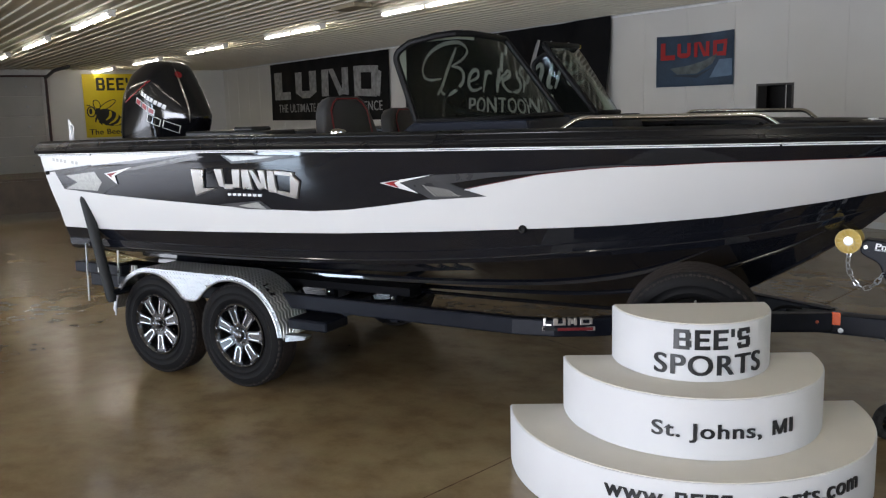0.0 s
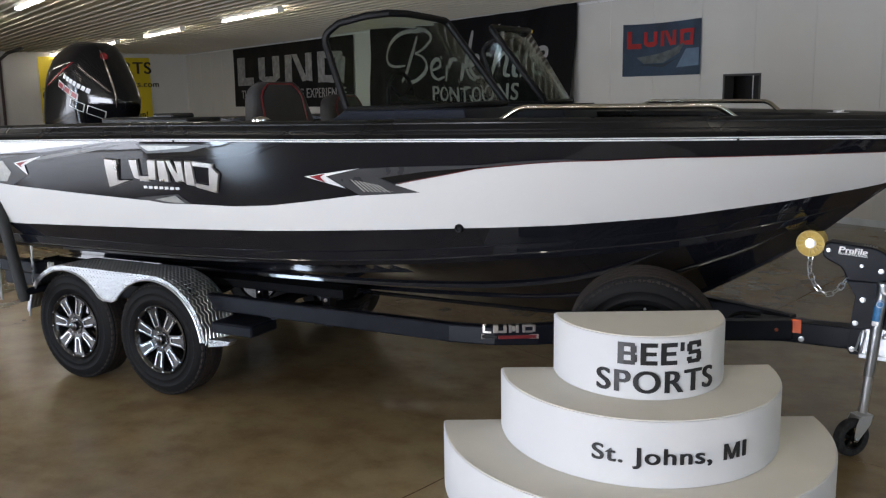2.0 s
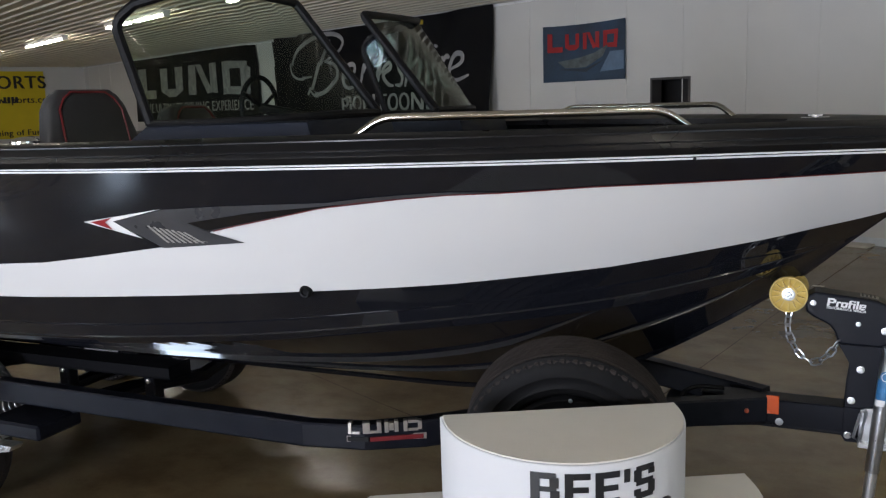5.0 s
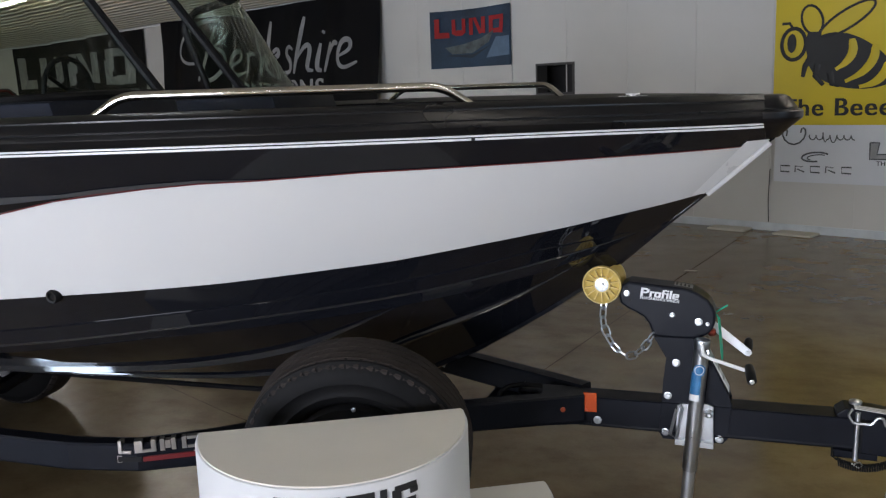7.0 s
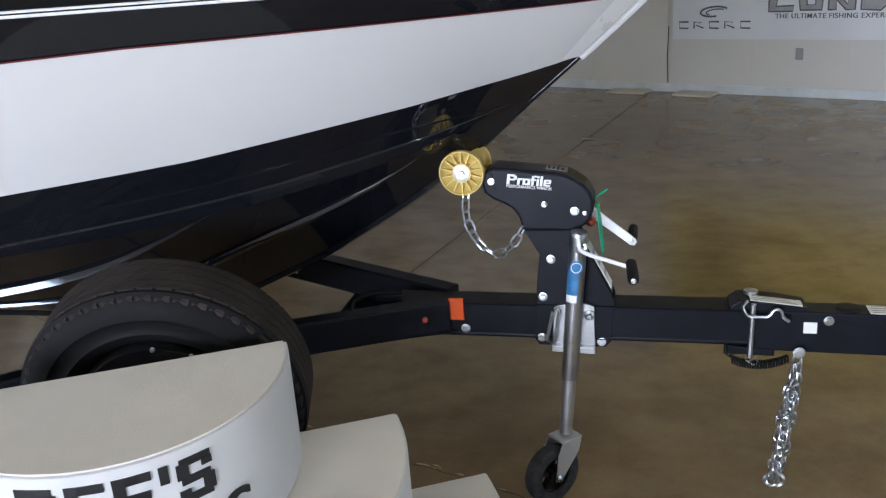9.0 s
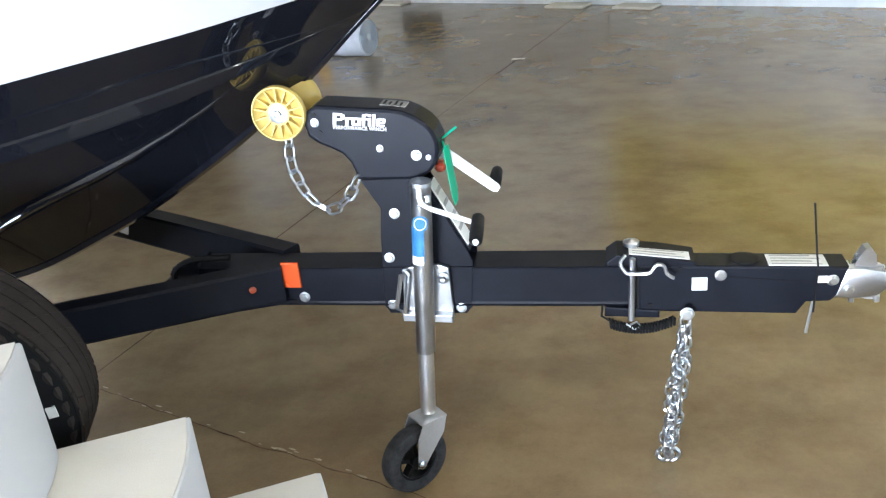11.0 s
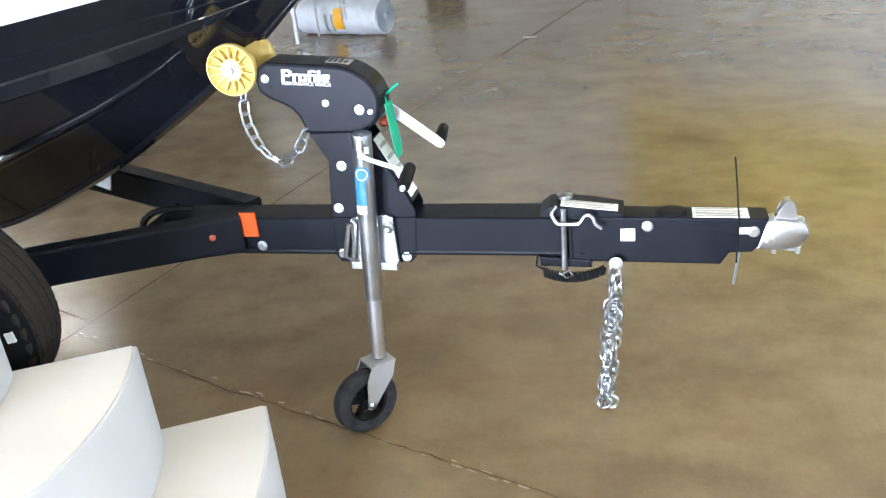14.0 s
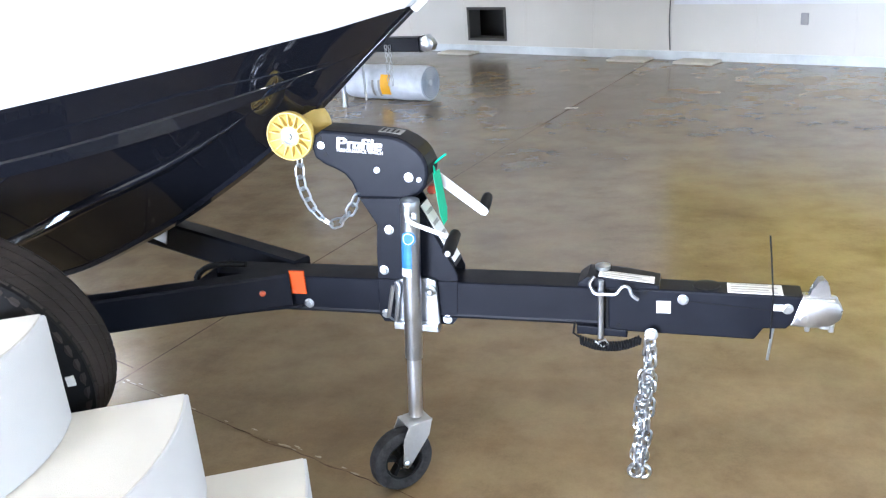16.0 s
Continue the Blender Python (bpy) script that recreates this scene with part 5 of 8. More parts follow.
for x0, x1, z0, z1, mat, out in ((2.828, 2.84, 0.6, 0.642, BADGE, 0.006), (2.840, 2.870, 0.6, 0.61, BADGE, 0.005), (2.880, 2.893, 0.603, 0.642, BADGE, 0.006), (2.893, 2.915, 0.603, 0.613, BADGE, 0.006), (2.915, 2.928, 0.603, 0.642, BADGE, 0.006),
                                 (2.938, 2.950, 0.603, 0.642, BADGE, 0.006), (2.952, 2.966, 0.61, 0.636, BADGE, 0.006), (2.968, 2.980, 0.603, 0.642, BADGE, 0.006), (2.996, 3.008, 0.603, 0.642, BADGE, 0.006), (3.010, 3.040, 0.632, 0.642, BADGE, 0.006), (3.010, 3.040, 0.603, 0.612, BADGE, 0.006), (3.040, 3.052, 0.607, 0.638, BADGE, 0.006),
                                 (2.820, 3.060, 0.57, 0.592, BADGE, 0.004), (2.824, 2.890, 0.573, 0.589, BLACK_PLASTIC, 0.006), (2.892, 3.056, 0.573, 0.589, RED_DULL, 0.006)):
    bm = bmesh.new()
    (p, _), (r, _), (_, d) = along_rail(x0), along_rail(x1), along_rail((x0 + x1) / 2)
    n = Vector((d.y, -d.x, 0))
    prism(bm, [(0, z0), ((r - p).length, z0), ((r - p).length, z1), (0, z1)], Vector((p.x, p.y, 0)) - n * 0.02, (r - p).normalized(), (0, 0, 1), n * (0.02 + out), 0.001)
    part("rail_badge", bm, mat, trailer, "small chrome badge block" if mat is BADGE else "")


def bolt(at, r=0.012, parent=trailer, axis=(0, -1, 0)):
    bm = bmesh.new()
    lathe(bm, [(r * 1.1, 0.0), (r * 1.1, 0.0015), (r * 0.85, 0.002)], at, axis, 18)
    lathe(bm, [(r * 0.85, 0.0015), (r * 0.85, 0.0065), (r * 0.7, 0.008), (0.0, 0.008)], at, axis, 6)
    part("bolt", bm, BOLT, parent, smooth=True)


bolt((4.221, 0.93, 0.535), 0.013)

# Winch stand: two cheek plates, the winch housing over them.
WY0, WY1 = 0.928, 1.018
for y in (WY0, WY1 - 0.007):
    bm = bmesh.new()
    prism(bm, [(4.41, 0.849), (4.452, 0.775), (4.443, 0.7), (4.431, 0.51), (4.444, 0.488), (4.64, 0.487), (4.655, 0.505), (4.666, 0.63), (4.657, 0.655), (4.583, 0.8), (4.56, 0.849)], (0, y, 0), (1, 0, 0), (0, 0, 1), (0, 0.007, 0), 0.002)
    part("stand_plate", bm, FRAME_BLACK, trailer, "black winch stand plate")
bm = bmesh.new()
prism(bm, [(4.558, 0.815), (4.573, 0.825), (4.66, 0.656), (4.644, 0.649)], (0, WY0 + 0.01, 0), (1, 0, 0), (0, 0, 1), (0, WY1 - WY0 - 0.02, 0))
part("stand_strap", bm, FRAME_BLACK, trailer)
bm = bmesh.new()
prism(bm, [(4.57, 0.822), (4.576, 0.825), (4.657, 0.668), (4.651, 0.665)], (0, WY0 + 0.016, 0), (1, 0, 0), (0, 0, 1), (0, 0.06, 0))
label = part("stand_label", bm, STICKER, trailer, "white warning label")
for k in range(4):
    a = 0.12 + 0.2 * k
    p0 = Vector((4.576, 0, 0.825)).lerp(Vector((4.657, 0, 0.668)), a)
    p1 = Vector((4.576, 0, 0.825)).lerp(Vector((4.657, 0, 0.668)), a + 0.055)
    bm = bmesh.new()
    prism(bm, [(p0.x, p0.z), (p0.x + 0.0012, p0.z + 0.0006), (p1.x + 0.0012, p1.z + 0.0006), (p1.x, p1.z)], (0, WY0 + 0.022, 0), (1, 0, 0), (0, 0, 1), (0, 0.048, 0))
    part("print_bar", bm, STICKER_INK, label)
winch = thing("boat_winch", (4.45, TY, 0.85), "black enclosed boat winch on the trailer stand", "winch")
HOUSE = [(4.3, 0.962), (4.294, 0.993), (4.304, 1.022), (4.328, 1.0365), (4.5, 1.02), (4.532, 1.014), (4.558, 1.002), (4.585, 0.982), (4.6, 0.962), (4.609, 0.938), (4.608, 0.91), (4.6, 0.884), (4.585, 0.866), (4.565, 0.853), (4.53, 0.848), (4.405, 0.851), (4.403, 0.87), (4.394, 0.895), (4.378, 0.916), (4.352, 0.931), (4.325, 0.943)]
bm = bmesh.new()
prism(bm, HOUSE, (0, WY0 - 0.006, 0), (1, 0, 0), (0, 0, 1), (0, WY1 - WY0 + 0.012, 0), 0.008)
house = part("housing", bm, FRAME_BLACK, winch)
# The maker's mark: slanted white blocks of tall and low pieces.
for rects in (((0, 0, 0.3, 1), (0.3, 0.8, 0.8, 1), (0.3, 0.4, 0.8, 0.56), (0.68, 0.5, 1.0, 0.88)), ((1.08, 0, 1.34, 0.66), (1.34, 0.5, 1.6, 0.68)), ((1.64, 0.02, 1.9, 0.66), (1.9, 0.5, 2.14, 0.68), (1.9, 0, 2.14, 0.18), (2.14, 0.02, 2.4, 0.66)),
              ((2.52, 0, 2.78, 0.96), (2.44, 0.5, 3.0, 0.66), (2.78, 0.86, 3.0, 1.02)), ((3.04, 0, 3.3, 0.68), (3.04, 0.8, 3.3, 0.98)), ((3.4, 0, 3.66, 1.0),), ((3.76, 0.02, 4.02, 0.66), (4.02, 0.52, 4.4, 0.68), (4.02, 0.27, 4.5, 0.4), (4.02, 0, 4.46, 0.15), (4.3, 0.4, 4.52, 0.64))):
    bm = bmesh.new()
    for x0, z0, x1, z1 in rects:
        prism(bm, [(x0 + 0.16 * z0, z0), (x1 + 0.16 * z0, z0), (x1 + 0.16 * z1, z1), (x0 + 0.16 * z1, z1)], (4.366, WY0 - 0.0055, 0.99), (0.0275, 0, -0.0022), (0, 0, 0.0285), (0, -0.003, 0))
    part("brand_block", bm, WHITE_VINYL, house, "white block of the maker's mark")
bm = letters("PERFORMANCE WINCH", 0.0125, 0.002)
lo, hi = min(v.co.x for v in bm.verts), max(v.co.x for v in bm.verts)
for v in bm.verts:
    v.co = Vector((4.366 + 0.126 * (v.co.x - lo) / (hi - lo), WY0 - 0.0065 - v.co.z, 0.98 - 0.08 * 0.128 * (v.co.x - lo) / (hi - lo) + v.co.y))
part("lettering", bm, WHITE_VINYL, house, "small white lettering")
bm = bmesh.new()
prism(bm, [(4.474, 1.0215), (4.474, 1.0243), (4.534, 1.0155), (4.534, 1.0125)], (0, 0.955, 0), (1, 0, 0), (0, 0, 1), (0, 0.045, 0))
plate = part("rating_plate", bm, worn("grey_plate", (0.22, 0.22, 0.21), 0.5, vary=0.2, scale=60), house, "grey rating plate")
for k in range(4):
    bm = bmesh.new()
    x0, y0 = 4.48 + 0.013 * k, 0.96
    prism(bm, [(x0, 1.0236 - 0.147 * (x0 - 4.474)), (x0, 1.0252 - 0.147 * (x0 - 4.474)), (x0 + 0.005, 1.0245 - 0.147 * (x0 - 4.474)), (x0 + 0.005, 1.0229 - 0.147 * (x0 - 4.474))], (0, y0, 0), (1, 0, 0), (0, 0, 1), (0, 0.034 - 0.008 * (k % 2), 0))
    part("print_bar", bm, BLACK_PLASTIC, plate)
for x, z, r in ((4.322, 0.996, 0.0095), (4.471, 0.928, 0.008), (4.556, 0.908, 0.0115), (4.584, 0.902, 0.006)):
    bolt((x, WY0 - 0.006, z), r, house)
for x, z in ((4.485, 0.761), (4.459, 0.644), (4.452, 0.513), (4.628, 0.503)):
    bolt((x, WY0, z), 0.012)
for x, z in ((4.322, 1.016), (4.332, 0.972)):
    bm = bmesh.new()
    lathe(bm, [(0.006, 0.0), (0.006, 0.002)], (x, WY0 - 0.0065, z), (0, -1, 0), 10)
    part("hole_plug", bm, BLACK_PLASTIC, house)
bm = bmesh.new()
prism(bm, [(-0.015, 0.0), (0.015, 0.0), (0.013, 0.185), (0.007, 0.196), (-0.007, 0.196), (-0.013, 0.185)], (4.57, 1.067, 0.883), (0.62, 0, 0.785), (0.785, 0, -0.62), (0, 0.006, 0), 0.0015)
crank = part("crank_arm", bm, worn("galvanised_strap", (0.6, 0.61, 0.62), 0.42, metal=0.75, vary=0.08, scale=25), winch, "bright galvanised flat crank arm")
bolt((4.713, 1.067, 0.77), 0.007, crank)
bm = bmesh.new()
tube(bm, [(4.712, 1.073, 0.771), (4.713, 1.078, 0.774), (4.715, 1.098, 0.785), (4.717, 1.118, 0.797), (4.718, 1.124, 0.801)], [0.012, 0.016, 0.016, 0.014, 0.009], 14)
part("crank_grip", bm, BLACK_PLASTIC, crank, "black crank grip", smooth=True)
bm = bmesh.new()
rod(bm, (4.562, 1.0, 0.885), (4.562, 1.08, 0.882), 0.012, 10)
part("crank_shaft", bm, ZINC, winch)
TAG_GREEN = worn("green_tag", (0.0, 0.38, 0.2), 0.5, vary=0.08)
bm = bmesh.new()
tube(bm, [(4.6, 0.99, 0.925), (4.612, 0.985, 0.93), (4.63, 0.98, 0.945), (4.645, 0.98, 0.955)], 0.003, 6)
tube(bm, [(4.6, 0.99, 0.925), (4.612, 0.97, 0.922), (4.62, 0.95, 0.912)], 0.003, 6)
prism(bm, [(-0.022, 0.0), (0.022, 0.0), (0.026, -0.11), (0.014, -0.14), (-0.012, -0.145), (-0.024, -0.115)], (4.618, 0.965, 0.913), (0.12, 0.99, 0), (-0.1, 0.0, 0.995), (0.0014, 0, 0))
part("hang_tag", bm, TAG_GREEN, winch, "green hang tag")
bm = bmesh.new()
box(bm, (4.585, 0.975, 0.845), (4.61, 1.01, 0.868), bevel=0.006)
part("ratchet_knob", bm, worn("red_plastic", (0.4, 0.05, 0.02), 0.4), winch, "red ratchet knob")

# Bow roller: two ribbed yellow end bells on a spool.
RX, RZ = 4.239, 1.023
roller = thing("bow_roller", (RX, 0.985, RZ), "yellow ribbed polyurethane bow roller on the winch stand", "roller")
bm = bmesh.new()
lathe(bm, [(0.03, -0.05), (0.022, 0.0), (0.03, 0.05)], (RX, 0.985, RZ), (0, 1, 0), 24)
part("spool", bm, YELLOW_POLY, roller, smooth=True)
for s in (-1, 1):
    bm = bmesh.new()
    lathe(bm, [(0.03, 0.03), (0.062, 0.048), (0.0655, 0.056), (0.066, 0.068), (0.064, 0.073), (0.061, 0.073), (0.0585, 0.066), (0.05, 0.056), (0.03, 0.052), (0.028, 0.07), (0.0, 0.07)], (RX, 0.985, RZ), (0, s, 0), 48)
    bell = part("end_bell", bm, YELLOW_POLY, roller, smooth=True, sharp=50)
    for k in range(14):
        a = 2 * math.pi * k / 14
        bm = bmesh.new()
        box(bm, (-0.0017, 0.985 + s * 0.06 - 0.008, 0.026), (0.0017, 0.985 + s * 0.06 + 0.0095, 0.061), Matrix.Translation((RX, 0, RZ)) @ Matrix.Rotation(a, 4, "Y"))
        part("rib", bm, YELLOW_POLY, bell)
    bm = bmesh.new()
    lathe(bm, [(0.023, 0.069), (0.023, 0.0705), (0.019, 0.071), (0.0185, 0.073), (0.011, 0.0735)], (RX, 0.985, RZ), (0, s, 0), 24)
    lathe(bm, [(0.011, 0.072), (0.011, 0.079), (0.0095, 0.081), (0.006, 0.081), (0.006, 0.085), (0.0, 0.086)], (RX, 0.985, RZ), (0, s, 0), 6)
    part("hub_nut", bm, ZINC, bell, "zinc washer and nut", smooth=True)

# Chains.
def link_mesh(L, W, r):
    bm = bmesh.new()
    pts = []
    for k in range(8):
        a = math.pi * k / 7
        pts.append((W * math.cos(a), 0, L / 2 - W + W * math.sin(a)))
    for k in range(8):
        a = math.pi + math.pi * k / 7
        pts.append((W * math.cos(a), 0, -L / 2 + W + W * math.sin(a)))
    tube(bm, pts, r, 6, closed=True)
    return loose(bm, ZINC, "link")


def chain(parent, path, mesh, pitch):
    """Links along a polyline, each turned a quarter from the last."""
    path = [Vector(p) for p in path]
    lengths = [(b - a).length for a, b in zip(path, path[1:])]
    total, n = sum(lengths), int(sum(lengths) / pitch)
    for i in range(n):
        s = (i + 0.5) * total / n
        for a, b, d in zip(path, path[1:], lengths):
            if s <= d:
                break
            s -= d
        p, t = a.lerp(b, s / d), (b - a).normalized()
        q = t.to_track_quat("Z", "Y").to_matrix().to_4x4()
        put("link", mesh, parent, Matrix.Translation(p) @ q @ Matrix.Rotation(radians(90 * (i % 2) + 25 * math.sin(i * 1.7)), 4, "Z"))


LINK = link_mesh(0.04, 0.0115, 0.0034)
bow_chain = thing("safety_chain", (4.34, 0.93, 0.9), "bright zinc chain hanging below the bow roller", "chain")
bow_chain["group"] = "zinc chains"
sag = arc_path([(4.243, 0.955, 0.966), (4.236, 0.945, 0.89), (4.268, 0.935, 0.812), (4.328, 0.925, 0.768), (4.385, 0.922, 0.812), (4.41, 0.92, 0.862)], 0.03)
chain(bow_chain, sag, LINK, 0.031)
tow_chain = thing("safety_chain", (5.16, 0.95, 0.3), "bunched zinc safety chains hanging from the tongue", "chain")
tow_chain["group"] = "zinc chains"
LINK2 = link_mesh(0.036, 0.0115, 0.0036)
for dx, dy, z0, z1 in ((0.0, -0.03, 0.49, 0.05), (0.012, -0.02, 0.48, 0.08), (-0.011, -0.022, 0.46, 0.04), (0.004, -0.006, 0.45, 0.06), (-0.004, -0.04, 0.4, 0.07)):
    wob = [(5.168 + dx * 0.3 + dx * min(1, k / 3) - 0.03 * k / 9, 0.935 + dy + 0.04 * k / 9 + 0.004 * math.sin(k * 2.1 + dx * 90), z0 + (z1 - z0) * k / 9) for k in range(10)]
    chain(tow_chain, wob, LINK2, 0.0265)
bm = bmesh.new()
tube(bm, [(5.13 + 0.02 * math.cos(a), 0.965, 0.04 + 0.018 * math.sin(a)) for a in (2 * math.pi * k / 12 for k in range(12))], 0.006, 6, closed=True)
tube(bm, [(5.15 + 0.018 * math.cos(a), 0.975, 0.035 + 0.02 * math.sin(a)) for a in (2 * math.pi * k / 12 for k in range(12))], 0.006, 6, closed=True)
part("hook", bm, ZINC, tow_chain, "zinc hook", smooth=True)
bolt((5.172, 0.905, 0.497), 0.0155)

# Folding tongue and coupler.
bm = bmesh.new()
prism(bm, [(5.06, 0.49), (5.422, 0.482), (5.442, 0.513), (5.494, 0.515), (5.508, 0.53), (5.529, 0.602), (5.06, 0.613)], (0, 0.93, 0), (1, 0, 0), (0, 0, 1), (0, 0.08, 0), 0.006)
coupler_tube = part("folding_tongue", bm, FRAME_BLACK, trailer, "black folding tongue section")
bm = bmesh.new()
prism(bm, [(4.985, 0.624), (5.01, 0.643), (5.1, 0.638), (5.19, 0.622), (5.19, 0.611), (4.985, 0.612)], (0, 0.925, 0), (1, 0, 0), (0, 0, 1), (0, 0.09, 0), 0.004)
part("hinge_cover", bm, FRAME_BLACK, trailer)
bm = bmesh.new()
prism(bm, [(4.98, 0.478), (5.11, 0.474), (5.11, 0.495), (4.98, 0.505)], (0, 0.925, 0), (1, 0, 0), (0, 0, 1), (0, 0.09, 0), 0.004)
part("hinge_foot", bm, FRAME_BLACK, trailer)
bm = bmesh.new()
box(bm, (5.056, 0.928, 0.495), (5.062, 1.012, 0.612))
part("hinge_gap", bm, BLACK_PLASTIC, trailer)
bm = bmesh.new()
rod(bm, (5.043, 0.915, 0.475), (5.046, 0.915, 0.638), 0.008, 10)
lathe(bm, [(0.0, 0.0), (0.02, 0.003), (0.02, 0.012), (0.0, 0.018)], (5.045, 0.98, 0.642), (0, 0, 1), 14)
part("hinge_pin", bm, ZINC, trailer, "zinc hinge pin", smooth=True)
bm = bmesh.new()
tube(bm, arc_path([(5.03, 0.915, 0.648), (5.015, 0.905, 0.632), (5.03, 0.9, 0.606), (5.085, 0.9, 0.606), (5.1, 0.9, 0.632), (5.118, 0.9, 0.628), (5.122, 0.9, 0.605), (5.14, 0.9, 0.594)], 0.01, 3), 0.0045, 6)
part("hinge_clip", bm, ZINC, trailer, "bent zinc retaining clip", smooth=True)


def sticker(x0, x1, y0, y1, z, rows, slope):
    tilt = Matrix.Translation((x0, 0, z)) @ Matrix.Rotation(radians(slope), 4, "Y") @ Matrix.Translation((-x0, 0, -z))
    bm = bmesh.new()
    box(bm, (x0, y0, z), (x1, y1, z + 0.0015), tilt)
    s = part("label_sticker", bm, STICKER, coupler_tube, "white printed label")
    for k in range(rows):
        bm = bmesh.new()
        y = y0 + (y1 - y0) * (k + 0.35) / rows
        box(bm, (x0 + 0.008, y, z + 0.0016), (x1 - 0.012 - 0.02 * (k % 2), y + (y1 - y0) * 0.3 / rows, z + 0.0022), tilt)
        part("print_bar", bm, STICKER_INK, s)


sticker(5.038, 5.178, 0.927, 0.968, 0.644, 3, 6.5)
sticker(5.354, 5.484, 0.932, 0.992, 0.608, 4, 1.3)
bm = bmesh.new()
lathe(bm, [(0.034, 0.0), (0.034, 0.003), (0.026, 0.005), (0.0, 0.004)], (5.305, 0.972, 0.6075), (0, 0, 1), 20)
part("brake_fluid_cap", bm, BLACK_PLASTIC, coupler_tube, smooth=True)
bm = bmesh.new()
box(bm, (5.183, 0.9265, 0.548), (5.218, 0.929, 0.581))
s = part("label_sticker", bm, STICKER, coupler_tube, "small white square label")
for x, z, r in ((5.248, 0.586, 0.0125), (5.495, 0.571, 0.0125)):
    bolt((x, 0.929, z), r, coupler_tube)
bm = bmesh.new()
box(bm, (5.462, 0.926, 0.566), (5.485, 0.93, 0.582))
part("label_sticker", bm, STICKER, coupler_tube)
for x, z in ((5.085, 0.592), (5.155, 0.602), (5.088, 0.508)):
    bm = bmesh.new()
    lathe(bm, [(0.006, 0.0), (0.006, 0.002)], (x, 0.9285, z), (0, -1, 0), 10)
    part("hole_plug", bm, BLACK_PLASTIC, coupler_tube)
# Thin wire along the tongue to the coupler, drawn as a flat black strip.
bm = bmesh.new()
box(bm, (5.23, 0.9285, 0.5715), (5.505, 0.9298, 0.5735), Matrix.Translation((5.37, 0, 0.57)) @ Matrix.Rotation(radians(5), 4, "Y") @ Matrix.Translation((-5.37, 0, -0.57)))
part("tongue_wire", bm, BLACK_PLASTIC, coupler_tube)
bm = bmesh.new()
prism(bm, [(5.5, 0.516), (5.526, 0.59), (5.56, 0.594), (5.612, 0.584), (5.624, 0.562), (5.62, 0.537), (5.6, 0.52), (5.56, 0.512)], (0, 0.942, 0), (1, 0, 0), (0, 0, 1), (0, 0.058, 0), 0.01)
coupler = part("coupler", bm, ZINC, trailer, "zinc ball coupler", smooth=True, sharp=25)
bm = bmesh.new()
lathe(bm, [(0.024, -0.006), (0.024, 0.006), (0.018, 0.008)], (5.587, 0.971, 0.517), (0, 0, -1), 20)
part("ball_socket", bm, ZINC, coupler, smooth=True)
for y in (0.956, 0.98):
    bm = bmesh.new()
    prism(bm, [(5.545, 0.589), (5.552, 0.611), (5.566, 0.634), (5.576, 0.637), (5.59, 0.622), (5.596, 0.59)], (0, y, 0), (1, 0, 0), (0, 0, 1), (0, 0.004, 0))
    part("latch_plate", bm, ZINC, coupler)
bm = bmesh.new()
prism(bm, [(5.55, 0.606), (5.566, 0.636), (5.578, 0.638), (5.574, 0.63), (5.56, 0.604)], (0, 0.954, 0), (1, 0, 0), (0, 0, 1), (0, 0.032, 0))
part("coupler_latch", bm, ZINC, coupler, "zinc latch lever")
bm = bmesh.new()
tube(bm, arc_path([(5.592, 0.95, 0.596), (5.608, 0.95, 0.598), (5.606, 0.95, 0.577)], 0.006, 3), 0.0028, 6)
part("coupler_pin", bm, ZINC, coupler, smooth=True)
bolt((5.536, 0.942, 0.54), 0.011, coupler)
for x in (5.545, 5.6):
    bm = bmesh.new()
    box(bm, (x - 0.006, 0.945, 0.503), (x + 0.006, 0.957, 0.522), bevel=0.002)
    part("coupler_foot", bm, ZINC, coupler)
bm = bmesh.new()
tube(bm, [(5.46, 0.985, 0.4), (5.472, 0.985, 0.51)], 0.0038, 6)
part("hanging_pin", bm, ZINC, trailer, "thin zinc pin")
bm = bmesh.new()
tube(bm, [(5.458, 0.926, 0.49), (5.46, 0.925, 0.606), (5.458, 0.935, 0.63), (5.454, 0.95, 0.69), (5.448, 0.955, 0.752)], 0.0024, 6)
part("cable_tie", bm, BLACK_PLASTIC, trailer, "black cable tie with upright tail")
# Coiled breakaway cable.
bm = bmesh.new()
pts = []
for k in range(200):
    t = k / 199
    p = Vector((4.99 + 0.155 * t, 0.905, 0.473 - 0.08 * t * (1 - t) + 0.008 * t))
    a = t * 2 * math.pi * 22
    pts.append(p + Vector((0, 0.011 * math.cos(a), 0.011 * math.sin(a))))
tube(bm, [(4.976, 0.93, 0.515), (4.973, 0.91, 0.488)] + pts, 0.0032, 5)
part("breakaway_cable", bm, BLACK_PLASTIC, trailer, "black coiled cable", smooth=True)
bm = bmesh.new()
tube(bm, [(5.03, 0.9, 0.472), (5.05, 0.895, 0.46), (5.065, 0.9, 0.466), (5.055, 0.9, 0.478), (5.04, 0.9, 0.47)], 0.0028, 6)
part("cable_clip", bm, ZINC, trailer, smooth=True)
# Brake line loop at the fork of the rails.
bm = bmesh.new()
tube(bm, arc_path([(4.02, 0.965, 0.634), (3.93, 0.955, 0.636), (3.88, 0.945, 0.622), (3.862, 0.935, 0.59), (3.875, 0.92, 0.55)], 0.03), 0.009, 8)
part("brake_hose", bm, BLACK_PLASTIC, trailer, "black hose loop", smooth=True)
bm = bmesh.new()
prism(bm, [(3.455, 0.6), (3.54, 0.565), (3.556, 0.634)], (0, 1.29, 0), (1, 0, 0), (0, 0, 1), (0, 0.006, 0))
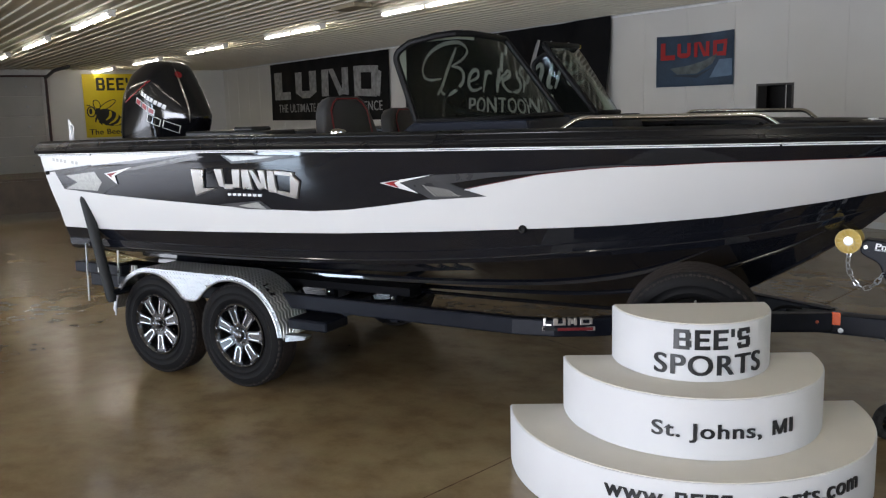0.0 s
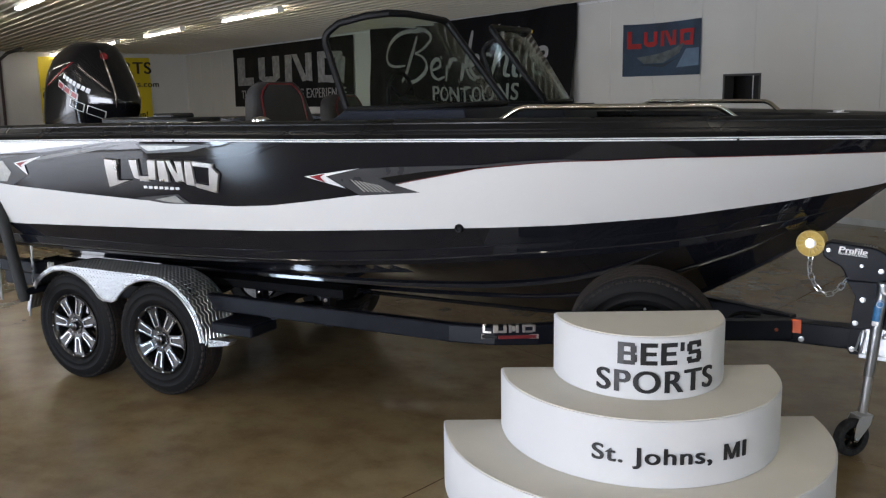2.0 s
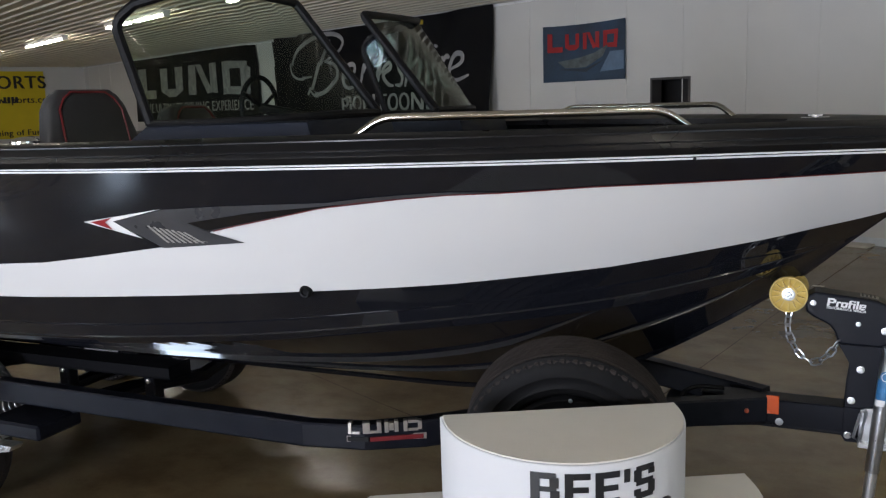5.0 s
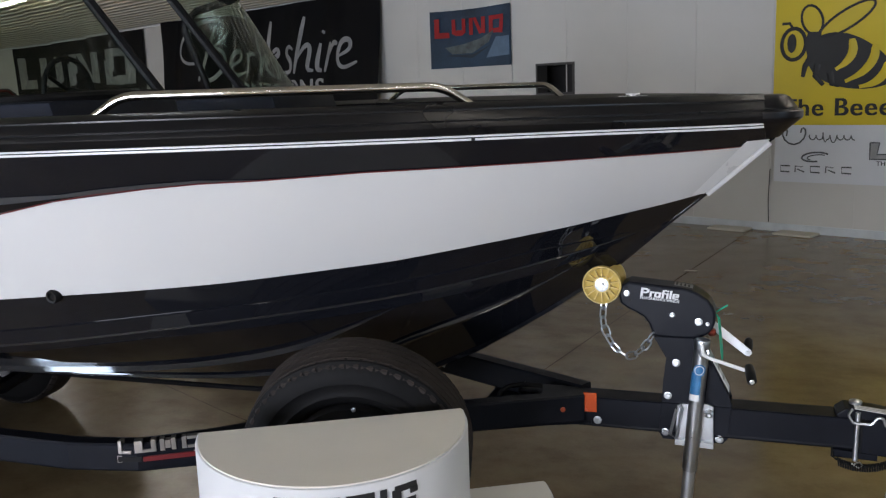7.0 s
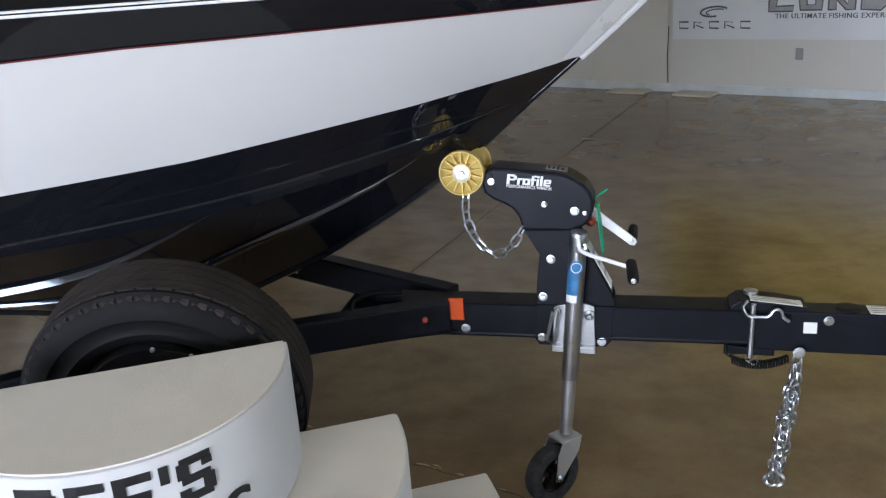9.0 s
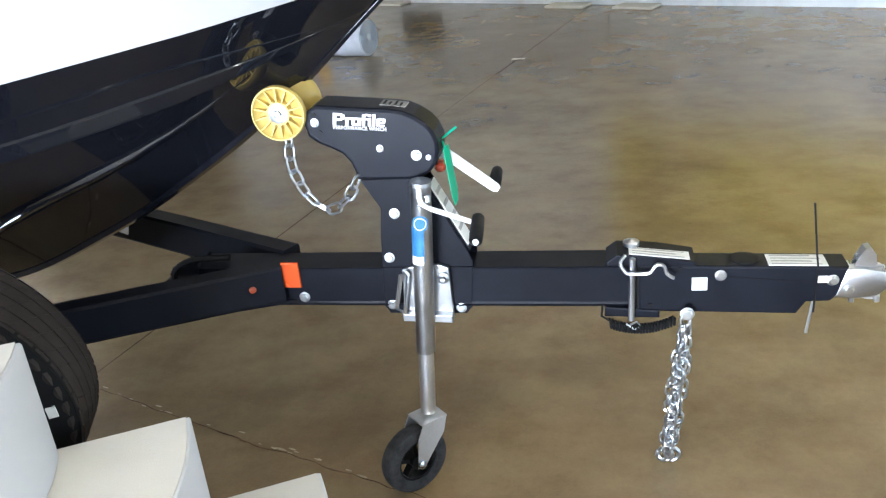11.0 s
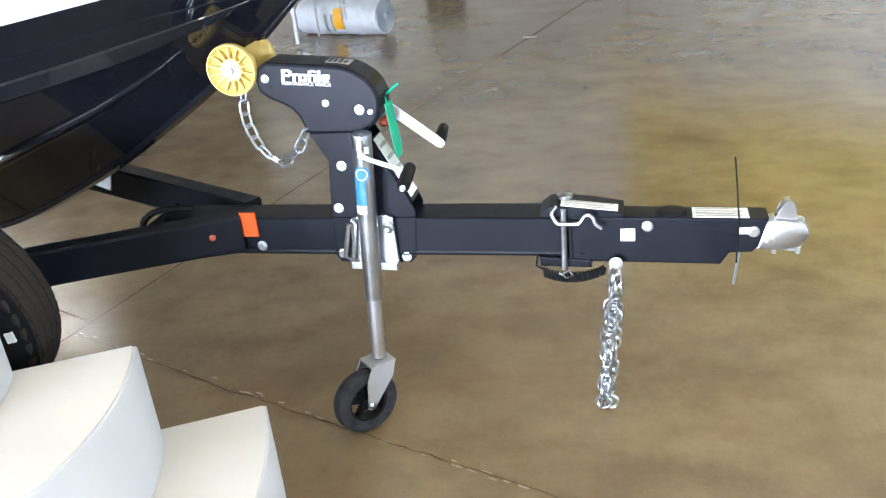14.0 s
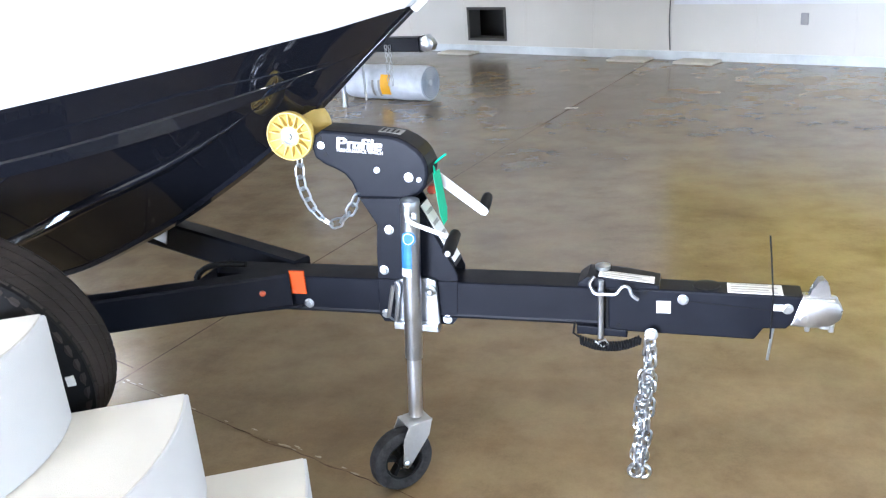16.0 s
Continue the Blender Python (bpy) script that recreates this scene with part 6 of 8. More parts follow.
part("bunk_gusset", bm, ZINC, trailer, "bright zinc gusset on the frame rail")

# Jack.
jack = thing("trailer_jack", (4.5, 0.86, 0.0), "zinc tongue jack with a rubber caster wheel", "jack")
JT, JB = Vector((4.5695, 0.871, 0.854)), Vector((4.52, 0.895, 0.215))
ax = (JB - JT).normalized()
bm = bmesh.new()
rod(bm, JT, JT + ax * 0.452, 0.0245, 20)
part("outer_tube", bm, ZINC, jack, "bright zinc jack tube", smooth=True)
bm = bmesh.new()
rod(bm, JT + ax * 0.442, JB, 0.02, 20)
part("inner_tube", bm, worn("pale_zinc", (0.7, 0.72, 0.74), 0.38, metal=1.0), jack, smooth=True)
bm = bmesh.new()
lathe(bm, [(0.0, -0.012), (0.025, -0.01), (0.026, 0.0)], JT, ax, 20)
part("tube_cap", bm, ZINC, jack, smooth=True)
BLUE = worn("blue_sticker", (0.04, 0.17, 0.36), 0.4, vary=0.3, scale=40)
bm = bmesh.new()
for z0, z1 in ((0.1, 0.19),):
    rows = []
    for i in (z0, z1):
        rows.append([bm.verts.new(JT + ax * i + 0.0252 * (math.cos(a) * Vector((1, 0, 0)) + math.sin(a) * Vector((0, -1, 0)))) for a in (radians(70 + 8 * k) for k in range(12))])
    for a, b, c, d in zip(rows[0], rows[0][1:], rows[1][1:], rows[1]):
        bm.faces.new((a, b, c, d))
st = part("jack_sticker", bm, BLUE, jack, "blue sticker", smooth=True)
for i, r, mat in ((0.09, 0.021, BLUE), (0.09, 0.016, WHITE_VINYL), (0.09, 0.0135, BLUE)):
    bm = bmesh.new()
    rings = []
    for rr in (r * 0.02, r):
        rings.append([bm.verts.new(JT + ax * (i + rr * math.sin(a)) + (0.0256 + 0.022 * (0.021 - r)) * (math.sin(rr * math.cos(a) / 0.0256) * Vector((1, 0, 0)) + math.cos(rr * math.cos(a) / 0.0256) * Vector((0, -1, 0)))) for a in (2 * math.pi * k / 24 for k in range(24))])
    for k in range(24):
        bm.faces.new((rings[0][k], rings[0][(k + 1) % 24], rings[1][(k + 1) % 24], rings[1][k]))
    bm.faces.new(rings[0])
    part("sticker_roundel", bm, mat, st, "round badge on the sticker", smooth=True)
bm = bmesh.new()
rows = []
for i in (0.175, 0.198):
    rows.append([bm.verts.new(JT + ax * i + 0.0256 * (math.cos(a) * Vector((1, 0, 0)) + math.sin(a) * Vector((0, -1, 0)))) for a in (radians(74 + 8 * k) for k in range(11))])
for a, b, c, d in zip(rows[0], rows[0][1:], rows[1][1:], rows[1]):
    bm.faces.new((a, b, c, d))
part("sticker_band", bm, WHITE_VINYL, st, "white band")
bm = bmesh.new()
tube(bm, arc_path([(4.57, 0.845, 0.852), (4.574, 0.825, 0.826), (4.6, 0.808, 0.819), (4.7, 0.765, 0.803), (4.716, 0.755, 0.801)], 0.012, 4), 0.0058, 8)
handle = part("jack_crank", bm, WHITE_TRIM, jack, "bright bent crank rod", smooth=True)
bm = bmesh.new()
tube(bm, [(4.713, 0.772, 0.812), (4.713, 0.766, 0.811), (4.716, 0.72, 0.806), (4.719, 0.672, 0.8), (4.72, 0.665, 0.799)], [0.009, 0.014, 0.0155, 0.0145, 0.01], 14)
part("crank_grip", bm, BLACK_PLASTIC, handle, "black grip", smooth=True)
bolt((4.72, 0.665, 0.799), 0.0065, jack)
bm = bmesh.new()
tube(bm, [(4.566, 0.84, 0.838), (4.57, 0.835, 0.822), (4.59, 0.838, 0.825), (4.588, 0.842, 0.838)], 0.009, 8)
part("crank_knuckle", bm, ZINC, jack, smooth=True)
bm = bmesh.new()
prism(bm, [(4.485, 0.495), (4.49, 0.615), (4.51, 0.625), (4.585, 0.63), (4.608, 0.622), (4.61, 0.49)], (0, 0.912, 0), (1, 0, 0), (0, 0, 1), (0, 0.014, 0), 0.002)
prism(bm, [(4.485, 0.485), (4.61, 0.48), (4.61, 0.5), (4.485, 0.505)], (0, 0.89, 0), (1, 0, 0), (0, 0, 1), (0, 0.036, 0), 0.002)
part("mount_plate", bm, ZINC, jack, "zinc swivel mount")
bm = bmesh.new()
tube(bm, [(4.49, 0.9, 0.61), (4.47, 0.895, 0.52), (4.49, 0.895, 0.505), (4.508, 0.9, 0.61), (4.5, 0.9, 0.62)], 0.006, 6)
part("pull_pin", bm, ZINC, jack, smooth=True)
bm = bmesh.new()
lathe(bm, [(0.015, 0.0), (0.015, 0.008), (0.008, 0.012), (0.006, 0.02)], (4.594, 0.912, 0.597), (0, -1, 0), 14)
part("mount_bolt", bm, ZINC, jack, smooth=True)
# Caster: a pressed fork and a solid rubber wheel, trailing to one side.
CM = Matrix.Translation((4.478, 0.851, 0.094)) @ Matrix.Rotation(radians(45), 4, "Z") @ Matrix.Scale(0.94, 4)
bm = bmesh.new()
lathe(bm, [(0.055, 0.022), (0.085, 0.024), (0.096, 0.02), (0.1, 0.008), (0.1, -0.008), (0.096, -0.02), (0.085, -0.024), (0.062, -0.022), (0.06, -0.008), (0.055, 0.0)], (0, 0, 0), (0, 1, 0), 40, closed=True)
bmesh.ops.transform(bm, matrix=CM, verts=bm.verts)
cw = part("caster_wheel", bm, worn("dusty_rubber", (0.032, 0.032, 0.034), 0.65, vary=0.7, scale=40, grain=180, bumpy=0.1, spec=0.2), jack, "dusty black rubber caster wheel", smooth=True)
bm = bmesh.new()
lathe(bm, [(0.022, 0.025), (0.022, -0.025), (0.01, -0.028)], (0, 0, 0), (0, 1, 0), 16)
for k in range(5):
    box(bm, (-0.006, -0.012, 0.015), (0.006, 0.012, 0.06), Matrix.Rotation(2 * math.pi * k / 5, 4, "Y"))
lathe(bm, [(0.062, 0.018), (0.062, -0.018), (0.055, -0.018), (0.055, 0.018)], (0, 0, 0), (0, 1, 0), 32, closed=True)
bmesh.ops.transform(bm, matrix=CM, verts=bm.verts)
part("wheel_core", bm, BLACK_PLASTIC, cw, "black spoked core", smooth=True)
bm = bmesh.new()
for s in (-1, 1):
    prism(bm, [(-0.012, -0.012), (0.012, -0.014), (0.085, 0.07), (0.098, 0.118), (0.02, 0.118), (0.0, 0.08)], (0, s * 0.034, 0), (1, 0, 0), (0, 0, 1), (0, s * 0.004, 0), 0.001)
box(bm, (0.018, -0.038, 0.114), (0.1, 0.038, 0.12), bevel=0.001)
bmesh.ops.transform(bm, matrix=CM, verts=bm.verts)
part("caster_fork", bm, worn("cast_zinc_fork", (0.62, 0.63, 0.64), 0.42, metal=0.9), jack, "grey pressed fork")
bm = bmesh.new()
lathe(bm, [(0.012, 0.0), (0.012, 0.006), (0.005, 0.01), (0.0, 0.01)], CM @ Vector((0, -0.038, 0)), CM.to_3x3() @ Vector((0, -1, 0)), 12)
part("axle_bolt", bm, ZINC, jack, smooth=True)

# Spare wheel standing against the frame rail.
SPARE = Matrix.Translation((3.603, 0.235, 0.595)) @ Matrix.Rotation(radians(14), 4, "Z") @ Matrix.Rotation(radians(11), 4, "X")
spare = thing("spare_wheel", SPARE.translation, "black spare tyre bolted beside the trailer frame", "spare wheel")
put("tyre", TYRE, spare, SPARE, "black ribbed tyre")
put("tread", TREAD, spare, SPARE, "dusty brown tread ribs")
bm = bmesh.new()
lathe(bm, [(0.205, 0.05), (0.204, 0.02), (0.196, 0.008), (0.17, 0.01), (0.13, 0.022), (0.1, 0.014), (0.08, 0.012), (0.035, 0.012), (0.03, -0.002), (0.0, -0.004)], (0, 0, 0), (0, 1, 0), 48)
bmesh.ops.transform(bm, matrix=SPARE, verts=bm.verts)
part("wheel_disc", bm, BLACK_PLASTIC, spare, "matte black steel wheel disc", smooth=True)
bm = bmesh.new()
box(bm, (-0.009, 0.0, -0.013), (0.009, 0.006, 0.013), SPARE @ Matrix.Translation((0.312, 0.0, 0.01)) @ Matrix.Rotation(radians(12), 4, "Z"))
part("tyre_sticker", bm, STICKER, spare, "small white sticker")
bm = bmesh.new()
rod(bm, SPARE @ Vector((0, 0.1, 0)), SPARE @ Vector((0, 0.34, 0)), 0.025, 10)
part("spare_bracket", bm, FRAME_BLACK, trailer)
for k in range(5):
    p = SPARE @ Vector((0.057 * math.cos(k * 1.257), 0.009, 0.057 * math.sin(k * 1.257)))
    bolt(p, 0.009, spare)
for x in (0.015, 0.1):
    bolt(SPARE @ Vector((x, 0.008, math.sqrt(0.197**2 - x * x))), 0.006, spare)

# ---------------------------------------------------------------- ceiling lights
TUBE = bpy.data.materials.new("fluorescent_tube")
TUBE.use_nodes = True
tb = TUBE.node_tree.nodes["Principled BSDF"]
tb.inputs["Base Color"].default_value = (0.9, 0.9, 0.88, 1)
tb.inputs["Emission Color"].default_value = (1.0, 0.95, 0.87, 1)
tb.inputs["Emission Strength"].default_value = TUBE_POWER
FIXTURE = worn("white_enamel_fixture", (0.75, 0.73, 0.68), 0.4, vary=0.03)


def strip_light():
    """An 8-foot twin strip: an enamel channel with two tubes end to end, along x."""
    f = thing("strip_light", (0, 0, 0), "white eight-foot fluorescent strip light on the ceiling", "ceiling light", "strip lights on the ceiling")
    bm = bmesh.new()
    prism(bm, [(-0.07, 0.0), (0.07, 0.0), (0.04, -0.05), (-0.04, -0.05)], (-1.22, 0, 0), (0, 1, 0), (0, 0, 1), (2.44, 0, 0))
    part("channel", bm, FIXTURE, f)
    for x0, x1 in ((-1.2, -0.02), (0.02, 1.2)):
        for y in (-0.035, 0.035):
            bm = bmesh.new()
            rod(bm, (x0 + 0.03, y, -0.07), (x1 - 0.03, y, -0.07), 0.0127, 10)
            part("tube", bm, TUBE, f, "lit fluorescent tube", smooth=True)
        for x in (x0, x1):
            bm = bmesh.new()
            box(bm, (x - 0.015, -0.055, -0.1), (x + 0.015, 0.055, -0.045), bevel=0.004)
            part("lamp_holder", bm, FIXTURE, f)
    return f


# Rows at v -2.0 and -5.8 are unseen, added for their light.
SPOTS = [(u, 5.5) for u in (-23.2, -18.55, -13.9, -9.25, -4.75, 4.7, 9.35)] + [(u, 1.76) for u in (-17.7, -13.1, -8.5, -3.85, 5.4, 10.0)] + [(u, -2.0) for u in (-13.1, -8.5, -3.85, 0.8, 5.4, 10.0)] + [(u, -5.8) for u in (-6.5, 0.2, 6.8)]
first = strip_light()
for i, (u, v) in enumerate(SPOTS):
    m = Matrix.Translation(room(u, v, CEIL - 0.008)) @ Matrix.Rotation(radians(TURN), 4, "Z")
    if i == 0:
        first.matrix_basis = m
    else:
        copy_thing(first, m)
bm = bmesh.new()
room_box(bm, -5.9, -5.2, 4.55, 4.85, CEIL - 0.07, CEIL - 0.006, 0.01)
solo("ceiling_vent", bm, worn("tan_vent", (0.3, 0.25, 0.17), 0.6), "tan ceiling vent cover", "vent")

# ---------------------------------------------------------------- banners on the walls
CLOTH_BLACK = worn("black_banner_cloth", (0.005, 0.005, 0.006), 0.62, vary=0.3, scale=2, grain=120, spec=0.14)
CLOTH_YELLOW = worn("yellow_banner_vinyl", (0.64, 0.49, 0.012), 0.45, vary=0.06, scale=2)
CLOTH_WHITE = worn("white_banner_vinyl", (0.68, 0.7, 0.73), 0.5, vary=0.05, scale=2)
INK_GREY = worn("grey_print", (0.3, 0.3, 0.3), 0.5, vary=0.25, scale=6)
INK_BLACK = worn("black_print", (0.012, 0.012, 0.012), 0.5)
INK_SILVER = worn("silver_print", (0.27, 0.27, 0.27), 0.5, vary=0.55, scale=7)


class Sheet:
    """A hung banner on a wall: it hangs in the plane at + a*ax + z, with folds, and prints can be laid on it."""

    def __init__(self, name, at, ax, width, height, mat, label, fold=0.02, sag=0.0, seed=0.0):
        self.at, self.ax, self.w, self.h, self.fold, self.sag, self.seed = Vector(at), Vector(ax), width, height, fold, sag, seed
        self.out = Vector((ax[1], -ax[0], 0))
        self.root = thing(name, self.at, label, "banner")
        bm = bmesh.new()
        nx, nz = max(10, int(width / 0.12)), max(6, int(height / 0.12))
        g = [[bm.verts.new(self.point(width * i / nx, height * j / nz)) for j in range(nz + 1)] for i in range(nx + 1)]
        for a, b in zip(g, g[1:]):
            for p, q, r, s in zip(a, a[1:], b[1:], b):
                bm.faces.new((p, q, r, s))
        bmesh.ops.recalc_face_normals(bm, faces=bm.faces)
        part("cloth", bm, mat, self.root, smooth=True)

    def point(self, a, z, out=0.0):
        t, h = a / self.w, z / self.h
        d = 0.03 + self.fold * (0.5 + 0.5 * noise.noise((a * 1.6 + self.seed, z * 0.7 - a * 0.5, self.seed))) * (1.15 - 0.5 * h)
        z -= self.sag * 4 * t * (1 - t) * h
        return self.at + self.ax * a + Vector((0, 0, z)) + self.out * (d + out)

    def print(self, bm, mat, name="print", label=""):
        """Lay a flat mesh (x along, y up) on the cloth."""
        bmesh.ops.subdivide_edges(bm, edges=[e for e in bm.edges if e.calc_length() > 0.3], cuts=3, use_grid_fill=True)
        for v in bm.verts:
            v.co = self.point(v.co.x, v.co.y, 0.012 + max(0, v.co.z))
        part(name, bm, mat, self.root, label)

    def poly(self, pts, mat, name="print", label=""):
        bm = bmesh.new()
        bm.faces.new([bm.verts.new((x, y, 0)) for x, y in pts])
        self.print(bm, mat, name, label)

    def text(self, s, size, x, y, mat):
        for bm in split(letters(s, size, 0.002)):
            bmesh.ops.translate(bm, verts=bm.verts, vec=(x, y, 0))
            self.print(bm, mat, "letter", "printed letter")

    def stroke(self, pts, r, mat):
        bm = bmesh.new()
        tube(bm, [(x, y, 0.004) for x, y in pts], r, 6, flat=1.0)
        for v in bm.verts:
            v.co = self.point(v.co.x, v.co.y, 0.012 + v.co.z * 0.15)
        part("flourish", bm, mat, self.root, "printed script flourish")


def arc_pts(pts):
    """A rounder run through a few points."""
    out = [Vector((*p, 0)) for p in pts]
    for _ in range(2):
        out = [out[0]] + [q for a, b in zip(out, out[1:]) for q in (a.lerp(b, 0.25), a.lerp(b, 0.75))] + [out[-1]]
    return [(p.x, p.y) for p in out]


def rear(u, z):
    return room(u + REAR_0, WALL_V, z)


# Black banner with a silver block mark and its slogan.
b = Sheet("wall_banner", rear(-15.45, 1.53), RU, 7.2, 1.72, CLOTH_BLACK, "black wall banner with silver block mark and slogan", 0.05, 0.0, 1.0)
for pts in ([(0.3, 1.45), (0.85, 1.45), (0.85, 0.85), (1.45, 0.85), (1.45, 0.62), (0.3, 0.62)], [(1.8, 1.4), (2.25, 1.4), (2.25, 0.66), (1.8, 0.8)], [(2.25, 0.85), (2.75, 0.85), (2.75, 0.64), (2.25, 0.64)], [(2.75, 1.4), (3.2, 1.4), (3.2, 0.8), (2.75, 0.66)],
            [(3.55, 1.4), (3.95, 1.4), (3.95, 0.66), (3.55, 0.66)], [(3.95, 1.4), (4.25, 1.4), (4.85, 0.7), (4.55, 0.66)], [(4.75, 1.4), (5.1, 1.4), (5.1, 0.66), (4.75, 0.7)], [(5.4, 1.4), (5.8, 1.4), (5.8, 0.62), (5.4, 0.62)], [(5.8, 1.4), (6.7, 1.36), (6.7, 1.2), (5.8, 1.22)], [(6.35, 1.36), (6.85, 1.2), (6.75, 0.58), (6.35, 0.66)], [(5.8, 0.8), (6.5, 0.78), (6.6, 0.58), (5.8, 0.62)]):
    b.poly(pts, INK_SILVER)
b.text("THE ULTIMATE FISHING EXPERIENCE", 0.35, 3.7, 0.24, INK_SILVER)
# Black banner with a script mark.
b = Sheet("wall_banner", rear(-7.35, 1.55), RU, 6.7, 1.75, CLOTH_BLACK, "black wall banner with grey script and capitals", 0.22, 0.03, 5.0)
SCRIPT = (((1.55, 1.25), (0.6, 1.15), (0.1, 1.9), (0.5, 3.0), (1.6, 3.75), (2.9, 3.85), (3.7, 3.3), (3.3, 2.5), (2.35, 2.1)), ((2.7, 3.4), (2.2, 2.3), (1.7, 0.7), (1.2, 0.1)), ((2.35, 2.1), (3.25, 1.85), (3.3, 0.9), (2.5, 0.1), (1.8, 0.05), (1.5, 0.45)),
          ((3.6, 0.9), (4.2, 1.2), (4.2, 1.75), (3.8, 1.7), (3.5, 0.8), (3.75, 0.2), (4.4, 0.5)), ((4.5, 0.15), (4.85, 1.7)), ((4.7, 1.0), (5.0, 1.7), (5.3, 1.55)), ((5.4, 0.15), (6.05, 3.2)), ((5.6, 0.9), (6.2, 1.75), (6.35, 1.3), (5.75, 1.0), (6.05, 0.3), (6.4, 0.25)),
          ((7.15, 1.5), (6.85, 1.75), (6.7, 1.25), (7.05, 0.8), (6.95, 0.2), (6.5, 0.3)), ((7.2, 0.15), (7.85, 3.2)), ((7.4, 0.9), (7.9, 1.75), (8.1, 1.5), (7.85, 0.3), (8.15, 0.25)), ((8.5, 1.7), (8.25, 0.35), (8.5, 0.2)), ((8.62, 2.2), (8.66, 2.36)), ((8.65, 0.15), (9.0, 1.7)), ((8.85, 1.0), (9.2, 1.7), (9.45, 1.55)),
          ((9.5, 0.9), (10.05, 1.2), (10.05, 1.75), (9.65, 1.7), (9.4, 0.8), (9.65, 0.2), (10.3, 0.55)))
for k, pts in enumerate(SCRIPT):
    run = arc_pts([(0.66 + 0.535 * x, 0.5 + 0.31 * y) for x, y in pts])
    b.stroke(run, [(0.016 + 0.03 * math.sin(math.pi * (i + 0.5) / len(run))) * (1.25 if k in (1, 6, 9) else 1.0) for i in range(len(run))], INK_GREY)
b.text("PONTOONS", 0.46, 3.9, 0.12, INK_GREY)
# Small blue poster with a red block mark over the outline of a boat.
b = Sheet("wall_poster", rear(0.38, 2.02), RU, 1.54, 0.83, worn("blue_poster", (0.018, 0.042, 0.075), 0.5, vary=0.6, scale=1.6, grain=40), "blue wall poster of a boat under red block letters", 0.015, 0.02, 2.0)
RED_INK = worn("red_print", (0.34, 0.012, 0.014), 0.5, vary=0.15)
for pts in ([(0.1, 0.72), (0.2, 0.72), (0.2, 0.52), (0.4, 0.52), (0.4, 0.44), (0.1, 0.44)], [(0.45, 0.7), (0.52, 0.7), (0.53, 0.46), (0.45, 0.5)], [(0.53, 0.54), (0.65, 0.54), (0.65, 0.46), (0.53, 0.46)], [(0.65, 0.7), (0.72, 0.7), (0.72, 0.5), (0.65, 0.46)], [(0.79, 0.7), (0.86, 0.7), (0.86, 0.46), (0.79, 0.46)], [(0.86, 0.7), (0.92, 0.7), (1.04, 0.48), (0.98, 0.46)], [(1.02, 0.7), (1.09, 0.7), (1.09, 0.46), (1.02, 0.48)], [(1.16, 0.7), (1.23, 0.7), (1.23, 0.46), (1.16, 0.46)], [(1.23, 0.7), (1.42, 0.7), (1.42, 0.64), (1.23, 0.64)], [(1.36, 0.66), (1.42, 0.66), (1.4, 0.44), (1.34, 0.48)], [(1.23, 0.52), (1.36, 0.52), (1.38, 0.45), (1.23, 0.46)]):
    b.poly(pts, RED_INK)
b.poly([(0.3, 0.3), (0.45, 0.2), (0.85, 0.2), (1.15, 0.34), (1.25, 0.5), (1.0, 0.4), (0.7, 0.34)], worn("boat_print", (0.09, 0.11, 0.11), 0.5, vary=0.6, scale=9))
b.poly([(0.32, 0.18), (0.85, 0.13), (1.2, 0.3), (0.85, 0.18), (0.45, 0.19)], worn("boat_shade_print", (0.02, 0.03, 0.045), 0.5))
b.poly([(1.1, 0.12), (1.52, 0.14), (1.52, 0.4), (1.28, 0.4)], worn("sky_print", (0.12, 0.19, 0.28), 0.5, vary=0.3, scale=4))


def band_widths(pts):
    return [0.012 + 0.033 * math.sin(math.pi * min(0.93, 0.12 + k / (len(pts) - 1))) for k in range(len(pts))]


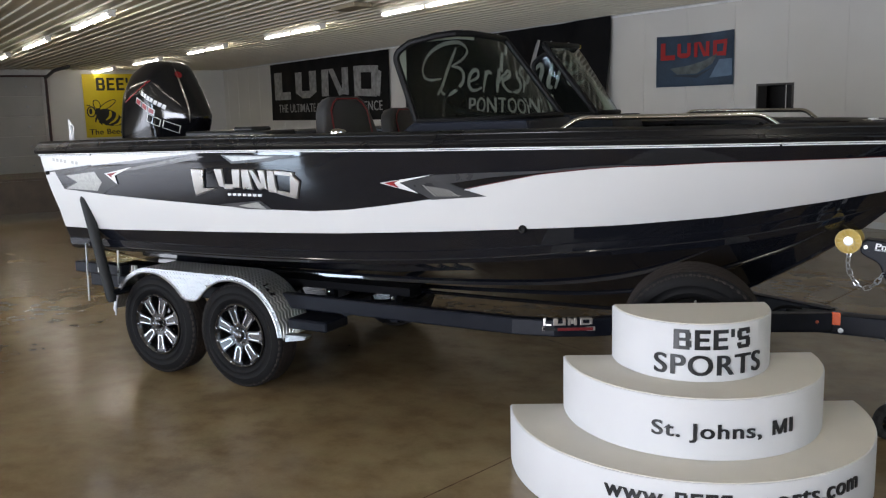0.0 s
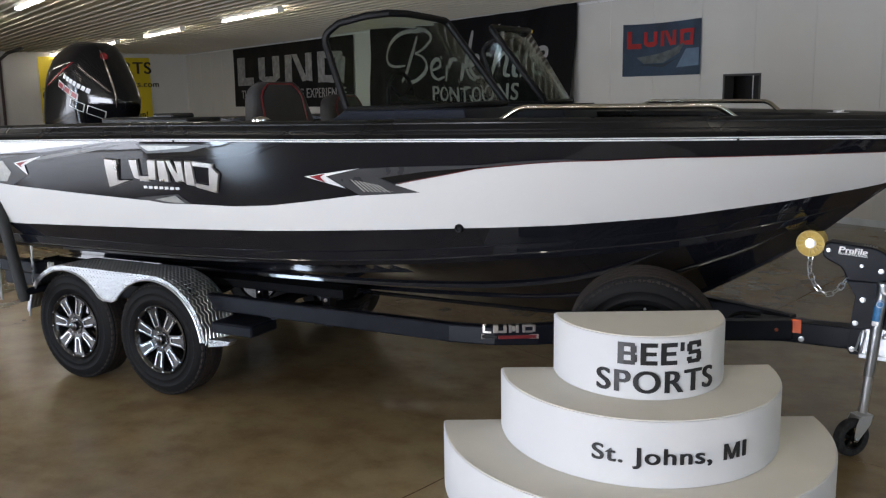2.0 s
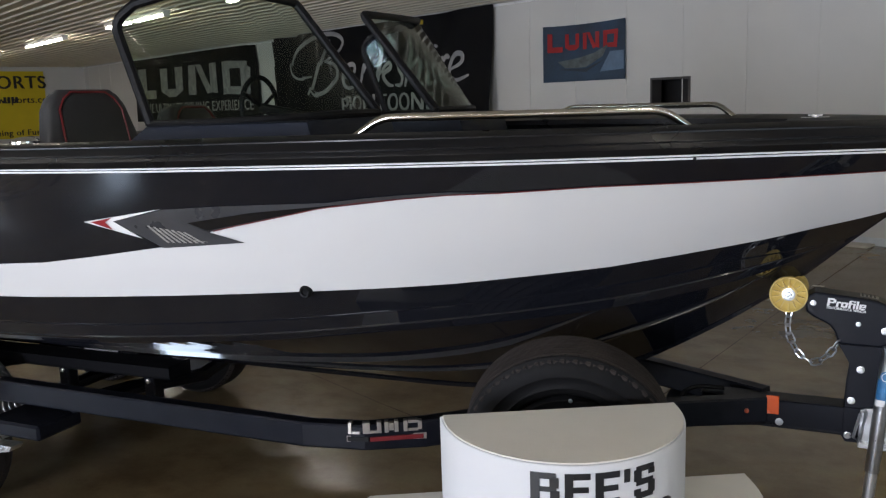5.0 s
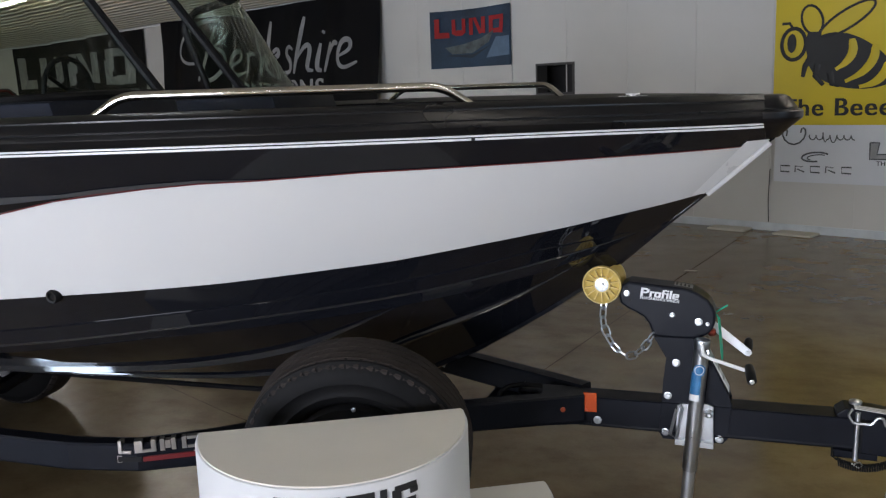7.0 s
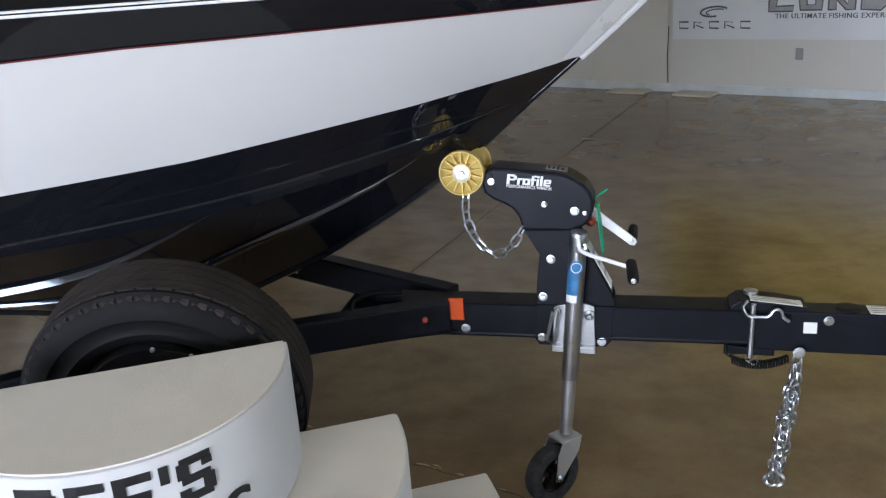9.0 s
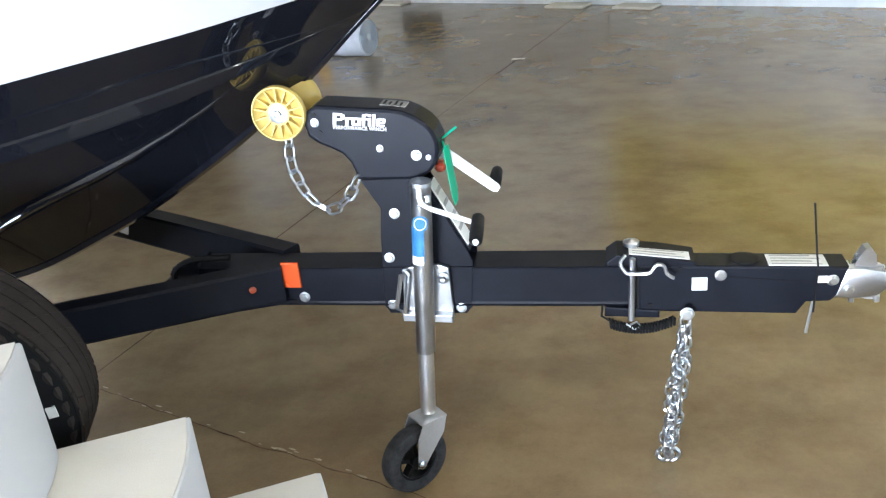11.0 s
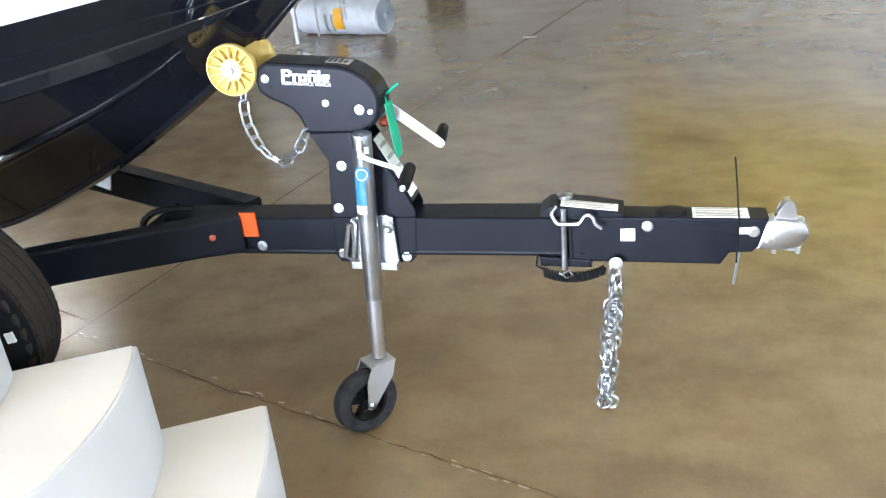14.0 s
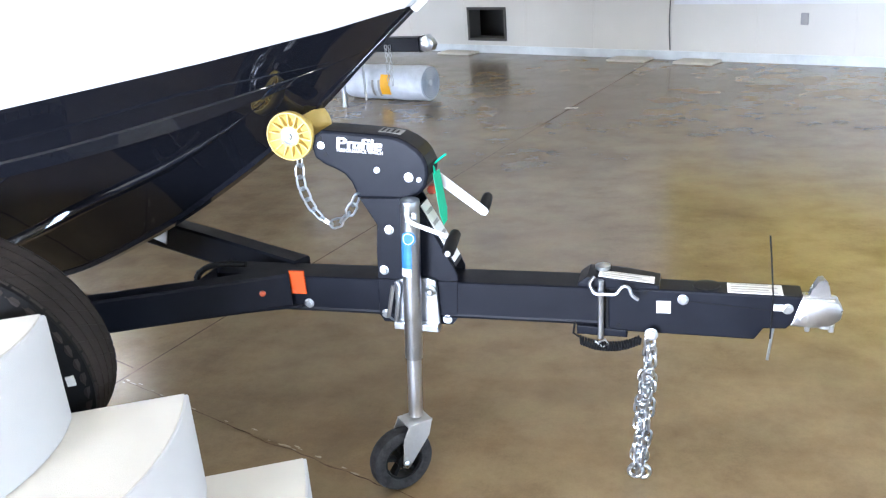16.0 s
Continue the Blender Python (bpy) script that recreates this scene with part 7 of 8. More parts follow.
def bee_banner(at, ax, w, h, label):
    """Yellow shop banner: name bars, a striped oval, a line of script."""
    b = Sheet("shop_banner", at, ax, w, h, CLOTH_YELLOW, label, 0.03, 0.0, w)
    x = 0.12
    for shape, ww in (("b", 0.08), ("e", 0.072), ("e", 0.072), ("tick", 0.02), ("s", 0.075)):
        bm = bmesh.new()
        for x0, z0, x1, z1 in BLOCKS[shape]:
            bm.faces.new([bm.verts.new((w * (x + p * ww), h * (0.74 + 0.2 * q), 0)) for p, q in ((x0, z0), (x1, z0), (x1, z1), (x0, z1))])
        b.print(bm, INK_BLACK, "name_block", "plain black block")
        x += ww + 0.016
    b.text("SPORTS", h * 0.27, w * 0.72, h * 0.745, INK_BLACK)
    # a tilted striped oval with a ring, loops and short legs
    g = w / 3.6
    c, n = math.cos(radians(-21)), math.sin(radians(-21))
    def on(x, y):
        return (0.8 + x * c - y * n) * g, (0.64 + x * n + y * c) * g
    b.poly([on(0.46 * math.cos(t), 0.26 * math.sin(t) * (1.0 - 0.2 * math.cos(t))) for t in (2 * math.pi * k / 40 for k in range(40))], INK_BLACK)
    b.poly([(0.36 * g, 0.98 * g), (0.5 * g, 0.97 * g), (0.5 * g, 0.68 * g), (0.36 * g, 0.72 * g), (0.33 * g, 0.86 * g)], INK_BLACK)
    for pts in (((0.81, 0.88), (0.835, 0.755), (0.77, 0.645), (0.66, 0.575)), ((1.04, 0.81), (1.04, 0.67), (0.93, 0.53), (0.76, 0.45)), ((1.17, 0.63), (1.14, 0.51), (1.04, 0.42), (0.9, 0.39))):
        bm = bmesh.new()
        tube(bm, [(x * g, y * g, 0.004) for x, y in arc_pts(pts)], [r * g for r in band_widths(arc_pts(pts))], 6)
        for v in bm.verts:
            v.co = b.point(v.co.x, v.co.y, 0.017 + v.co.z * 0.1)
        part("print", bm, CLOTH_YELLOW, b.root)
    b.stroke([((0.21 + 0.13 * math.cos(t)) * g, (0.86 + 0.165 * math.sin(t)) * g) for t in (0.35 * k for k in range(19))], 0.02 * g, INK_BLACK)
    b.poly([((0.19 + 0.05 * math.cos(t)) * g, (0.87 + 0.1 * math.sin(t)) * g) for t in (0.4 * k for k in range(16))], INK_BLACK)
    b.stroke([((0.4 + 0.11 * math.cos(t) - 0.03 * math.sin(t)) * g, (1.1 + 0.15 * math.sin(t)) * g) for t in (0.35 * k for k in range(19))], 0.013 * g, INK_BLACK)
    b.stroke([((0.75 + 0.27 * math.cos(t) - 0.03 * math.sin(t)) * g, (1.08 + 0.09 * math.sin(t) + 0.15 * math.cos(t)) * g) for t in (0.35 * k for k in range(19))], 0.013 * g, INK_BLACK)
    b.stroke([(0.2 * g, 1.02 * g), (0.16 * g, 1.08 * g), (0.08 * g, 1.08 * g)], 0.015 * g, INK_BLACK)
    for pts in (((0.39, 0.7), (0.34, 0.62), (0.32, 0.51)), ((0.47, 0.64), (0.45, 0.52), (0.54, 0.42)), ((0.6, 0.55), (0.63, 0.43), (0.7, 0.41))):
        b.stroke([(x * g, y * g) for x, y in pts], [0.035 * g, 0.03 * g, 0.02 * g], INK_BLACK)
    b.text("www.", h * 0.14, w * 0.575, h * 0.53, INK_BLACK)
    for k in range(4):
        b.poly([(w * (0.645 + 0.032 * k), h * 0.53), (w * (0.668 + 0.032 * k), h * 0.53), (w * (0.668 + 0.032 * k), h * 0.62), (w * (0.645 + 0.032 * k), h * 0.62)], INK_BLACK)
    b.text("-sports.com", h * 0.14, w * 0.86, h * 0.53, INK_BLACK)
    bm = letters("The Beeeeeeginning of Fun!", 0.26 * g, 0.002)
    lo, hi = min(v.co.x for v in bm.verts), max(v.co.x for v in bm.verts)
    for one in split(bm):
        for v in one.verts:
            v.co.x, v.co.y = 0.1 * g + (v.co.x - lo) / (hi - lo) * 3.32 * g, v.co.y + 0.1 * g
        b.print(one, INK_BLACK, "letter", "printed letter")


bee_banner(room(LEFT_U, 5.03, 1.12), RV, 3.5, 2.05, "yellow vinyl shop banner with a striped oval")
bee_banner(rear(5.62, 1.19), RU, 3.6, 1.9, "yellow vinyl shop banner with a striped oval")
b = Sheet("sponsor_banner", rear(5.66, 0.57), RU, 5.2, 0.62, CLOTH_WHITE, "white sponsor banner with grey marks", 0.05, 0.0, 9.0)
INK_DARK = worn("dark_grey_print", (0.09, 0.095, 0.1), 0.5, vary=0.3, scale=8)
b.stroke([(0.06 + 0.16 * t + 0.07 * math.cos(5 * t), 0.5 + 0.09 * math.sin(5 * t)) for t in (0.12 * k for k in range(16))], 0.009, INK_DARK)
b.stroke([(0.36 + 0.0365 * t + 0.014 * math.cos(3.2 * t), 0.49 + (0.055 if 12 < 3.2 * t < 17 or 22 < 3.2 * t < 26 else 0.026) * math.sin(3.2 * t)) for t in (0.16 * k for k in range(84))], 0.006, INK_DARK)
b.stroke([(0.45 + 0.14 * math.cos(t) + 0.03 * math.sin(t), 0.28 + 0.05 * math.sin(t)) for t in (0.6 + 0.3 * k for k in range(16))], 0.009, INK_DARK)
b.stroke([(0.47 + 0.1 * math.cos(t) + 0.03 * math.sin(t), 0.275 + 0.03 * math.sin(t)) for t in (1.0 + 0.3 * k for k in range(12))], 0.006, INK_DARK)
for k in range(5):
    x = 0.08 + 0.162 * k
    b.stroke([(x + 0.1, 0.178), (x, 0.178), (x + 0.004, 0.115), (x + 0.1, 0.112)] if k % 2 == 0 else [(x, 0.112), (x, 0.178), (x + 0.08, 0.172), (x + 0.02, 0.146), (x + 0.1, 0.115)], 0.008, INK_DARK)
# a block mark as open outlines over a slogan
for pts in ([(0.0, 0.17), (0.09, 0.17), (0.07, 0.05), (0.24, 0.055), (0.23, 0.0), (0.0, 0.0)], [(0.28, 0.16), (0.36, 0.16), (0.36, 0.06), (0.44, 0.06), (0.44, 0.16), (0.51, 0.16), (0.5, 0.01), (0.3, 0.01)], [(0.56, 0.01), (0.56, 0.16), (0.64, 0.16), (0.73, 0.06), (0.73, 0.16), (0.8, 0.16), (0.8, 0.01), (0.72, 0.01), (0.63, 0.1), (0.63, 0.01)], [(0.85, 0.16), (1.06, 0.15), (1.08, 0.06), (1.02, 0.0), (0.85, 0.01)]):
    b.stroke([(1.0 + x, 0.27 + y) for x, y in pts + pts[:1]], 0.008, INK_DARK)
    b.poly([(1.0 + x, 0.27 + y) for x, y in pts], INK_GREY)
b.text("THE ULTIMATE FISHING EXPERIENCE", 0.066, 1.66, 0.205, INK_DARK)
for k in range(6):
    b.poly([(2.5 + 0.3 * k, 0.25), (2.7 + 0.3 * k, 0.25), (2.7 + 0.3 * k, 0.4), (2.5 + 0.3 * k, 0.4)], INK_GREY)

# ---------------------------------------------------------------- wall openings and fittings
DARK = worn("dark_recess", (0.02, 0.018, 0.017), 0.8)
GREY_TRIM = worn("grey_opening_trim", (0.06, 0.056, 0.052), 0.6)
for i, (u0, u1, z0, z1) in enumerate((OPENING_1, OPENING_2)):
    w = thing(f"wall_opening_{i + 1}", room((u0 + u1) / 2, WALL_V, z0), "square dark opening in the white wall", "opening", kind="structure")
    for a in ((u0 - 0.025, u0 + 0.005, z0 - 0.025, z1 + 0.025), (u1 - 0.005, u1 + 0.025, z0 - 0.025, z1 + 0.025), (u0 + 0.005, u1 - 0.005, z1 - 0.005, z1 + 0.025), (u0 + 0.005, u1 - 0.005, z0 - 0.025, z0 + 0.005)):
        bm = bmesh.new()
        room_box(bm, a[0], a[1], WALL_V - 0.012, WALL_V + 0.21, a[2], a[3])
        part("frame_piece", bm, GREY_TRIM, w)
    bm = bmesh.new()
    room_box(bm, u0 - 0.3, u1 + 0.3, WALL_V + 0.5, WALL_V + 0.52, z0 - 0.15, z1 + 0.3)
    room_box(bm, u0 - 0.3, u1 + 0.3, WALL_V + 0.2, WALL_V + 0.52, z1 + 0.3, z1 + 0.32)
    room_box(bm, u0 - 0.3, u0 - 0.28, WALL_V + 0.2, WALL_V + 0.52, z0 - 0.15, z1 + 0.3)
    room_box(bm, u1 + 0.28, u1 + 0.3, WALL_V + 0.2, WALL_V + 0.52, z0 - 0.15, z1 + 0.3)
    room_box(bm, u0 - 0.3, u1 + 0.3, WALL_V + 0.2, WALL_V + 0.52, z0 - 0.15, z0 - 0.13)
    part("recess", bm, DARK, w)
bm = bmesh.new()
room_box(bm, LEFT_U, RIGHT_U, WALL_V - 0.015, WALL_V, 0.0, 0.09)
solo("baseboard", bm, worn("pale_base_trim", (0.62, 0.66, 0.68), 0.5), "pale metal base trim along the wall", "trim", "structure")
bm = bmesh.new()
room_box(bm, LEFT_U, RIGHT_U, WALL_V - 0.03, WALL_V - 0.002, CEIL - 0.04, CEIL - 0.007)
solo("trim", bm, WHITE_TRIM, "white trim where wall meets ceiling", "trim", "structure")
# Vertical laps of the wall liner.
u = LEFT_U + 0.4
k = 0
bm = bmesh.new()
while u < RIGHT_U:
    room_box(bm, u, u + 0.012, WALL_V - 0.006, WALL_V + 0.002, 0.09, CEIL - 0.04)
    u += 0.92
solo("trim", bm, WALL, "thin lap seams of the wall liner", "trim", "structure")
bm = bmesh.new()
room_box(bm, 6.93 + REAR_0, 7.0 + REAR_0, WALL_V - 0.02, WALL_V, 0.37, 0.48, 0.004)
solo("outlet_box", bm, worn("grey_outlet", (0.3, 0.3, 0.3), 0.5), "small grey wall outlet", "outlet")
bm = bmesh.new()
tube(bm, [rear(5.6, 0.1) - RV * 0.02, rear(5.59, 0.35) - RV * 0.025, rear(5.6, 0.7) - RV * 0.02], 0.006, 6)
solo("electric_cord", bm, GREY_TRIM, "thin grey cord down the wall", "cord")
for u0, u1, d, turn in ((4.98, 5.42, 0.24, 2), (5.75, 6.18, 0.24, -2), (2.55, 3.05, 0.22, 1)):
    bm = bmesh.new()
    c = room((u0 + u1) / 2 + REAR_0, WALL_V - 0.03 - d / 2, 0)
    box(bm, (-(u1 - u0) / 2, -d / 2, 0.0), ((u1 - u0) / 2, d / 2, 0.025), Matrix.Translation(c) @ Matrix.Rotation(radians(TURN + turn), 4, "Z"), 0.006)
    solo("foam_board", bm, worn("pale_foam", (0.6, 0.57, 0.5), 0.8, vary=0.08), "pale flat board on the floor against the wall", "board", group="boards along the wall")

# Overhead door in the far side wall.
DOOR_WHITE = worn("dull_white_door", (0.42, 0.41, 0.38), 0.5, vary=0.08, scale=1.5)
RUST = worn("dark_red_steel", (0.06, 0.03, 0.028), 0.5)
door = thing("garage_door", room(LEFT_U + 0.03, 1.5, 0), "closed dull white sectional overhead door", "overhead door")
for k in range(5):
    bm = bmesh.new()
    z = 0.62 * k
    room_box(bm, LEFT_U + 0.02, LEFT_U + 0.06, -1.0, 3.8, z + 0.008, z + 0.612, 0.006)
    p = part("door_panel", bm, DOOR_WHITE, door)
    for j in range(4):
        bm = bmesh.new()
        v = -0.6 + 1.3 * j
        room_box(bm, LEFT_U + 0.06, LEFT_U + 0.075, v, v + 0.08, z + 0.27, z + 0.33, 0.004)
        part("hinge", bm, ZINC, p)
for v in (-1.06, 3.9):
    bm = bmesh.new()
    room_box(bm, LEFT_U + 0.03, LEFT_U + 0.12, v, v + 0.07, 0.0, 3.1)
    part("door_track", bm, RUST, door, "dark red steel track")
bm = bmesh.new()
tube(bm, [room(LEFT_U + 0.1, 3.93, 3.05), room(LEFT_U + 1.5, 3.93, 3.2), room(LEFT_U + 3.5, 3.93, 3.22)], 0.05, 6)
part("overhead_track", bm, GREY_TRIM, door, "grey overhead track")
bm = bmesh.new()
rod(bm, room(LEFT_U + 0.14, -1.1, 3.1), room(LEFT_U + 0.14, 4.0, 3.1), 0.03, 8)
lathe(bm, [(0.11, -0.06), (0.11, 0.06)], room(LEFT_U + 0.14, 2.3, 3.08), RV, 16)
part("torsion_shaft", bm, RUST, door, "dark red torsion shaft")

# Low dark dock section lying on the floor beyond the stern.
WOOD_DARK = worn("dark_weathered_timber", (0.06, 0.045, 0.032), 0.7, vary=0.4, scale=4)
dock = thing("dock_section", room(-12.0, 1.0, 0), "low dark timber dock section standing on the floor", "dock section")
for k in range(9):
    bm = bmesh.new()
    room_box(bm, -12.9 + 0.2 * k, -12.71 + 0.2 * k, -2.6, 2.15, 0.68, 0.72, 0.004)
    part("plank", bm, WOOD_DARK, dock)
for v in (-2.5, -0.2, 2.05):
    for u in (-12.85, -11.2):
        bm = bmesh.new()
        room_box(bm, u, u + 0.1, v, v + 0.1, 0.0, 0.68)
        part("leg", bm, WOOD_DARK, dock)
bm = bmesh.new()
room_box(bm, -11.1, -11.06, -2.6, 2.15, 0.1, 0.68, 0.004)
part("fascia", bm, WOOD_DARK, dock)
bm = bmesh.new()
rod(bm, room(-10.6, 2.35, 0.0), room(-10.6, 2.35, 0.75), 0.02, 8)
part("dock_pipe", bm, ZINC, dock, "thin bright pipe leg")
bm = bmesh.new()
tube(bm, [(-0.84, 0.1, 1.6), (-0.85, 0.1, 1.72), (-0.86, 0.1, 1.76)], [0.02, 0.012, 0.006], 8)
tube(bm, [(-0.84, 0.1, 1.6), (-0.81, 0.1, 1.7), (-0.85, 0.1, 1.74)], 0.006, 6)
part("flag_socket", bm, WHITE_TRIM, boat, "white stern light socket", smooth=True)

# Roll of bubble wrap in clear film.
FILM = worn("cloudy_bubble_wrap", (0.62, 0.66, 0.72), 0.35, vary=0.12, scale=14, grain=60, bumpy=0.6)
RP0, RP1 = Vector((2.1, 6.84, 0.16)), Vector((2.96, 6.56, 0.16))
wrap_roll = thing("bubble_wrap_roll", (2.6, 6.78, 0), "clear film-wrapped roll of bubble wrap lying on the floor", "roll")
ax = (RP1 - RP0).normalized()
bm = bmesh.new()
a, b2 = frame_axes(ax)
rows = []
for i in range(17):
    t = i / 16
    ring = []
    for k in range(32):
        an = 2 * math.pi * k / 32
        r = 0.16 * (1 + 0.07 * noise.noise((t * 6, math.cos(an) * 2, math.sin(an) * 2)))
        if i in (0, 16):
            r *= 0.96
        p = RP0.lerp(RP1, t) + r * (math.cos(an) * a + math.sin(an) * b2)
        p.z = max(0.003, p.z)
        ring.append(bm.verts.new(p))
    rows.append(ring)
for r0, r1 in zip(rows, rows[1:]):
    for k in range(32):
        bm.faces.new((r0[k], r0[(k + 1) % 32], r1[(k + 1) % 32], r1[k]))
bm.faces.new(rows[0])
bm.faces.new(rows[-1])
part("roll_body", bm, FILM, wrap_roll, smooth=True, sharp=60)
bm = bmesh.new()
spiral = []
for k in range(90):
    an = k * 0.42
    r = 0.03 + 0.12 * k / 90
    spiral.append(RP1 + ax * 0.004 + r * (math.cos(an) * a + math.sin(an) * b2))
tube(bm, spiral, 0.005, 5)
part("spiral_edge", bm, worn("grey_film_edge", (0.3, 0.34, 0.4), 0.4), wrap_roll, "wound film edge")
bm = bmesh.new()
rows = []
for t in (0.5, 0.62):
    rows.append([bm.verts.new(RP0.lerp(RP1, t) + 0.174 * (math.cos(an) * Vector((ax.y, -ax.x, 0)) + math.sin(an) * Vector((0, 0, 1)))) for an in (radians(-30 + 8 * k) for k in range(9))])
for p, q, r, s in zip(rows[0], rows[0][1:], rows[1][1:], rows[1]):
    bm.faces.new((p, q, r, s))
part("roll_label", bm, worn("orange_label", (0.85, 0.42, 0.02), 0.5), wrap_roll, "orange label", smooth=True)
for t in (0.38, 0.46):
    bm = bmesh.new()
    rows = [[bm.verts.new(RP0.lerp(RP1, tt) + 0.167 * (math.cos(an) * Vector((ax.y, -ax.x, 0)) + math.sin(an) * Vector((0, 0, 1)))) for an in (radians(-40 + 8 * k) for k in range(8))] for tt in (t, t + 0.03)]
    for p, q, r, s in zip(rows[0], rows[0][1:], rows[1][1:], rows[1]):
        bm.faces.new((p, q, r, s))
    part("print_bar", bm, INK_GREY, wrap_roll)

# Second trailer parked behind the boat: its tongue, jack and chains show past the bow.
second = thing("boat_trailer", (1.2, 6.5, 0), "second black boat trailer parked empty behind the boat", "trailer")
D2 = Vector((0.97, -0.245, 0))
N2 = Vector((0.245, 0.97, 0))
E2 = Vector((3.12, 6.22, 0.56))
bm = bmesh.new()
beam(bm, E2 - D2 * 2.0, E2 - D2 * 0.12, 0.1, 0.12)
part("tongue_beam", bm, FRAME_BLACK, second)
for s in (-1, 1):
    bm = bmesh.new()
    beam(bm, E2 - D2 * 1.7 + N2 * s * 0.06, E2 - D2 * 3.1 + N2 * s * 0.8, 0.06, 0.1)
    part("angled_rail", bm, FRAME_BLACK, second)
    bm = bmesh.new()
    beam(bm, E2 - D2 * 3.05 + N2 * s * 0.8, E2 - D2 * 6.6 + N2 * s * 0.8, 0.06, 0.1)
    part("frame_rail", bm, FRAME_BLACK, second)
    for k in (5.0, 5.75):
        m = Matrix.Translation(E2 - D2 * k + N2 * s * 1.0 + Vector((0, 0, 0.345 - 0.56))) @ Matrix.Rotation(math.atan2(D2.y, D2.x) + (math.pi if s > 0 else 0), 4, "Z")
        w2 = put("wheel", TYRE, second, m, "black tyre")
        put("rim", RIM, w2, m)
        bm = bmesh.new()
bm.free()
bm = bmesh.new()
prism(bm, [(-0.13, -0.05), (-0.08, -0.06), (0.0, -0.05), (0.02, 0.0), (0.0, 0.04), (-0.05, 0.08), (-0.13, 0.05)], E2 - N2 * 0.04, D2, (0, 0, 1), N2 * 0.08, 0.01)
part("coupler", bm, ZINC, second, "zinc ball coupler", smooth=True)
bm = bmesh.new()
rod(bm, E2 - D2 * 0.72 - N2 * 0.07 + Vector((0, 0, 0.06)), E2 - D2 * 0.72 - N2 * 0.07 + Vector((0, 0, -0.5)), 0.012, 8)
rod(bm, E2 - D2 * 0.95 - N2 * 0.09 + Vector((0, 0, 0.3)), E2 - D2 * 0.95 - N2 * 0.09 + Vector((0, 0, -0.56)), 0.025, 10)
part("jack_tube", bm, ZINC, second, smooth=True)
for dx in (0.42, 0.46):
    pts = [E2 - D2 * dx - N2 * 0.06 + Vector((0, 0, 0.0 - 0.04 * k)) for k in range(10)]
    chain(second, pts, LINK2, 0.036)

# ---------------------------------------------------------------- floor joints and cracks
def joint(pts, w, name="floor_joint"):
    """A narrow sawn joint: a filler strip set a hair above the slab."""
    bm = bmesh.new()
    pts = [Vector((*p, 0)) for p in pts]
    rows = []
    for i, p in enumerate(pts):
        d = (pts[min(i + 1, len(pts) - 1)] - pts[max(i - 1, 0)]).normalized()
        n = Vector((-d.y, d.x, 0)) * w / 2 * (0.65 + 0.7 * noise.noise((p.x * 14, p.y * 14, w)) if name == "floor_crack" else 1.0)
        rows.append((bm.verts.new(p - n + Vector((0, 0, 0.0015))), bm.verts.new(p + n + Vector((0, 0, 0.0015)))))
    for (a, b), (c, d) in zip(rows, rows[1:]):
        bm.faces.new((a, b, d, c))
    return solo(name, bm, JOINT, "dark sawn joint in the concrete floor", "floor joint", "structure")


def rough_line(p0, p1, amp, n, seed):
    out = []
    for k in range(n + 1):
        t = k / n
        x, y = p0[0] + (p1[0] - p0[0]) * t, p0[1] + (p1[1] - p0[1]) * t
        q = amp * noise.noise((t * 9 + seed, seed * 3.1, 0.0))
        out.append((x + q, y + q))
    return out


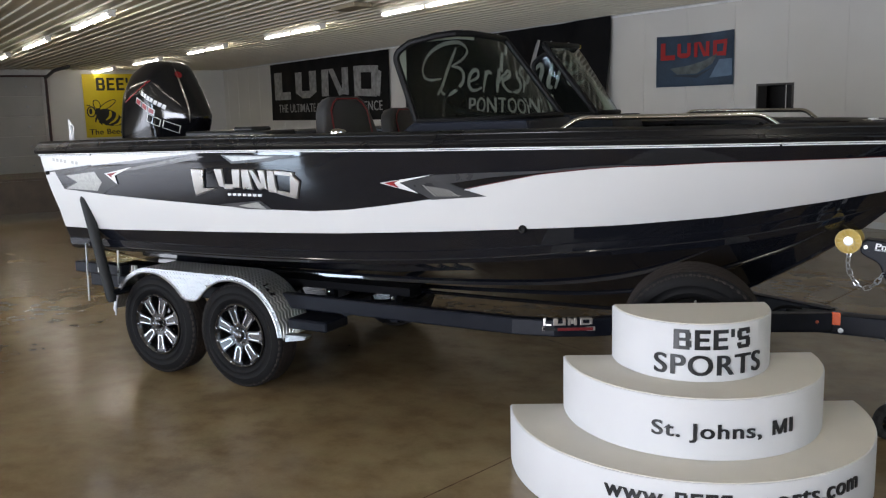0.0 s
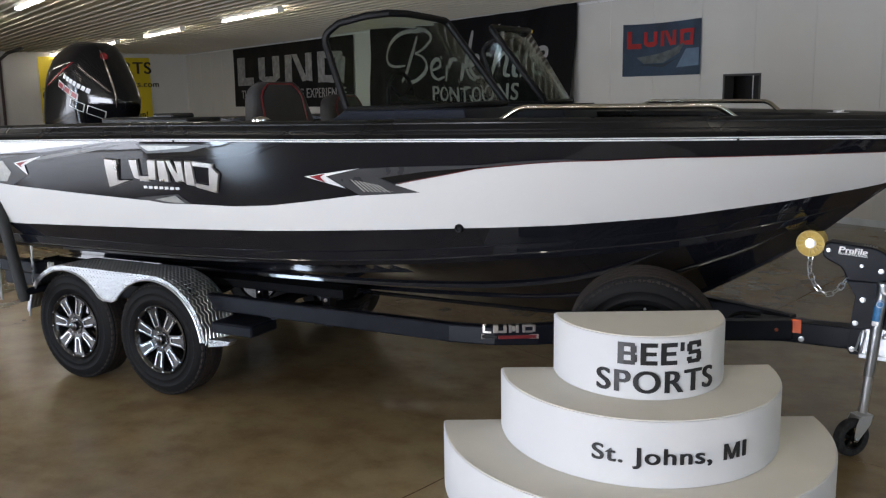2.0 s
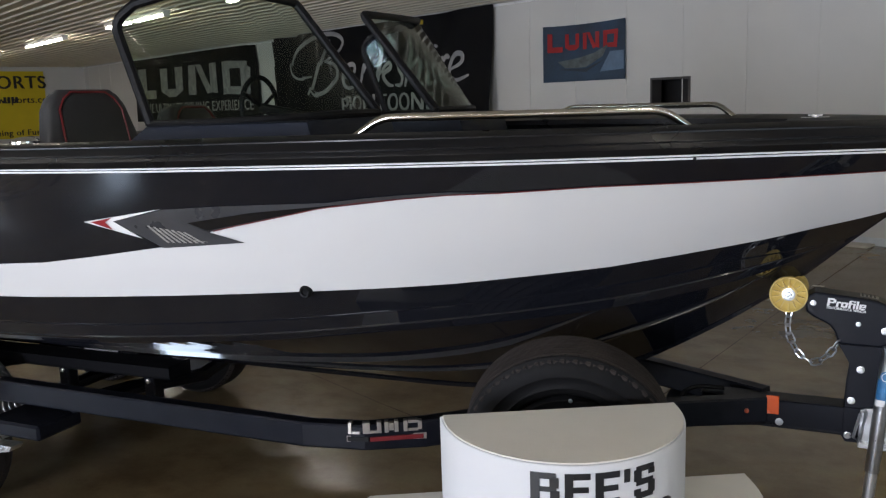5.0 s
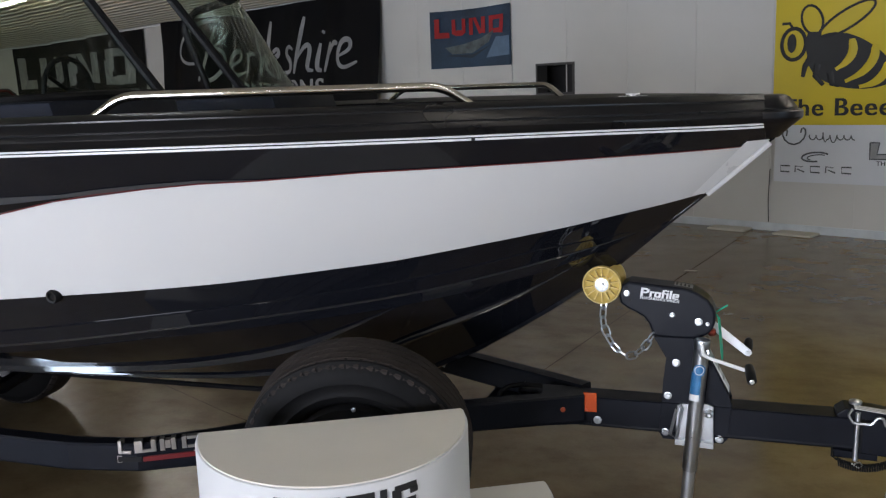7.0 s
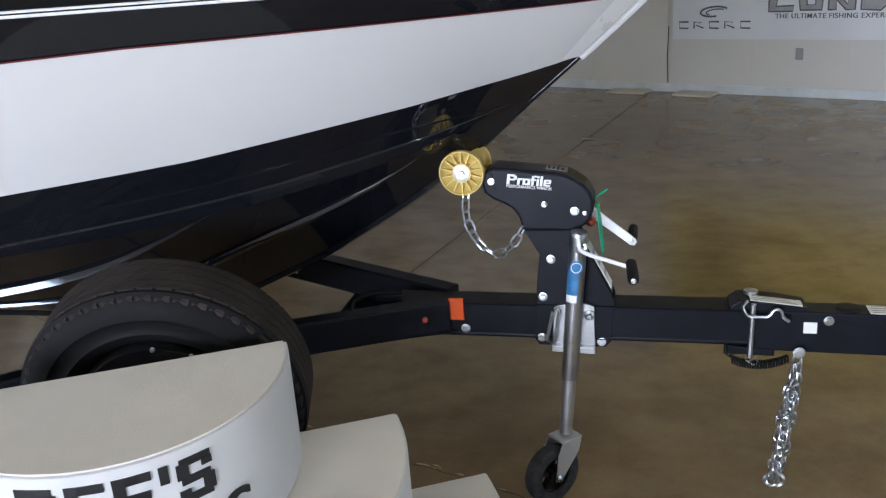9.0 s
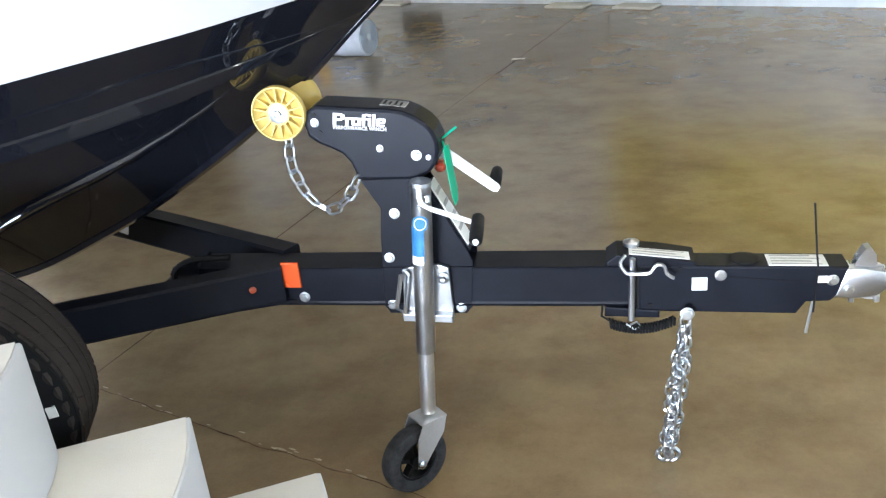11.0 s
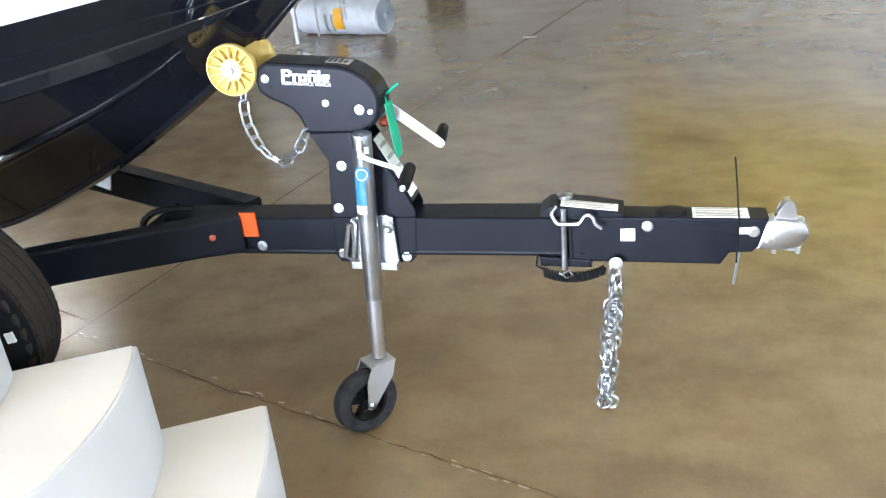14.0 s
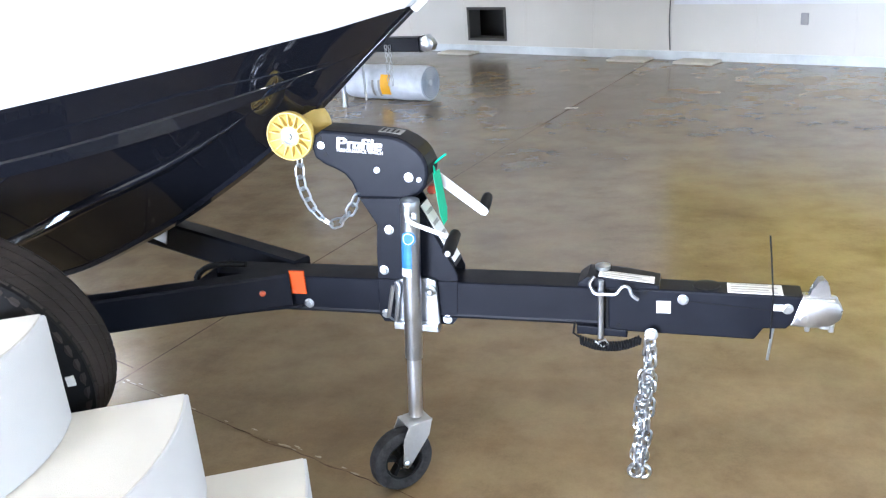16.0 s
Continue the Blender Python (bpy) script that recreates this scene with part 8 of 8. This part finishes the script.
# Sawn joint from the wall down to the junction under the bow, and cracks from there.
joint([(4.86, 8.4), (3.98, 4.73), (3.21, 1.32)], 0.007)
joint(rough_line((3.21, 1.32), (3.9, 1.03), 0.007, 36, 1.0), 0.006, "floor_crack")
joint(rough_line((3.9, 1.03), (4.42, 0.836), 0.008, 30, 1.5), 0.0065, "floor_crack")
joint(rough_line((4.42, 0.836), (4.86, 0.675), 0.008, 24, 1.8), 0.0055, "floor_crack")
joint(rough_line((4.86, 0.675), (6.6, 0.0), 0.012, 60, 2.0), 0.0055, "floor_crack")
joint([(3.21, 1.32), (2.79, -0.4), (2.4, -1.9)], 0.008)
joint(rough_line((3.2, 1.41), (-4.0, 4.8), 0.02, 30, 3.0), 0.006)
# Chipped pale edges along the crack.
rng = random.Random(5)
bm = bmesh.new()
for k in range(40):
    t = rng.random()
    x, y = 3.21 + 2.0 * t, 1.32 - 0.78 * t + rng.uniform(-0.014, 0.014)
    r, e = rng.uniform(0.004, 0.013), rng.uniform(0.3, 0.5)
    ring = [bm.verts.new((x + r * math.cos(a) * 1.6, y - 0.55 * r * math.cos(a) + e * r * math.sin(a), 0.001)) for a in (2 * math.pi * (i + 0.4 * rng.random()) / 7 for i in range(7))]
    bm.faces.new(ring)
solo("floor_chips", bm, worn("chipped_concrete", (0.29, 0.235, 0.16), 0.85, vary=0.4, scale=30, spec=0.1), "pale chipped concrete along the crack", "floor chips", "stuff")
# A torn strip of pale tape lying on the joint.
bm = bmesh.new()
rows = []
for k in range(7):
    x, z = 4.26 + 0.018 * k, 0.003 + 0.004 * abs(math.sin(k * 1.3))
    rows.append((bm.verts.new((x, 6.04 + 0.003 * math.sin(k * 2.0), z)), bm.verts.new((x + 0.004, 6.072 + 0.004 * math.sin(k * 1.1), z + 0.001))))
for (p, q), (r, s) in zip(rows, rows[1:]):
    bm.faces.new((p, r, s, q))
made = bmesh.ops.extrude_face_region(bm, geom=list(bm.faces))["geom"]
bmesh.ops.translate(bm, verts=[v for v in made if isinstance(v, bmesh.types.BMVert)], vec=(0, 0, 0.0015))
bmesh.ops.recalc_face_normals(bm, faces=bm.faces)
solo("tape_scrap", bm, worn("pale_tape", (0.7, 0.68, 0.62), 0.6, vary=0.1), "torn strip of pale tape on the concrete floor", "tape")
